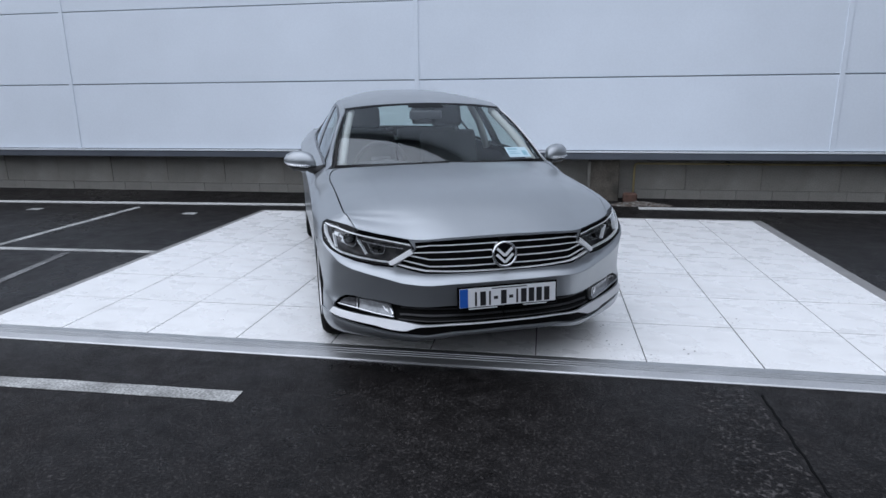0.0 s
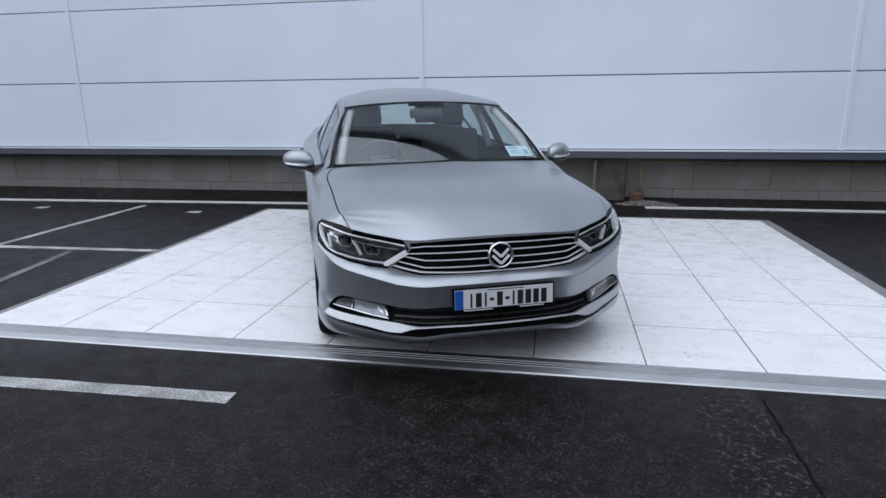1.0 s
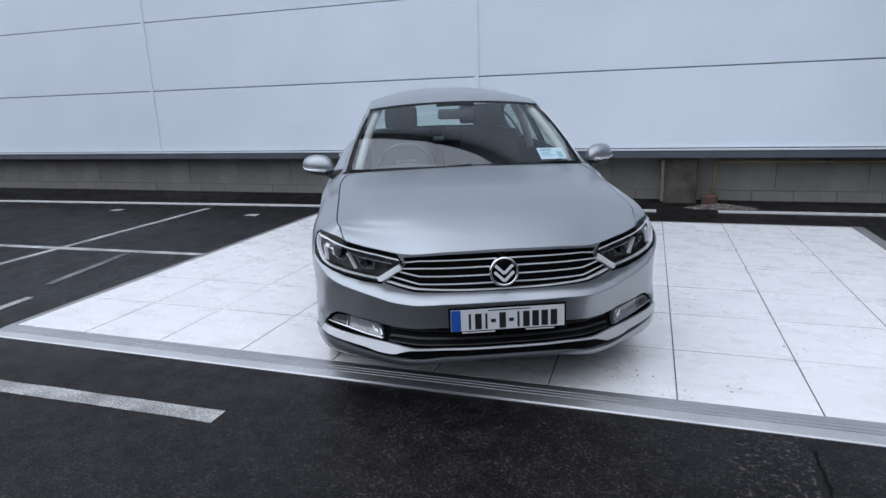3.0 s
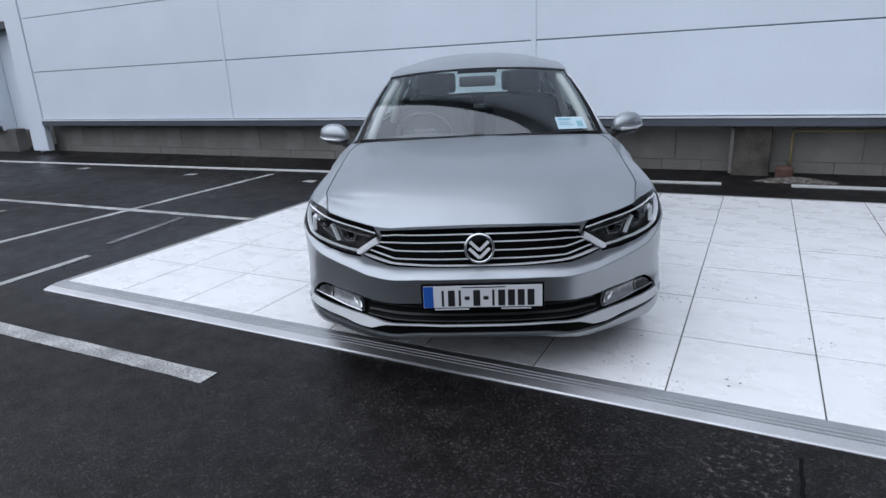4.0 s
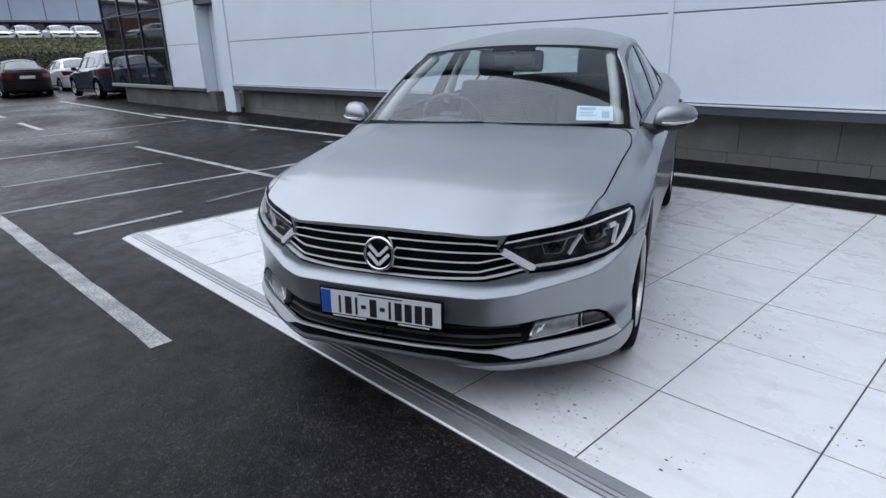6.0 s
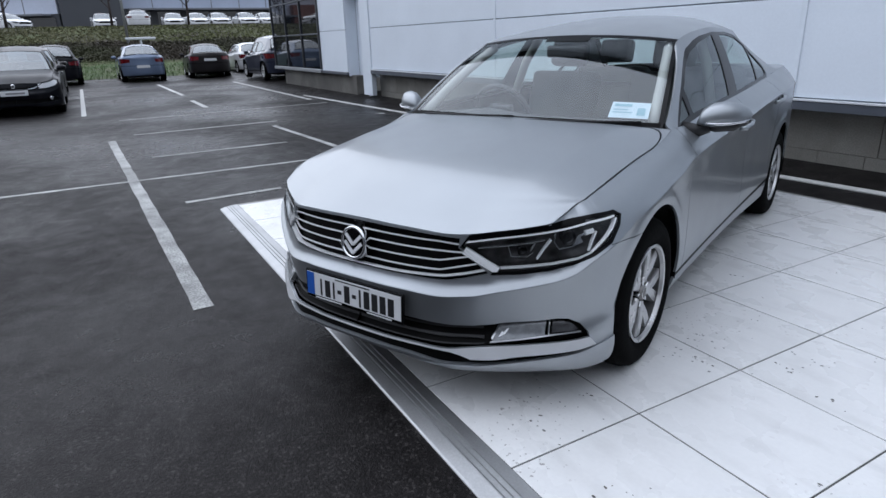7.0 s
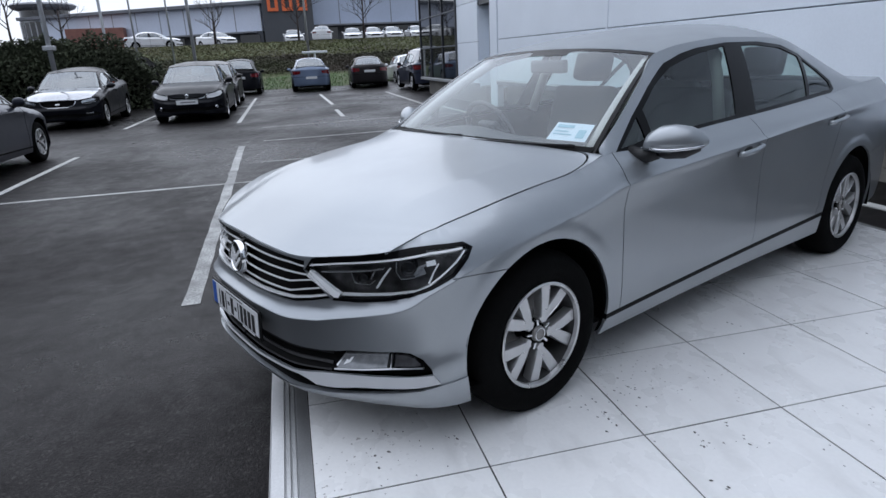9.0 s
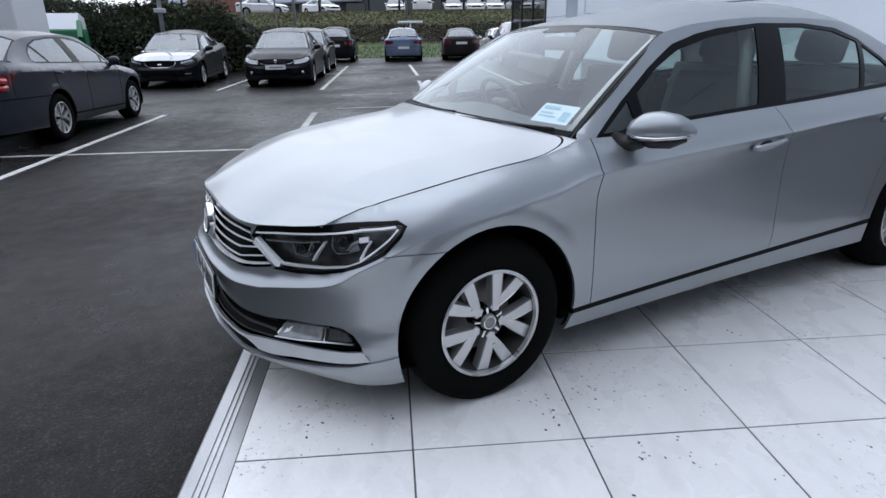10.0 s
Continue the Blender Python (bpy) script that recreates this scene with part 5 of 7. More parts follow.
    put("lower_intake", sheet_mesh("lower_intake", uv, sets["intake"], sh.wrap, M["matt_black"], offset=-0.03, rim=-0.017, both=True), car)
    # bonnet, roof, boot
    hood_line = [(0.004, 0), (0.004, 0.5), (0.006, 0.9), (0.008, 0.986), (0.3, 0.991), (0.6, 0.991), (0.80, 0.991), (0.86, 0.987), (0.90, 0.980), (0.93, 0.970), (0.953, 0.956), (0.971, 0.937), (0.983, 0.912), (0.990, 0.880), (0.9935, 0.83), (0.996, 0.6), (0.996, 0)]
    cu, cs = cut([(0.81, 0.9995), (0.84, 0.996), (0.87, 0.9925), (0.905, 0.986), (0.936, 0.9765), (0.960, 0.9625), (0.978, 0.943), (0.990, 0.918), (0.997, 0.886), (1.0, 0.855), (1.0, 0.9995)], [], 0.02, "c")
    for s_ in (1, -1):
        put("fender_corner", sheet_mesh("fender_corner", cu, cs["c"], sh.hood, body, offset=0.0004, rim=0.012, mirror=s_ < 0, flip=True), car)
    hu, hs = cut(hood_line, [], g("hood_step", 0.04), "h", [[(0.02, 0.7), (0.97, 0.7)]])
    put("bonnet", sheet_mesh("bonnet", hu, hs["h"], sh.hood, g("hood_paint", body), rim=0.014, both=True, flip=True), car)
    ru, rs = cut([(0, 0), (0, 1), (0.5, 1), (1, 1), (1, 0)], [], g("hood_step", 0.05), "r")
    put("roof", sheet_mesh("roof", ru, rs["r"], sh.roof, body, rim=0.01, both=True, flip=True), car)
    du, ds = cut([(0.02, 0), (0.02, 1), (0.5, 1), (1, 1), (1, 0)], [], 0.08, "d")
    put("boot_deck", sheet_mesh("boot_deck", du, ds["d"], sh.deck, body, rim=0.01, both=True, flip=True), car)
    # windscreen and rear window
    e = 0.028
    su, ss = cut([(-1, -0.06), (0, -0.06), (1, -0.06), (1, 1.0), (0, 1.0), (-1, 1.0)], [("glass", [(-1 + e, 0.022), (0, 0.014), (1 - e, 0.022), (1 - e, 0.965), (0, 0.972), (-1 + e, 0.965)])], 0.06, "frit")
    put("windscreen", sheet_mesh("windscreen", su, ss["glass"], sh.screen, M["screen_glass"] if fine else M["far_glass"], offset=0.002, rim=0), car, "windscreen").visible_shadow = False
    put("screen_border", sheet_mesh("screen_border", su, ss["frit"], sh.screen, M["gloss_black"], offset=0.003, rim=0.006), car)
    bu, bs = cut([(0, -1), (1, -1), (1, 1), (0, 1)], [("glass", [(0.05, -0.93), (0.93, -0.93), (0.93, 0.93), (0.05, 0.93)])], 0.08, "frit")
    put("rear_window", sheet_mesh("rear_window", bu, bs["glass"], sh.rear, M["side_glass"] if fine else M["far_glass"], rim=0, flip=True), car).visible_shadow = False
    put("window_border", sheet_mesh("window_border", bu, bs["frit"], sh.rear, M["gloss_black"], offset=0.001, rim=0.006, flip=True), car)
    # side windows
    sh.side(-1.0, 1.0)
    nx = 70
    x0, x1 = -0.445, sh.xg
    bot = [(x0 + (x1 - x0) * i / nx, sh.belt_h(x0 + (x1 - x0) * i / nx)) for i in range(nx + 1)]
    top = [(x0 + (x1 - x0) * i / nx, max(sh.rail_z(x0 + (x1 - x0) * i / nx), bot[i][1] + 0.0015)) for i in range(nx, -1, -1)]
    dlo, glasses = g("dlo"), g("glasses")
    regs = [("surround", dlo)] + [("pane%d" % i, p) for i, p in enumerate(glasses)]
    gu, gs = cut(bot + top, regs, g("side_step", 0.03), "pillar")
    for s_ in (1, -1):
        put("cabin_frame", sheet_mesh("cabin_frame", gu, gs["pillar"], sh.side, body, rim=0.01, mirror=s_ < 0, flip=True), car)
        put("window_surround", sheet_mesh("window_surround", gu, gs["surround"], sh.side, M["gloss_black"], offset=-0.002, rim=0.01, mirror=s_ < 0, flip=True), car)
        for i in range(len(glasses)):
            if "pane%d" % i in gs:
                put("side_window", sheet_mesh("side_window", gu, gs["pane%d" % i], sh.side, M["side_glass"] if fine else M["far_glass"], offset=-0.006, rim=0, mirror=s_ < 0, flip=True), car).visible_shadow = False
    # mirrors
    for s_ in (1, -1):
        mb = bmesh.new()
        rings = []
        for yy, cx, cz, rx, rz in ((0.855, -0.66, 0.970, 0.03, 0.02), (0.872, -0.675, 0.985, 0.06, 0.06), (0.91, -0.69, 0.990, 0.075, 0.082), (0.96, -0.705, 0.994, 0.075, 0.086), (1.015, -0.73, 0.996, 0.062, 0.074), (1.05, -0.755, 0.996, 0.042, 0.050), (1.066, -0.77, 0.995, 0.014, 0.018)):
            rings.append([mb.verts.new((cx + rx * math.cos(a) * (1.0 if math.cos(a) > 0 else 0.55), s_ * yy, cz - 0.006 + rz * 0.86 * math.sin(a) * (1.0 if math.sin(a) > 0 else 0.62))) for a in (2 * math.pi * k / 20 for k in range(20))])
        for a, b in zip(rings, rings[1:]):
            for k in range(20):
                mb.faces.new((a[k], a[(k + 1) % 20], b[(k + 1) % 20], b[k]))
        mb.faces.new(rings[0])
        mb.faces.new(rings[-1])
        bmesh.ops.recalc_face_normals(mb, faces=mb.faces[:])
        mir = part("door_mirror", mb, g("mirror_paint", body), car, smooth=True)
        foot = bmesh.new()
        tube([(-0.64, s_ * 0.785, 0.93), (-0.655, s_ * 0.85, 0.925), (-0.672, s_ * 0.90, 0.945)], [0.04, 0.033, 0.03], 12, foot)
        part("mirror_foot", foot, M["black_plastic"], mir, smooth=True)
        low = bmesh.new()
        tube([(-0.68, s_ * 0.875, 0.957), (-0.69, s_ * 0.93, 0.949), (-0.712, s_ * 1.0, 0.952), (-0.752, s_ * 1.045, 0.965)], [0.026, 0.032, 0.028, 0.012], 12, low)
        part("mirror_underside", low, M["black_plastic"], mir, smooth=True)
        if fine:
            strip_ = bmesh.new()
            tube([(-0.617, s_ * 0.90, 0.966), (-0.623, s_ * 0.95, 0.964), (-0.645, s_ * 1.0, 0.966), (-0.69, s_ * 1.045, 0.972), (-0.745, s_ * 1.062, 0.978)], 0.006, 8, strip_)
            part("indicator_strip", strip_, M["lamp_grey"], mir, smooth=True)
    # handles
    for x, z in ((-1.44, 0.862), (-2.44, 0.913)):
        for s_ in (1, -1):
            zz = z
            yb = 0.917
            h = bmesh.new()
            tube([(x + 0.105, s_ * (yb - 0.006), zz - 0.012), (x + 0.085, s_ * (yb + 0.018), zz - 0.010), (x, s_ * (yb + 0.028), zz), (x - 0.085, s_ * (yb + 0.018), zz + 0.008), (x - 0.11, s_ * (yb - 0.006), zz + 0.010)], [0.012, 0.014, 0.013, 0.013, 0.010], 10, h)
            ho = part("door_handle", h, body, car, smooth=True)
            if fine:
                cup = bmesh.new()
                bmesh.ops.create_uvsphere(cup, u_segments=20, v_segments=10, radius=1, matrix=Matrix.Translation((x + 0.01, s_ * (yb - 0.014), zz + 0.006)) @ Matrix.Diagonal((0.05, 0.012, 0.022, 1)))
                part("handle_recess", cup, M["black_plastic"], ho, smooth=True)
    if g("cabin", True):
        cabin(car, sh, full=fine)
    add_wheels(car, g("wheels"), g("track", 0.785), wb, g("hub_z", 0.318), bolts=fine, turn=g("turn", 0.0))
    return car, sh


def dlo_lines():
    """The dark window surround and its panes, side view."""
    dlo = [(-0.505, 0.935), (-0.70, 1.080), (-0.88, 1.194), (-1.07, 1.290), (-1.22, 1.329), (-1.365, 1.351), (-1.65, 1.370), (-2.01, 1.367), (-2.30, 1.342), (-2.50, 1.284), (-2.66, 1.19), (-2.735, 1.115), (-2.72, 1.065), (-2.66, 1.047),
           (-2.37, 1.033), (-1.7, 1.004), (-1.264, 0.985), (-0.77, 0.950)]
    panes = [
        [(-0.575, 0.965), (-0.735, 1.078), (-0.75, 0.985), (-0.66, 0.970)],
        [(-0.80, 0.988), (-0.79, 1.105), (-0.92, 1.188), (-1.10, 1.270), (-1.30, 1.316), (-1.50, 1.342), (-1.625, 1.353), (-1.505, 1.018), (-1.03, 0.999)],
        [(-1.705, 1.022), (-1.805, 1.353), (-2.0, 1.351), (-2.27, 1.328), (-2.475, 1.272), (-2.335, 1.050), (-1.9, 1.031)],
        [(-2.372, 1.053), (-2.513, 1.257), (-2.635, 1.183), (-2.705, 1.11), (-2.69, 1.074), (-2.64, 1.064)],
    ]
    return dlo, panes


# ---- the silver saloon on the platform ----
DLO, PANES = dlo_lines()
WHEEL = wheel_meshes()
main_sh = Shape()
HL = [(0.487, 0.666), (0.600, 0.571), (0.70, 0.573), (0.81, 0.586), (0.90, 0.607), (0.975, 0.636), (1.055, 0.672), (1.115, 0.722), (1.140, 0.752), (1.118, 0.764), (1.0, 0.7615), (0.90, 0.754), (0.83, 0.745), (0.76, 0.737), (0.70, 0.729), (0.60, 0.717), (0.52, 0.706)]
GR = [(-0.002, 0.545), (0.0, 0.545), (0.20, 0.546), (0.43, 0.544), (0.50, 0.553), (0.588, 0.571), (0.480, 0.664), (0.485, 0.699), (0.40, 0.707), (0.25, 0.715), (0.0, 0.718)]
blade_top = curve([(-0.01, 0.290), (0.0, 0.290), (0.25, 0.290), (0.445, 0.281), (0.50, 0.286), (0.565, 0.292), (0.69, 0.297), (0.85, 0.306), (1.0, 0.320)])
blade_low = curve([(-0.01, 0.2825), (0.0, 0.2825), (0.25, 0.2825), (0.42, 0.273), (0.455, 0.268), (0.53, 0.245), (0.60, 0.246), (0.69, 0.257), (0.80, 0.265), (0.90, 0.274), (1.0, 0.290)])
slot_low = curve([(-0.01, 0.246), (0.0, 0.246), (0.25, 0.243), (0.44, 0.220), (0.545, 0.218), (0.69, 0.230), (0.79, 0.241), (0.90, 0.256), (1.0, 0.277)])


def blade_face(u, z):
    """The bright blade under the lower intake: its foot stands forward, so that it looks up."""
    x, y, nx, ny = main_sh.plan(u)
    p = main_sh.wrap(u, z)
    tall = blade_top(u) - blade_low(u)
    push = 0.34 * tall * min(max((blade_top(u) - z) / tall, -0.1), 1.1)
    return p[0] + nx * push, p[1] + ny * push, z


along = [0.04 * i for i in range(24)]
IN = [(-0.002, 0.2905)] + [(u, blade_top(u) + 0.0005) for u in along] + [(0.965, 0.3175), (0.958, 0.342), (0.93, 0.372), (0.885, 0.392), (0.84, 0.394), (0.77, 0.386), (0.65, 0.380), (0.60, 0.372), (0.53, 0.366), (0.46, 0.367), (0.30, 0.377), (-0.002, 0.382)]
EXTRA = [
    ("lip", [(-0.002, 0.15)] + [(-0.002, 0.246)] + [(u, slot_low(u)) for u in along] + [(0.985, 0.277), (1.085, 0.294), (1.22, 0.304), (1.22, 0.15)]),
    ("slot", [(-0.002, 0.2465)] + [(u, slot_low(u) + 0.0005) for u in along] + [(0.962, 0.2725), (0.985, 0.2775), (0.962, 0.283)] + [(u, blade_low(u) - 0.0005) for u in along[::-1]] + [(-0.002, 0.282)]),
    ("blade", [(-0.002, 0.2825)] + [(u, blade_low(u)) for u in along] + [(0.960, 0.2835), (0.988, 0.2885), (0.966, 0.3168)] + [(u, blade_top(u)) for u in along[::-1]] + [(-0.002, 0.290)]),
]
LOOK = {"lip": (M["silver"], 0.007, "painted lower lip", "bumper_lip"), "slot": (M["matt_black"], -0.010, "black slot", "lower_slot"), "blade": (M["blade_trim"], 0.0015, "bright satin blade", "bumper_blade", blade_face)}
STRIPS = [
    ("light_strip", [(0.500, 0.655), (0.56, 0.618), (0.622, 0.580)], 0.027, 0.0005, M["lamp_white"]),
    ("light_strip", [(0.503, 0.6845), (0.625, 0.7005), (0.765, 0.7155), (0.865, 0.7260), (0.98, 0.7430), (1.108, 0.7515)], 0.0065, 0.0005, M["lamp_white"]),
    ("lamp_brow", [(0.520, 0.6965), (0.625, 0.7105), (0.765, 0.7280), (0.865, 0.7390), (0.96, 0.7505)], 0.0150, 0.0003, M["gloss_black"]),
    ("light_strip", [(0.550, 0.662), (0.65, 0.670), (0.745, 0.680), (0.795, 0.690)], 0.0050, -0.010, M["lamp_grey"]),
    ("light_strip", [(0.632, 0.5895), (0.705, 0.5930), (0.82, 0.6035), (0.915, 0.6215), (0.97, 0.6430)], 0.0060, -0.002, M["bright_bar"]),
    ("light_strip", [(0.970, 0.6440), (1.015, 0.6730), (1.075, 0.7125), (1.113, 0.7440)], 0.0052, 0.0005, M["lamp_white"]),
    ("lamp_divider", [(0.765, 0.620), (0.790, 0.656), (0.818, 0.690)], 0.0055, -0.010, M["lamp_white"]),
    ("lamp_divider", [(0.742, 0.648), (0.758, 0.677)], 0.0060, -0.018, M["lamp_grey"]),
    ("lamp_divider", [(0.962, 0.648), (0.985, 0.682), (1.008, 0.712)], 0.0050, -0.010, M["lamp_white"]),
    ("lamp_divider", [(0.958, 0.7105), (0.998, 0.7165)], 0.0170, -0.012, M["lamp_white"]),
    ("lamp_divider", [(0.660, 0.664), (0.672, 0.626), (0.73, 0.624), (0.752, 0.640)], 0.0040, -0.030, M["lamp_grey"]),
    ("lamp_divider", [(0.840, 0.712), (0.834, 0.676), (0.850, 0.652), (0.91, 0.662)], 0.0040, -0.032, M["lamp_grey"]),
    ("lamp_reflector", [(0.905, 0.676), (0.945, 0.690)], 0.0300, -0.034, M["lamp_grey"]),
    ("lamp_divider", [(0.905, 0.673), (0.930, 0.700), (0.955, 0.708)], 0.0070, -0.018, M["lamp_grey"]),
]
car, sh = saloon({
    "name": "silver_saloon_car", "label": "silver grey saloon car parked on the tiled platform", "paint": M["silver"], "fine": True, "step": 0.02, "hood_step": 0.025, "side_step": 0.025,
    "headlight": HL, "grille": GR, "intake": IN, "extra": EXTRA, "extra_look": LOOK, "strips": STRIPS, "projectors": [(0.712, 0.648, 0.017), (0.885, 0.690, 0.026)],
    "dlo": DLO, "glasses": PANES, "wheels": WHEEL, "hub_z": 0.321})
car.matrix_basis = pose(-0.482, 3.991, 0.0, 0, 0, -66.54)

# grille bars, badge, plate, fog lamps and wipers of the silver car


def bar_on(sh, points, h, off, depth, mat, name, parent, label=""):
    """A bright bar along the front, mirrored over the middle."""
    line = dense(points, 0.03, False)
    u3, s3 = cut(ribbon(line, h), [], 0.03, "a")
    return put(name, sheet_mesh(name, u3, s3["a"], sh.wrap, mat, offset=off, rim=depth, both=True), parent, label)


for z0, z1, z2, end in ((0.690, 0.686, 0.676, 0.482), (0.656, 0.652, 0.646, 0.497), (0.6195, 0.6165, 0.632, 0.522), (0.583, 0.581, 0.606, 0.553)):
    pts_ = [(-0.004, z0), (0.2, z0 - 0.001), (0.40, z1), (end, z2)]
    bar_on(sh, pts_, 0.0052, -0.006, 0.006, M["bright_bar"], "grille_bar", car, "chrome grille bar")
bar_on(sh, [(0.0, 0.5535), (0.2, 0.5545), (0.425, 0.559), (0.50, 0.568), (0.585, 0.584)], 0.0055, -0.001, 0.02, M["bright_bar"], "grille_bar", car, "chrome grille bar")
bar_on(sh, [(-0.004, 0.716), (0.25, 0.713), (0.40, 0.705), (0.49, 0.694)], 0.010, -0.002, 0.02, M["gloss_black"], "grille_top", car)

# round plain badge
bx = 0.836
disc_bm = lathe([(0.0005, 0.004), (0.050, 0.004), (0.056, 0.002)], 40)
badge = part("front_badge", disc_bm, M["gloss_black"], car, "round chrome ringed badge", smooth=True, at=pose(bx, 0, 0.632, 0, 0, -90) @ pose(0, 0, 0, 8, 0, 0))
part("badge_ring", lathe([(0.055, -0.02), (0.055, 0.006), (0.0585, 0.010), (0.064, 0.009), (0.067, 0.003), (0.067, -0.02)], 44), M["chrome"], badge, smooth=True)
for a, b in (((-0.040, 0.030), (0.0, -0.008)), ((0.040, 0.030), (0.0, -0.008)), ((-0.044, 0.0), (0.0, -0.042)), ((0.044, 0.0), (0.0, -0.042))):
    d = Vector((b[0] - a[0], b[1] - a[1])).normalized()
    n = Vector((-d.y, d.x)) * 0.0065
    out_ = [(a[0] - n.x, a[1] - n.y), (b[0] - n.x, b[1] - n.y), (b[0] + n.x, b[1] + n.y), (a[0] + n.x, a[1] + n.y)]
    part("badge_bar", prism(out_, 0.003, 0.009), M["bright_bar"], badge)

# number plate with plain bars
plate = part("number_plate", rounded(0.0, -0.268, -0.062, 0.012, 0.268, 0.062, 0.005), M["gloss_black"], car, "white plate in a black holder", at=pose(0.868, 0.008, 0.424, 0, -3, 0))
part("plate_face", box(0.0122, 0.0145, -0.258, 0.258, -0.046, 0.052), M["plate_white"], plate)
part("plate_band", box(0.0146, 0.0156, -0.257, -0.214, -0.045, 0.051), M["plate_blue"], plate)
for k, (y0, w) in enumerate(((-0.178, 0.010), (-0.150, 0.030), (-0.104, 0.010), (-0.078, 0.022), (-0.040, 0.030), (0.004, 0.022), (0.042, 0.010), (0.068, 0.030), (0.110, 0.030), (0.152, 0.030), (0.194, 0.030))):
    tall = 0.008 if w == 0.022 else 0.036
    part("plate_bar", box(0.0146, 0.0154, y0, y0 + w, -0.004 - tall, -0.004 + tall), M["ink"], plate)
part("plate_bar", box(0.0146, 0.0152, -0.09, 0.10, 0.042, 0.047), M["ink"], plate)
part("plate_bar", box(0.0122, 0.0130, -0.21, -0.06, -0.057, -0.051), M["plate_white"], plate)
part("plate_bar", box(0.0122, 0.0130, 0.08, 0.21, -0.057, -0.051), M["plate_white"], plate)

# fog lamps, intake blades
for s_ in (1, -1):
    u3, s3 = cut([(0.600, 0.313), (0.70, 0.322), (0.795, 0.334), (0.802, 0.381), (0.72, 0.374), (0.628, 0.361)], [], 0.02, "a")
    fog = put("fog_lamp", sheet_mesh("fog_lamp", u3, s3["a"], sh.wrap, M["fog"], offset=0.002, rim=0.03, mirror=s_ < 0), car, "clear fog lamp in a black pod")
    u3, s3 = cut([(0.822, 0.340), (0.905, 0.346), (0.922, 0.352), (0.900, 0.372), (0.868, 0.381), (0.826, 0.380)], [], 0.02, "a")
    put("fog_reflector", sheet_mesh("fog_reflector", u3, s3["a"], sh.wrap, M["fog_dark"], offset=-0.002, rim=0.012, mirror=s_ < 0), fog)
    # white patch on the lens: a highlight painted as a shape
    u3, s3 = cut([(0.625, 0.325), (0.64, 0.350), (0.665, 0.358), (0.650, 0.335)], [], 0.02, "a")
    put("fog_glint", sheet_mesh("fog_glint", u3, s3["a"], sh.wrap, M["lamp_white"], offset=0.003, rim=0.004, mirror=s_ < 0), fog)
    for line, wd in (([(0.592, 0.309), (0.70, 0.318), (0.80, 0.330), (0.93, 0.343)], 0.0045), ([(0.600, 0.320), (0.628, 0.360)], 0.006), ([(0.810, 0.334), (0.814, 0.382)], 0.004)):
        u3, s3 = cut(ribbon(line, wd), [], 0.03, "a")
        put("fog_frame", sheet_mesh("fog_frame", u3, s3["a"], sh.wrap, M["satin"], offset=0.004, rim=0.02, mirror=s_ < 0), fog)
for z in (0.308, 0.331, 0.354):
    bar_on(sh, [(0.0, z), (0.25, z), (0.45, z - 0.003), (0.57, z - 0.004)], 0.008, -0.018, 0.02, M["black_plastic"], "intake_blade", car)

# wipers and sticker
for y0, y1, x1, z1 in ((0.10, 0.66, -0.47, 1.0), (-0.60, 0.02, -0.40, 1.0)):
    pts_ = []
    for k in range(7):
        y = y0 + (y1 - y0) * k / 6
        p = sh.screen(y / 0.752, -0.01 + 0.03 * (k / 6))
        pts_.append((p[0] + 0.008, p[1], p[2] + 0.009))
    part("wiper", tube(pts_, 0.0045, 8), M["black_plastic"], car, smooth=True)
cowl = bmesh.new()
cw = []
for k in range(21):
    v = -1 + 2 * k / 20
    a, b = sh.screen(v * 0.985, 0.026), sh.screen(v * 0.985, -0.10)
    cw.append([cowl.verts.new(q) for q in ((a[0], a[1], a[2] + 0.004), (b[0] + 0.015, b[1], b[2] + 0.006), (b[0] + 0.05, b[1], b[2] - 0.03))])
for a, b in zip(cw, cw[1:]):
    for k in range(2):
        cowl.faces.new((a[k], a[k + 1], b[k + 1], b[k]))
part("cowl_panel", cowl, M["matt_black"], car, smooth=True)


def on_screen(v, u, d):
    p = Vector(sh.screen(v, u))
    n = (Vector(sh.screen(v + 0.01, u)) - p).cross(Vector(sh.screen(v, u + 0.01)) - p).normalized()
    return p + n * d


def screen_patch(v0, v1, u0, u1, d, n=6):
    bm_ = bmesh.new()
    g_ = [[bm_.verts.new(on_screen(v0 + (v1 - v0) * i / n, u0 + (u1 - u0) * j / 2, d)) for j in range(3)] for i in range(n + 1)]
    for i in range(n):
        for j in range(2):
            bm_.faces.new((g_[i][j], g_[i + 1][j], g_[i + 1][j + 1], g_[i][j + 1]))
    return bm_


st = part("windscreen_sticker", screen_patch(0.66, 0.905, 0.075, 0.225, -0.006), M["sticker"], car, "pale blue printed sticker inside the windscreen")
part("sticker_bar", screen_patch(0.68, 0.79, 0.18, 0.205, -0.004), M["sticker_ink"], st)
part("sticker_bar", screen_patch(0.68, 0.80, 0.12, 0.13, -0.004), M["sticker_ink"], st)
part("sticker_bar", screen_patch(0.68, 0.77, 0.145, 0.155, -0.004), M["sticker_ink"], st)
part("sticker_bar", screen_patch(0.83, 0.88, 0.10, 0.17, -0.004), M["sticker_ink"], st)
part("sensor_panel", screen_patch(-0.22, 0.22, 0.905, 0.968, 0.0036), M["gloss_black"], car, "black sensor panel at the top of the windscreen")


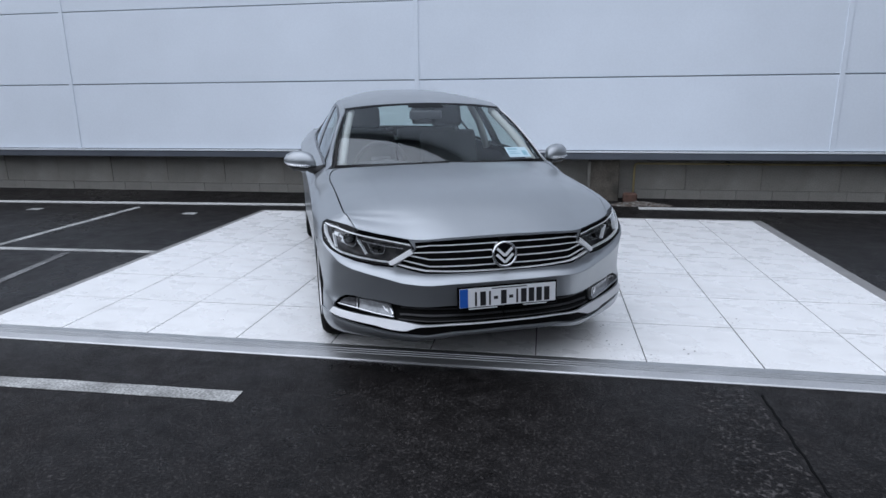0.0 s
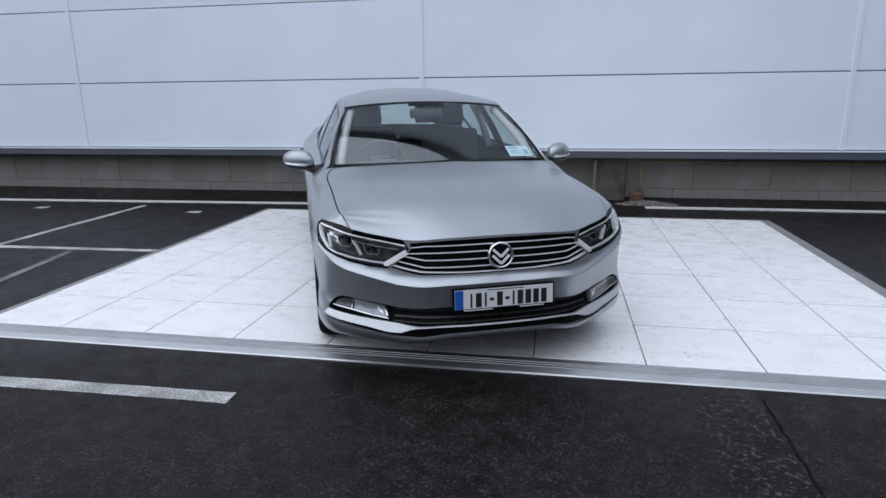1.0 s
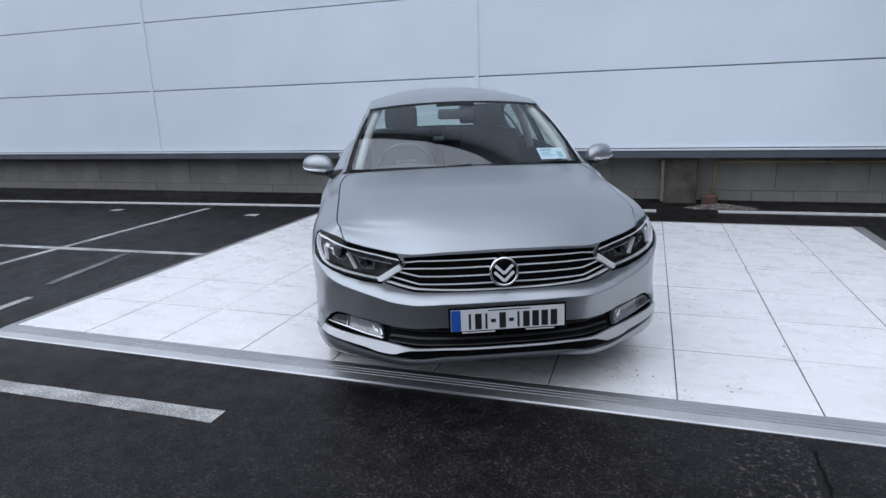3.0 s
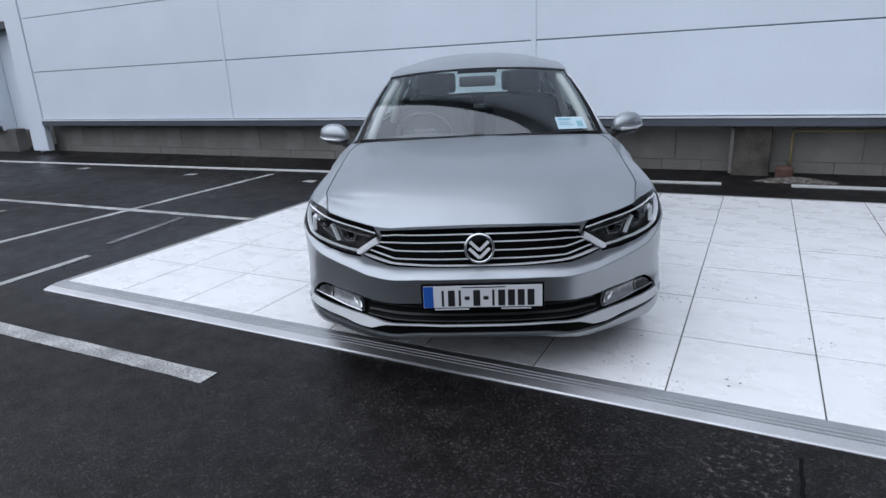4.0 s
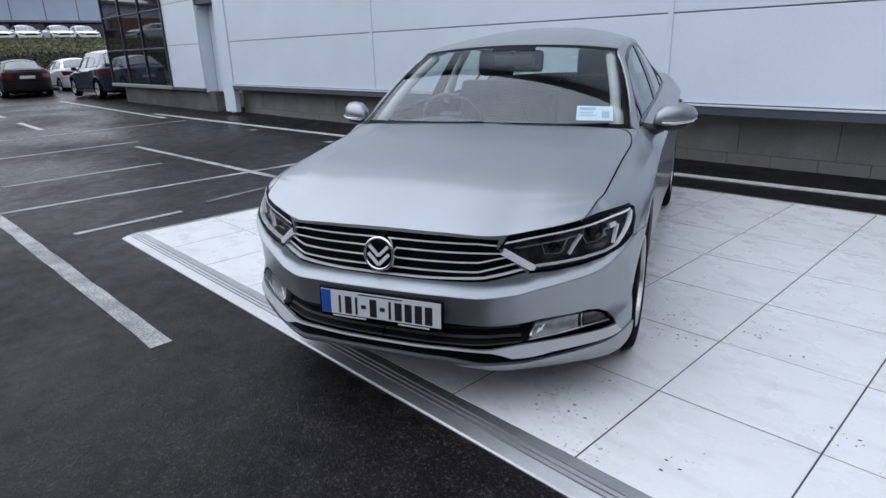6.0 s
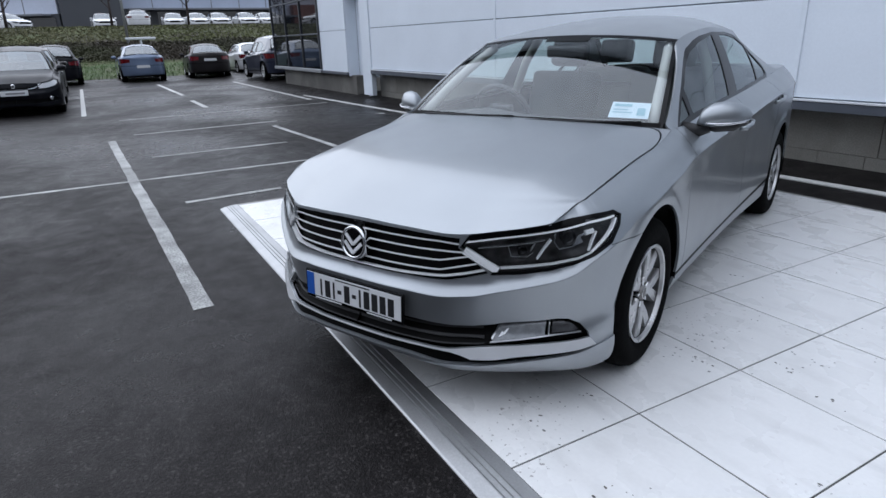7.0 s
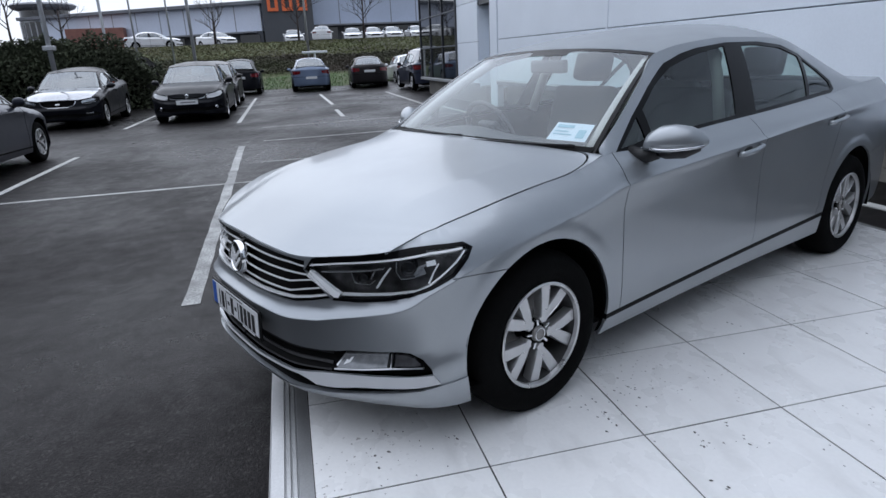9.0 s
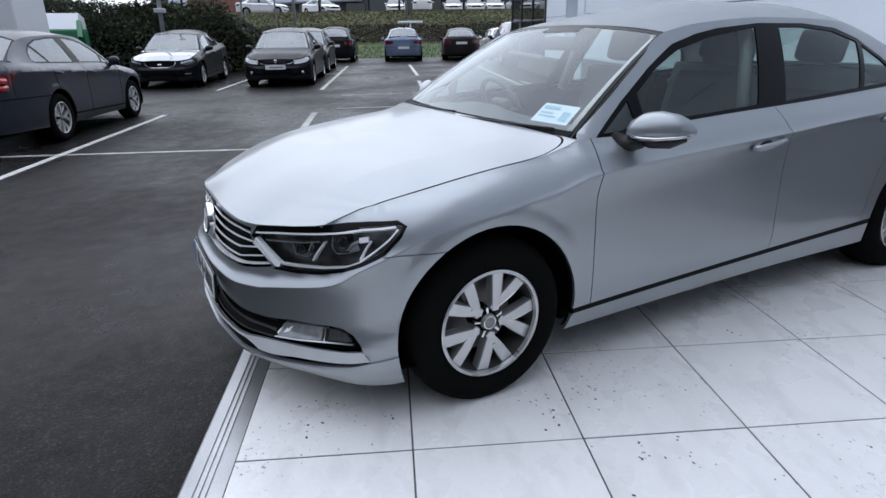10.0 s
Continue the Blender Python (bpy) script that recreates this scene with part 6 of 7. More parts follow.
# ---- other parked cars ----
def lowest(**more):
    base = {"step": 0.055, "hood_step": 0.09, "side_step": 0.06, "dlo": DLO, "glasses": PANES, "group": "parked cars", "intake": IN, "hub_z": 0.318}
    base.update(more)
    return base


M["grey_paint"] = paint_material("dark_grey_paint", (0.026, 0.029, 0.042), metal=0.3, rough=0.35, coat=0.3, spec=0.3)
M["black_paint"] = paint_material("black_paint", (0.0045, 0.005, 0.008), metal=0.0, rough=0.4, coat=0.22, spec=0.15)
M["brown_black"] = paint_material("dark_brown_paint", (0.016, 0.014, 0.015), metal=0.2, rough=0.35, coat=0.22, spec=0.2)
M["blue_paint"] = paint_material("blue_paint", (0.15, 0.20, 0.30), metal=0.4, rough=0.35)
M["navy_paint"] = paint_material("navy_paint", (0.018, 0.024, 0.05), metal=0.4, rough=0.35)
M["white_paint"] = paint_material("white_paint", (0.72, 0.73, 0.74), metal=0.0, rough=0.35)
FARW = wheel_meshes(spokes=5, twin=True, detail=28)
plain_hl = [(0.52, 0.655), (0.60, 0.60), (0.75, 0.595), (0.93, 0.640), (1.03, 0.70), (1.10, 0.748), (0.95, 0.748), (0.80, 0.736), (0.62, 0.705)]


def rear_plate(c, x, z):
    part("number_plate", box(x - 0.012, x, -0.26, 0.26, z - 0.055, z + 0.055, 0.003), M["plate_white"], c, "white plate")


def front_plate(c, x, z):
    pl = part("number_plate", box(x, x + 0.012, -0.26, 0.26, z - 0.055, z + 0.055, 0.003), M["plate_white"], c, "white plate")
    part("plate_bar", box(x + 0.0125, x + 0.0135, -0.16, 0.2, z - 0.016, z + 0.016), M["grey_ink"], pl)


# dark grey saloon seen from its rear flank
c, s_c = saloon(lowest(name="grey_saloon_car", label="dark grey saloon car with red tail lamps parked in a bay", paint=M["grey_paint"], wheels=FARW, headlight=plain_hl, grille=GR, step=0.04, hood_step=0.06, side_step=0.04, shape={"wb": 2.52}))
rear_plate(c, -3.90, 0.78)
for s_ in (1, -1):
    for seg_ in ([(-3.575, 0.845, 0.80), (-3.70, 0.785, 0.80), (-3.80, 0.66, 0.80)], [(-3.575, 0.845, 0.88), (-3.70, 0.785, 0.885), (-3.80, 0.66, 0.89)]):
        part("tail_lamp_bar", tube([(a, s_ * b, c_) for a, b, c_ in seg_], 0.042, 8), M["tail_red"], c, smooth=True)
    part("tail_reflector", tube([(-3.70, s_ * 0.79, 0.84), (-3.80, s_ * 0.66, 0.845), (-3.85, s_ * 0.54, 0.85)], 0.018, 8), M["lamp_white"], c, smooth=True)
c.matrix_basis = pose(-9.15, -1.40, GROUND, 0, 0, 180)

# black saloon with a wide bright grille frame; its wet bonnet is coloured pale for the sky's reflection
# pale metallic base: the reflected sky is painted into the black bonnet
M["sky_sheen"] = paint_material("sky_sheen_bonnet", (0.30, 0.31, 0.33), metal=0.9, rough=0.14)
vg = [(0.0, 0.548), (0.22, 0.550), (0.34, 0.580), (0.40, 0.64), (0.42, 0.690), (0.30, 0.705), (0.0, 0.715)]
c, s_c = saloon(lowest(name="black_saloon_car", label="black saloon car with a bright U shaped grille frame", paint=M["black_paint"], hood_paint=M["sky_sheen"], wheels=FARW, headlight=plain_hl, grille=vg, shape={"roof_up": 0.02},
                       strips=[("light_strip", [(0.56, 0.66), (0.70, 0.68), (0.90, 0.71)], 0.05, -0.006, M["lamp_grey"])]))
bar_on(s_c, [(0.0, 0.549), (0.22, 0.553), (0.345, 0.585), (0.405, 0.645), (0.42, 0.690)], 0.022, 0.006, 0.01, M["chrome"], "grille_frame", c, "bright U shaped frame")
bar_on(s_c, [(0.0, 0.628), (0.05, 0.628)], 0.03, 0.004, 0.01, M["chrome"], "front_badge", c)
bar_on(s_c, [(0.62, 0.372), (0.80, 0.376)], 0.018, 0.0, 0.01, M["lamp_grey"], "fog_lamp", c)
c.matrix_basis = pose(-15.80, -2.02, GROUND, 0, 0, 2)

# black family saloon with large clear lamps and a chrome smile
rg = [(0.0, 0.600), (0.30, 0.604), (0.44, 0.622), (0.46, 0.650), (0.30, 0.640), (0.0, 0.636)]
rh = [(0.47, 0.640), (0.58, 0.585), (0.75, 0.590), (0.92, 0.64), (1.03, 0.71), (1.13, 0.765), (0.98, 0.765), (0.80, 0.748), (0.62, 0.712)]
c, s_c = saloon(lowest(name="black_saloon_car", label="black saloon car with large clear headlamps and a chrome strip", paint=M["black_paint"], wheels=FARW, headlight=rh, grille=rg, shape={"roof_up": 0.035},
                       strips=[("light_strip", [(0.51, 0.646), (0.66, 0.650), (0.82, 0.676), (1.00, 0.728)], 0.105, 0.0005, M["lamp_white"])]))
bar_on(s_c, [(0.0, 0.590), (0.25, 0.594), (0.42, 0.614), (0.47, 0.640)], 0.014, 0.008, 0.01, M["chrome"], "chrome_strip", c, "chrome strip under the bonnet")
part("front_badge", lathe([(0.0005, 0.012), (0.03, 0.01), (0.045, 0.0), (0.045, -0.02)], 12), M["chrome"], c, at=pose(0.826, 0, 0.672, 0, 0, -90))
front_plate(c, 0.872, 0.52)
for s_ in (1, -1):
    part("fog_lamp", lathe([(0.0005, 0.012), (0.035, 0.010), (0.045, 0.0), (0.045, -0.02)], 14), M["lamp_grey"], c, at=pose(0.66, s_ * 0.68, 0.37, 0, 0, -90 + s_ * 45))
c.matrix_basis = pose(-15.55, 1.05, GROUND, 0, 0, 0)

hatch = {"roof_back": -0.30, "glass_back": -0.22, "tail": 0.34, "roof_up": 0.05, "deck_up": 0.02}
suv = {"roof_back": -0.36, "glass_back": -0.26, "tail": 0.34, "roof_up": 0.12, "deck_up": 0.04}
c, s_c = saloon(lowest(name="dark_hatchback_car", label="dark brown hatchback car parked behind a black saloon", paint=M["brown_black"], wheels=FARW, headlight=plain_hl, grille=GR, shape=hatch, step=0.07))
c.matrix_basis = pose(-20.6, 1.02, GROUND, 0, 0, 0)
c, s_c = saloon(lowest(name="dark_estate_car", label="black estate car with pale rear pillars by the grass", paint=M["black_paint"], wheels=FARW, headlight=plain_hl, grille=GR, shape=suv, step=0.07))
rear_plate(c, -3.57, 0.76)
c.matrix_basis = pose(-31.4, 1.55, GROUND, 0, 0, 180)
c, s_c = saloon(lowest(name="blue_hatchback_car", label="light blue hatchback car seen from behind by the grass", paint=M["blue_paint"], wheels=FARW, headlight=plain_hl, grille=GR, shape=hatch, step=0.06))
rear_plate(c, -3.565, 0.62)
c.matrix_basis = pose(-31.6, 4.78, GROUND, 0, 0, 180)
c, s_c = saloon(lowest(name="dark_saloon_car", label="dark grey saloon car seen from behind by the grass", paint=M["brown_black"], wheels=FARW, headlight=plain_hl, grille=GR, step=0.07))
rear_plate(c, -3.905, 0.80)
c.matrix_basis = pose(-31.8, 7.80, GROUND, 0, 0, 176)
c, s_c = saloon(lowest(name="navy_hatchback_car", label="dark navy small hatchback beside the glazed corner", paint=M["navy_paint"], wheels=FARW, headlight=plain_hl, grille=GR, shape=suv, step=0.06))
rear_plate(c, -3.565, 0.62)
c.matrix_basis = pose(-24.9, 9.25, ground_height(-24, 9.2), 0, 0, 180)
white_car, s_c = saloon(lowest(name="white_saloon_car", label="white saloon car parked far off", paint=M["white_paint"], wheels=FARW, headlight=plain_hl, grille=GR, step=0.09, hood_step=0.15, side_step=0.1, cabin=False))
white_car.matrix_basis = pose(-33.0, 10.0, GROUND, 0, 0, 180)

# ---- upper car park beyond the bank ----
UP = ground_height(-70, 0)
for x, y, a in ((-62.0, 5.0, 2), (-62.5, 10.75, -3), (-62.3, 12.9, 0), (-62.2, 14.9, 2), (-62.0, 17.4, 0), (-62.6, 19.6, 3), (-63.0, 25, 0)):
    copy_thing(white_car, pose(x, y, UP, 0, 0, a))
copy_thing(white_car, pose(-59.5, -5.8, UP, 0, 0, 88))
copy_thing(white_car, pose(-61.5, -1.3, UP, 0, 0, 40))
copy_thing(white_car, pose(-61.0, 7.6, UP + 0.0, 0, 0, 176))

# ---- retail buildings in the distance ----
M["blue_wall"] = material("blue_grey_cladding", (0.44, 0.50, 0.62), 0.5, vary=0.06, scale=0.2, grain=0.03, grain_scale=3)
M["light_wall"] = material("pale_blue_cladding", (0.60, 0.65, 0.76), 0.45, vary=0.06, scale=0.15, grain=0.03, grain_scale=3)
M["dark_wall"] = material("dark_grey_cladding", (0.07, 0.075, 0.085), 0.5, vary=0.08, scale=0.3)
M["orange"] = material("orange_sign", (0.75, 0.16, 0.05), 0.5, vary=0.05)
M["brick_red"] = material("red_brick_wall", (0.22, 0.10, 0.08), 0.8, vary=0.15, scale=1.0)
M["roof_grey"] = material("roof_edge", (0.16, 0.17, 0.19), 0.5, vary=0.1, scale=0.4)
M["pale_wall"] = material("pale_wall", (0.55, 0.57, 0.60), 0.6, vary=0.06, scale=0.3)


def hall(name, label, at, length, height, wall, base_h=3.2, bays=9):
    b = thing(name, None, None, label, "building", kind="structure", at=at)
    part("wall", box(0, 18, 0, length, base_h, height), wall, b)
    part("plinth_wall", box(0.1, 18, 0.0, length, -1, base_h - 0.004), M["dark_wall"], b)
    part("roof", box(-0.9, 18.6, -0.6, length + 0.6, height + 0.004, height + 0.55, 0.05), M["roof_grey"], b)
    for i in range(bays):
        y0 = length * (i + 0.12) / bays
        part("shopfront", box(-0.02, 0.09, y0, y0 + length / bays * 0.76, 0.2, base_h - 0.5), M["dark_glass"], b)
        part("wall_joint", box(-0.03, -0.004, length * i / bays - 0.06, length * i / bays + 0.06, base_h, height), M["roof_grey"], b)
    part("canopy", box(-2.4, -0.05, length * 0.02, length * 0.98, base_h - 0.35, base_h - 0.05, 0.04), M["roof_grey"], b)
    return b


# facades look towards +x; the long one recedes to the south
hall("retail_hall", "long blue grey retail hall with a dark base", pose(-107.5, 1.1, UP, 0, 0, 151.3), 48, 7.5, M["light_wall"], 3.4, 10)
store = hall("retail_store", "blue grey retail store with shopfronts", pose(-110, 9.6 + 40, UP, 0, 0, 180), 40, 11.0, M["blue_wall"], 4.2, 9)
tower = thing("store_entrance_block", box(-118, -107, 1.4, 9.4, UP - 1, UP + 15), M["dark_wall"], "dark grey store entrance block with an orange sign", "building", kind="structure")
for y0, w in ((2.3, 1.7), (4.6, 1.7), (6.9, 1.7)):
    ring_ = box(-106.98, -106.7, y0, y0 + w, UP + 6.3, UP + 6.8)
    joined(ring_, box(-106.98, -106.7, y0, y0 + w, UP + 8.2, UP + 8.7))
    joined(ring_, box(-106.98, -106.7, y0, y0 + 0.5, UP + 6.8, UP + 8.2))
    joined(ring_, box(-106.98, -106.7, y0 + w - 0.5, y0 + w, UP + 6.8, UP + 8.2))
    part("sign_block", ring_, M["orange"], tower, "orange sign block")
drum = thing("drum_tower", None, None, "round glazed corner tower with a flat disc roof", "building", kind="structure", at=pose(-133, -38, UP))
rot = pose(0, 0, 0, 90, 0, 0)
part("drum_wall", lathe([(4.2, -1), (4.2, 7.9)], 36), M["pale_wall"], drum, smooth=True, at=rot)
part("disc_roof", lathe([(0.01, 10.4), (5.1, 10.4), (5.5, 10.1), (5.1, 9.6), (4.0, 9.2)], 36), M["roof_grey"], drum, at=rot)
part("drum_glazing", lathe([(4.0, 7.9), (4.0, 9.25)], 36), M["dark_glass"], drum, at=rot)
for k in range(9):
    a = math.radians(-60 + 15 * k)
    part("window", box(4.18, 4.26, -0.42, 0.42, 1.0, 7.2), M["dark_glass"], drum, at=pose(0, 0, 0, 0, 0, math.degrees(a)))
thing("brick_building", box(-128, -118, -31, -22, UP - 1, UP + 5.2), M["brick_red"], "low red brick building far off", "building", kind="structure")

# ---- masts, lamps and posts ----


def mast(x, y, h, r, name="flagpole", label="tall white flagpole", mat=None, lean=0.0):
    z0 = ground_height(x, y)
    m_ = thing(name, tube([(0, 0, -0.1), (0, 0, h * 0.5), (0, 0, h)], [r, r * 0.8, r * 0.55], 10), mat or M["white_metal"], label, name.replace("_", " "), smooth=True, at=pose(x, y, z0, 0, lean, 0))
    part("base_plate", box(-r * 2, r * 2, -r * 2, r * 2, -0.02, 0.04, 0.005), M["mast"], m_)
    return m_


for az, d, h, r, nm, lb, mt in ((-162.7, 24, 9, 0.085, "street_lamp", "grey street lamp post behind a hedge", "mast"), (-166.6, 27, 10, 0.06, "flagpole", "tall white flagpole behind a hedge", "white_metal"),
                                (-168.7, 34, 11, 0.05, "flagpole", "slim flagpole on the grass", "mast"), (-171.4, 36, 11, 0.05, "flagpole", "slim flagpole on the grass", "mast"),
                                (-173.0, 34, 11, 0.09, "street_lamp", "grey street lamp post on the grass", "mast"), (177.6, 48, 10, 0.09, "street_lamp", "tall street lamp post on the bank", "mast"), (-174.9, 60, 9, 0.07, "street_lamp", "tall street lamp post beyond the bank", "mast")):
    a = math.radians(az)
    mo = mast(2.3 + d * math.cos(a), 3.5 + d * math.sin(a), h, r, nm, lb, M[mt])
    if nm == "street_lamp":
        part("lamp_head", rounded(-0.1, -0.35, h - 0.05, 0.1, 0.35, h + 0.07, 0.03), M["mast"], mo)
        if az == -162.7:
            part("junction_box", rounded(-0.16, -0.16, 2.05, 0.16, 0.16, 2.2, 0.03), M["mast"], mo)
tb = thing("tee_post", tube([(-34.2, 5.35, 0.0), (-34.2, 5.35, 1.78)], 0.05, 8), M["white_metal"], "pale T shaped post on the grass", "post")
part("cross_bar", rounded(-34.28, 4.65, 1.74, -34.1, 6.05, 1.86, 0.04), M["white_metal"], tb)

# ---- hedge and planting ----
M["leaf"] = material("hedge_leaf", (0.048, 0.057, 0.032), 0.9, random_tint=0.16, island=True, vary=0.25, scale=0.8)
M["shrub"] = material("bank_shrub", (0.043, 0.034, 0.024), 0.9, random_tint=0.05, island=True, vary=0.35, scale=0.12, second=(0.040, 0.046, 0.020))
M["bank_grass"] = material("bank_grass", (0.105, 0.115, 0.046), 0.9, random_tint=0.05, island=True, vary=0.3, scale=0.10, second=(0.090, 0.084, 0.042))
M["twig"] = material("bare_twig", (0.035, 0.026, 0.024), 0.8, vary=0.2, scale=3)
M["blade"] = material("grass_blade", (0.055, 0.098, 0.026), 0.8, random_tint=0.2, island=True)


def leaf_mass(places, size, seed):
    """Many small leaf pieces; places: a function that gives a random place and a way out."""
    rnd = random.Random(seed)
    v, f = [], []
    for p, n, k in places(rnd):
        a = Vector((rnd.uniform(-1, 1), rnd.uniform(-1, 1), rnd.uniform(-1, 1))).normalized()
        t1 = (a + n * 0.4).cross(n if abs(a.dot(n)) < 0.9 else Vector((0.3, 1, 0.2))).normalized()
        t2 = t1.cross(a).normalized()
        s1, s2 = size * k * rnd.uniform(0.6, 1.4), size * k * rnd.uniform(0.4, 0.9)
        i = len(v)
        v += [p - t1 * s1, p + t2 * s2, p + t1 * s1, p - t2 * s2]
        f.append((i, i + 1, i + 2, i + 3))
    me = bpy.data.meshes.new("leaves")
    me.from_pydata([tuple(q) for q in v], [], f)
    return me


def hedge_places(x0, x1, y0, y1, h, count, rough):
    def run(rnd):
        for _ in range(count):
            x, y = rnd.uniform(x0, x1), rnd.uniform(y0, y1)
            top = h * (0.82 + rough * noise.noise(Vector((x * 0.45, y * 0.45, seed_z))) + 0.10 * noise.noise(Vector((x * 1.7, y * 1.7, 4.0))))
            edge = min(x - x0, x1 - x, y - y0, y1 - y)
            top *= min(1, 0.55 + edge * 0.5)
            z = top * (1 - rnd.random() ** 2.2) if rnd.random() < 0.6 else top * rnd.uniform(0.9, 1.04)
            if rnd.random() < 0.65:
                x = x1 - abs(rnd.gauss(0, 0.18)) + 0.25 * noise.noise(Vector((0, y * 0.9, z * 0.9)))
            yield Vector((x, y, ground_height(x, y) + z)), Vector((0.6, 0, 0.6)), 1.0
    seed_z = 1.3
    return run


def stuff(name, me, mat, label, cat):
    me.materials.append(mat)
    return tagged(new(name, me), label, cat, kind="stuff")


stuff("hedge", leaf_mass(hedge_places(-25.5, -21.6, -13.5, -0.9, 2.75, 36000, 0.30), 0.062, 5), M["leaf"], "dense dark evergreen hedge beside the bays", "hedge")
# near-black filler box; its colour stands in for the shade between leaves
thing("hedge_core", box(-25.2, -22.1, -13.2, -1.3, -0.05, 1.75, 0.3), M["cavity"], "black box added as the shade inside a dense hedge", "hedge", kind="structure")


def bank_places(upper):
    """Low growth on the bank: rough grass along its crown, brown shrubs below it."""
    def run(rnd):
        made = 0
        while made < (34000 if upper else 48000):
            x = -40.5 - 13.4 * rnd.random() ** 1.1
            y = rnd.uniform(-34, 40)
            parting = -46.4 + 1.6 * noise.noise(Vector((0.0, y * 0.06, 5.0))) + 0.8 * noise.noise(Vector((x * 0.4, y * 0.3, 7.0)))
            if (x < parting) != upper:
                continue
            made += 1
            hgt = (0.12 if upper else 0.34) * max(0.05, 0.5 + 0.9 * noise.noise(Vector((x * 0.35, y * 0.09, 2.0))))
            yield Vector((x, y, ground_height(x, y) + hgt * rnd.random())), Vector((0.5, 0, 0.8)), 1.0
    return run


stuff("bank_shrubs", leaf_mass(bank_places(False), 0.08, 8), M["shrub"], "low brown shrubs on the lower bank", "shrubs")
stuff("bank_grass", leaf_mass(bank_places(True), 0.08, 11), M["bank_grass"], "rough olive grass on the upper bank", "grass")


def grass_mesh(seed):
    rnd = random.Random(seed)
    v, f = [], []
    for _ in range(14000):
        x, y = rnd.uniform(-40.5, -31.7), rnd.uniform(-12, 22)
        z = ground_height(x, y)
        h, w = rnd.uniform(0.06, 0.16), rnd.uniform(0.01, 0.025)
        a = rnd.uniform(0, 6.28)
        dx, dy = math.cos(a) * w, math.sin(a) * w
        i = len(v)
        v += [(x - dx, y - dy, z - 0.01), (x + dx, y + dy, z - 0.01), (x + rnd.uniform(-0.05, 0.05), y + rnd.uniform(-0.05, 0.05), z + h)]
        f.append((i, i + 1, i + 2))
    me = bpy.data.meshes.new("grass")
    me.from_pydata(v, [], f)
    return me


stuff("grass", grass_mesh(4), M["blade"], "green verge grass behind parked cars", "grass")


def bare_tree(x, y, h, seed):
    rnd = random.Random(seed)
    z0 = ground_height(x, y)
    t_ = thing("bare_tree", None, None, "leafless dark tree with fine twigs", "tree", at=pose(x, y, z0), group="bare trees")
    part("trunk", tube([(0, 0, -0.1), (0.05, 0.02, h * 0.25), (0.02, 0.08, h * 0.55)], [0.11, 0.08, 0.05], 8), M["twig"], t_, smooth=True)
    tw = bmesh.new()

    def grow(p, d, l, r, n):
        q = p + d * l
        tube([p, p + d * l * 0.5 + Vector((rnd.uniform(-0.04, 0.04), rnd.uniform(-0.04, 0.04), 0)), q], [r, r * 0.75, r * 0.5], 4, tw, caps=False)
        if n:
            for _ in range(3):
                e = (d + Vector((rnd.uniform(-0.8, 0.8), rnd.uniform(-0.8, 0.8), rnd.uniform(-0.2, 0.6)))).normalized()
                grow(q if rnd.random() < 0.6 else p + d * l * 0.6, e, l * rnd.uniform(0.6, 0.85), r * 0.55, n - 1)
    for k in range(6):
        a = k * 1.05 + rnd.uniform(-0.3, 0.3)
        grow(Vector((0.03, 0.04, h * rnd.uniform(0.22, 0.5))), Vector((math.cos(a) * 0.7, math.sin(a) * 0.7, 0.75)).normalized(), h * 0.2, 0.045, 3)
    part("crown", tw, M["twig"], t_)


for x, y, h, sd in ((-56, -13.5, 6.0, 1), (-54, -16.5, 6.5, 2), (-55, 5.2, 5.5, 3), (-54.5, 10.8, 6.0, 4), (-56, -1.8, 4.5, 5)):
    bare_tree(x, y, h, sd)

# ---- plant beside the neighbouring bays ----
M["green_sheet"] = material("green_machine_paint", (0.02, 0.16, 0.07), 0.5, vary=0.15, scale=2)
gm = thing("green_trailer", None, None, "green loading trailer with a pale folded cover", "trailer", at=pose(-19.0, -6.6, GROUND, 0, 0, 20))
part("bed", rounded(-1.6, -1.0, 0.55, 1.6, 1.0, 1.55, 0.05), M["green_sheet"], gm)
part("cover", prism([(-1.5, 1.56), (1.5, 1.56), (0.9, 2.02), (-1.2, 1.92)], -0.98, 0.98), M["pale_wall"], gm, "pale folded cover")
part("drawbar", tube([(1.6, 0, 0.6), (2.6, 0, 0.55)], 0.06, 8), M["green_sheet"], gm)
part("lifting_arm", tube([(1.2, 1.04, 0.7), (2.0, 1.04, 1.75), (2.5, 1.04, 1.3)], 0.07, 8), M["green_sheet"], gm)
for x in (-0.7, 0.7):
    for s_ in (1, -1):
        wh = put("wheel", FARW["rim"], gm, at=pose(x, s_ * 0.9, 0.33, 0, 0, 0 if s_ > 0 else 180))
        put("tyre", FARW["tyre"], wh)
        add_spokes(wh, FARW)
col = thing("white_column", box(-16.6, -15.0, -7.2, -5.35, GROUND - 0.1, 5.0, 0.03), M["pale_wall"], "pale wide column at the edge of the car park", "column", kind="structure")


# ---- added behind the camera, across the car park ----
opposite = thing("wall_south", box(-60, 60, -31, -27, -0.2, 7.5), M["dark_wall"], "plain grey building across the car park", "building", kind="structure")
part("coping", box(-60.2, 60.2, -31.2, -26.8, 7.504, 7.7), M["roof_grey"], opposite)
# out of view, added to cut the eastern sky and darken the car's flank
east = thing("wall_east", box(12, 15, -26.5, 8.3, -0.2, 9.0), M["dark_wall"], "unseen dark grey wall added to block the eastern sky", "building", kind="structure")
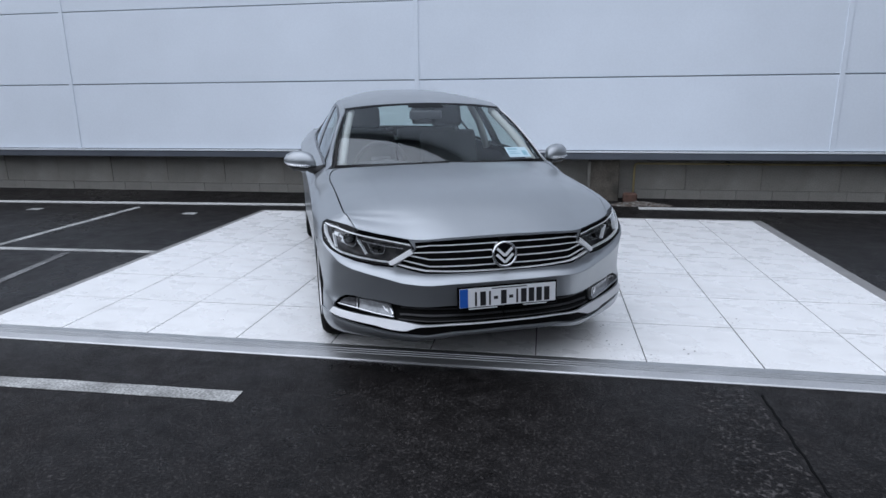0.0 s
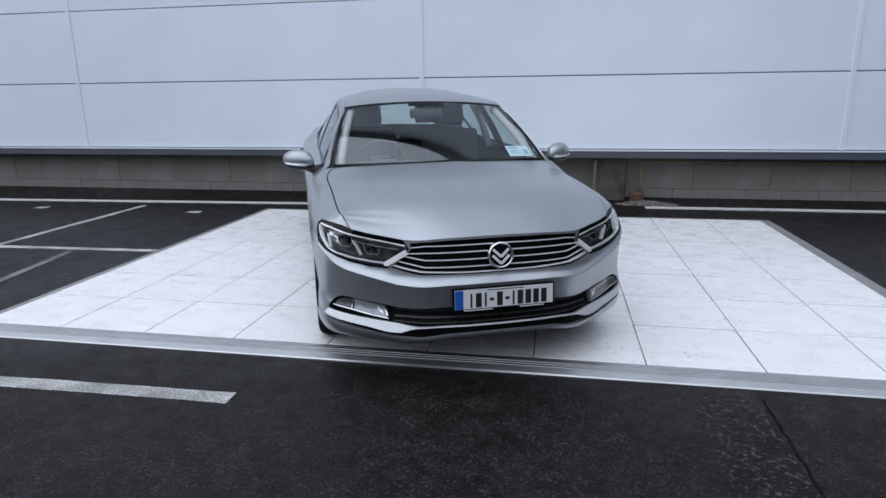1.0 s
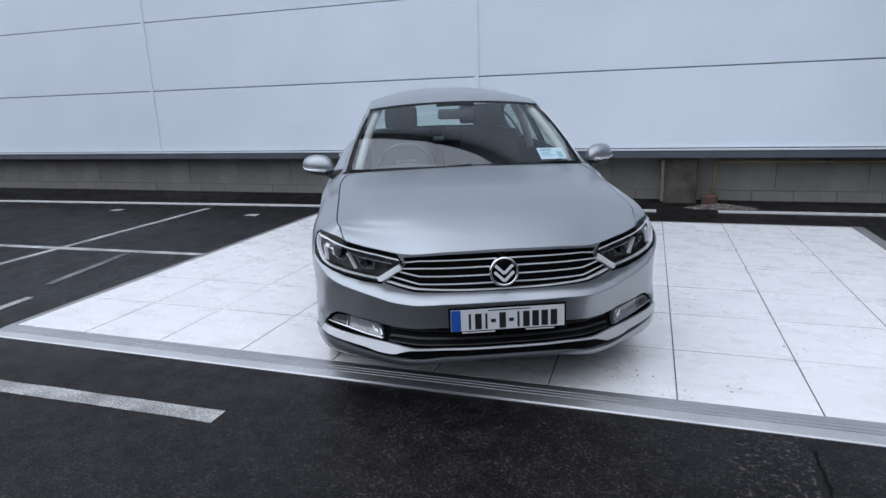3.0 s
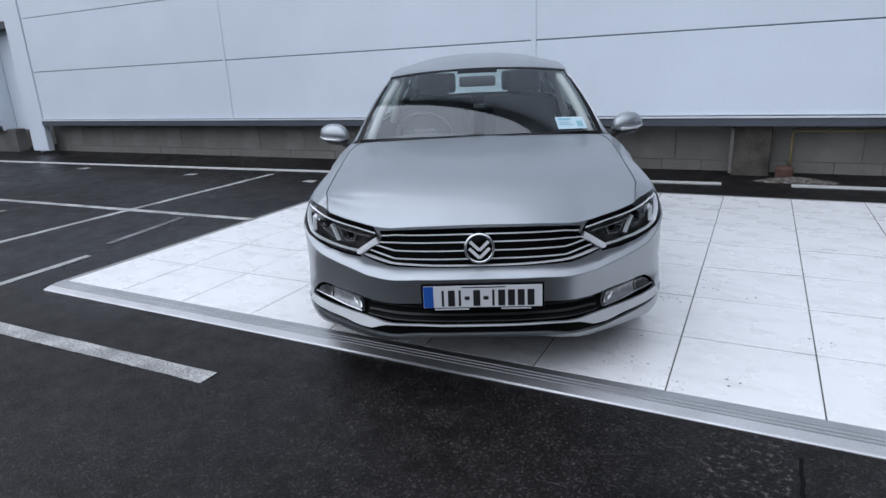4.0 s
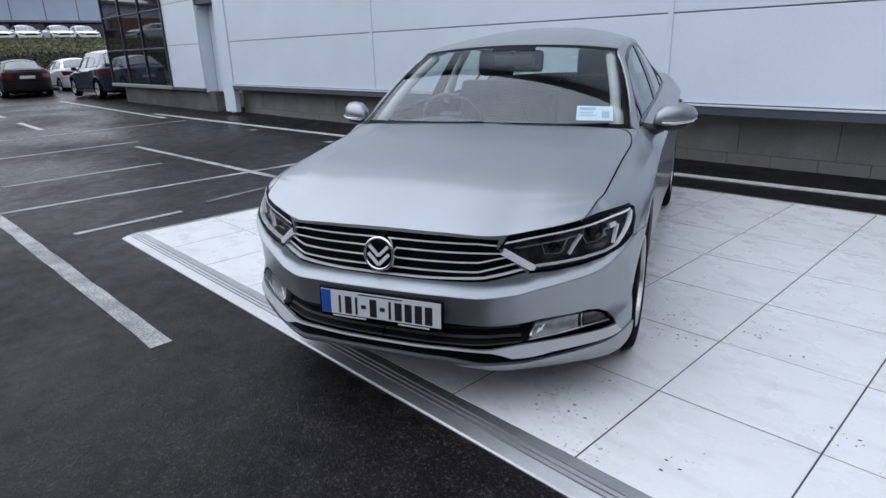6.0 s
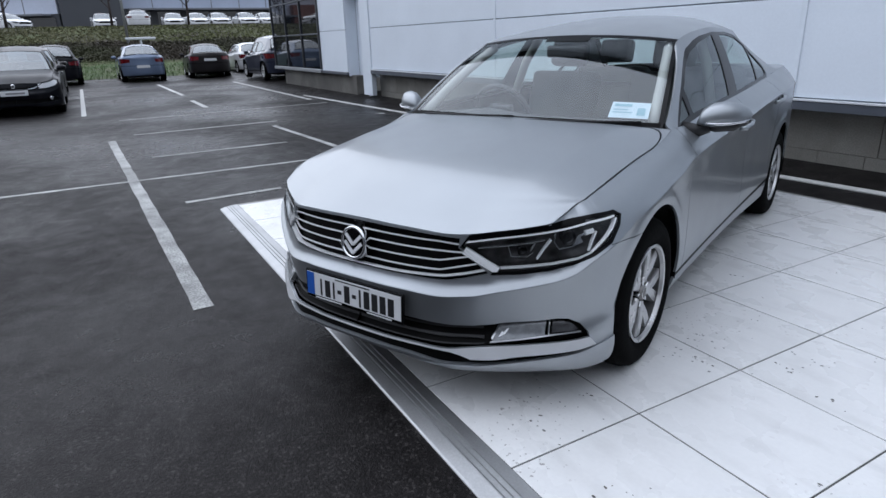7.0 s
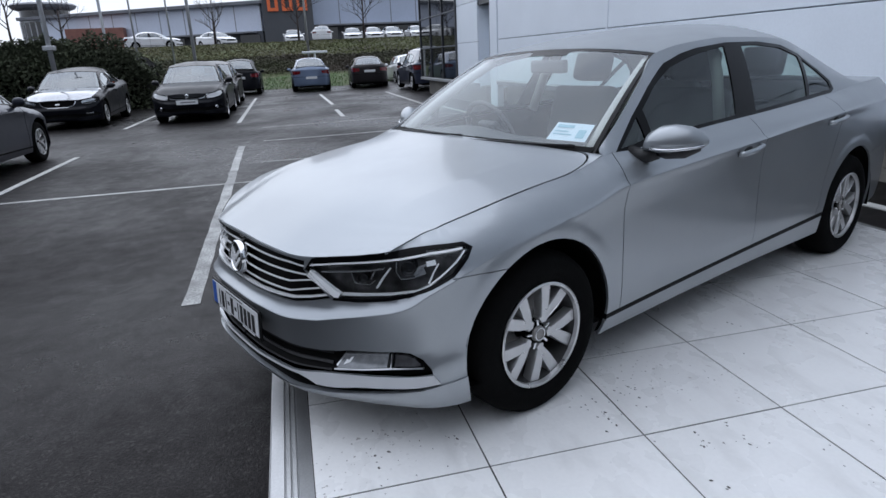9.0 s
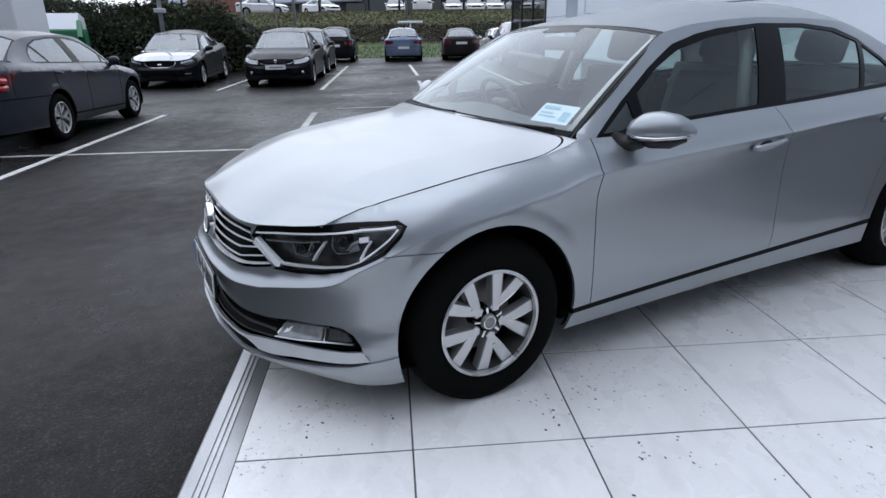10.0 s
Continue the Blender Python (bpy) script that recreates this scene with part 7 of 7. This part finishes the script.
stuff("far_hedge", leaf_mass(hedge_places(-30, -22, -26, -14, 2.6, 3000, 0.3), 0.2, 9), M["leaf"], "dark evergreen hedge at the edge of the car park", "hedge")

# ---- grit and leaf crumbs trodden onto the tiles ----
def grit_mesh(seed):
    rnd = random.Random(seed)
    places = []
    for cx, cy, rx, ry, count in ((0.40, 4.52, 0.11, 0.09, 17), (0.36, 4.72, 0.09, 0.10, 15), (0.71, 4.78, 0.06, 0.05, 8), (0.75, 4.95, 0.07, 0.06, 9), (0.89, 5.17, 0.04, 0.04, 3), (0.45, 3.76, 0.15, 0.14, 24),
                                  (0.97, 4.71, 0.06, 0.05, 4), (1.24, 4.17, 0.10, 0.06, 10), (0.90, 3.62, 0.13, 0.10, 7), (0.36, 5.11, 0.02, 0.02, 2), (0.76, 5.52, 0.08, 0.09, 4), (-0.08, 5.59, 0.05, 0.05, 3)):
        places += [(rnd.gauss(cx, rx * 0.6), rnd.gauss(cy, ry * 0.6), 1.0) for _ in range(count)]
    places += [(rnd.uniform(TX0 + 0.1, TX1 - 0.1), rnd.uniform(TY0 + 0.1, TY1 - 0.1), 0.8) for _ in range(120)]
    v, f = [], []
    for x, y, k in places:
        size = k * rnd.choice((0.0018, 0.0022, 0.0027, 0.0034, 0.0048))
        turn = rnd.gauss(0.35, 0.5)
        i = len(v)
        for q in range(6):
            a = q * math.pi / 3
            px, py = size * 1.7 * math.cos(a) * rnd.uniform(0.7, 1.2), size * math.sin(a) * rnd.uniform(0.7, 1.2)
            v.append((x + px * math.cos(turn) - py * math.sin(turn), y + px * math.sin(turn) + py * math.cos(turn), 0.0005))
        v.append((x, y, 0.0005 + size * 0.5))
        f += [(i + q, i + (q + 1) % 6, i + 6) for q in range(6)]
    me = bpy.data.meshes.new("grit")
    me.from_pydata(v, [], f)
    return me


M["grit"] = material("dark_grit", (0.11, 0.10, 0.092), 0.9, random_tint=0.6, island=True)
stuff("grit", grit_mesh(12), M["grit"], "dark grit and leaf crumbs on white tiles", "grit")

# ---- the tiles and blocks, piece by piece ----
tile_me = mesh_of("tile", box(0.0032, 0.5968, 0.0032, 0.5968, -0.022, 0.0, 0.0008), M["tile"])
for i in range(10):
    for j in range(7):
        ob = new("tile", tile_me)
        ob.parent = platform
        ob.matrix_basis = pose(TX0 + 0.6 * i, TY0 + 0.6 * j, random.uniform(-0.0006, 0.0006))
slab_me = mesh_of("slab", box(0.0015, 0.9485, 0.0, 0.11, 0.0, 0.423, 0.003), M["block"])
for i in range(33):
    ob = new("slab", slab_me)
    ob.parent = building
    ob.matrix_basis = pose(-12.35 + 0.95 * i, PLINTH + random.uniform(-0.004, 0.004), 0.19)
block_me = mesh_of("block", box(0.002, 0.448, 0.0, 0.125, 0.0, 0.217, 0.003), M["block"])
for i in range(69):
    ob = new("block", block_me)
    ob.parent = building
    ob.matrix_basis = pose(-12.30 + 0.45 * i, PLINTH - 0.012 + random.uniform(-0.005, 0.005), -0.03, 0, 0, random.uniform(-0.3, 0.3))
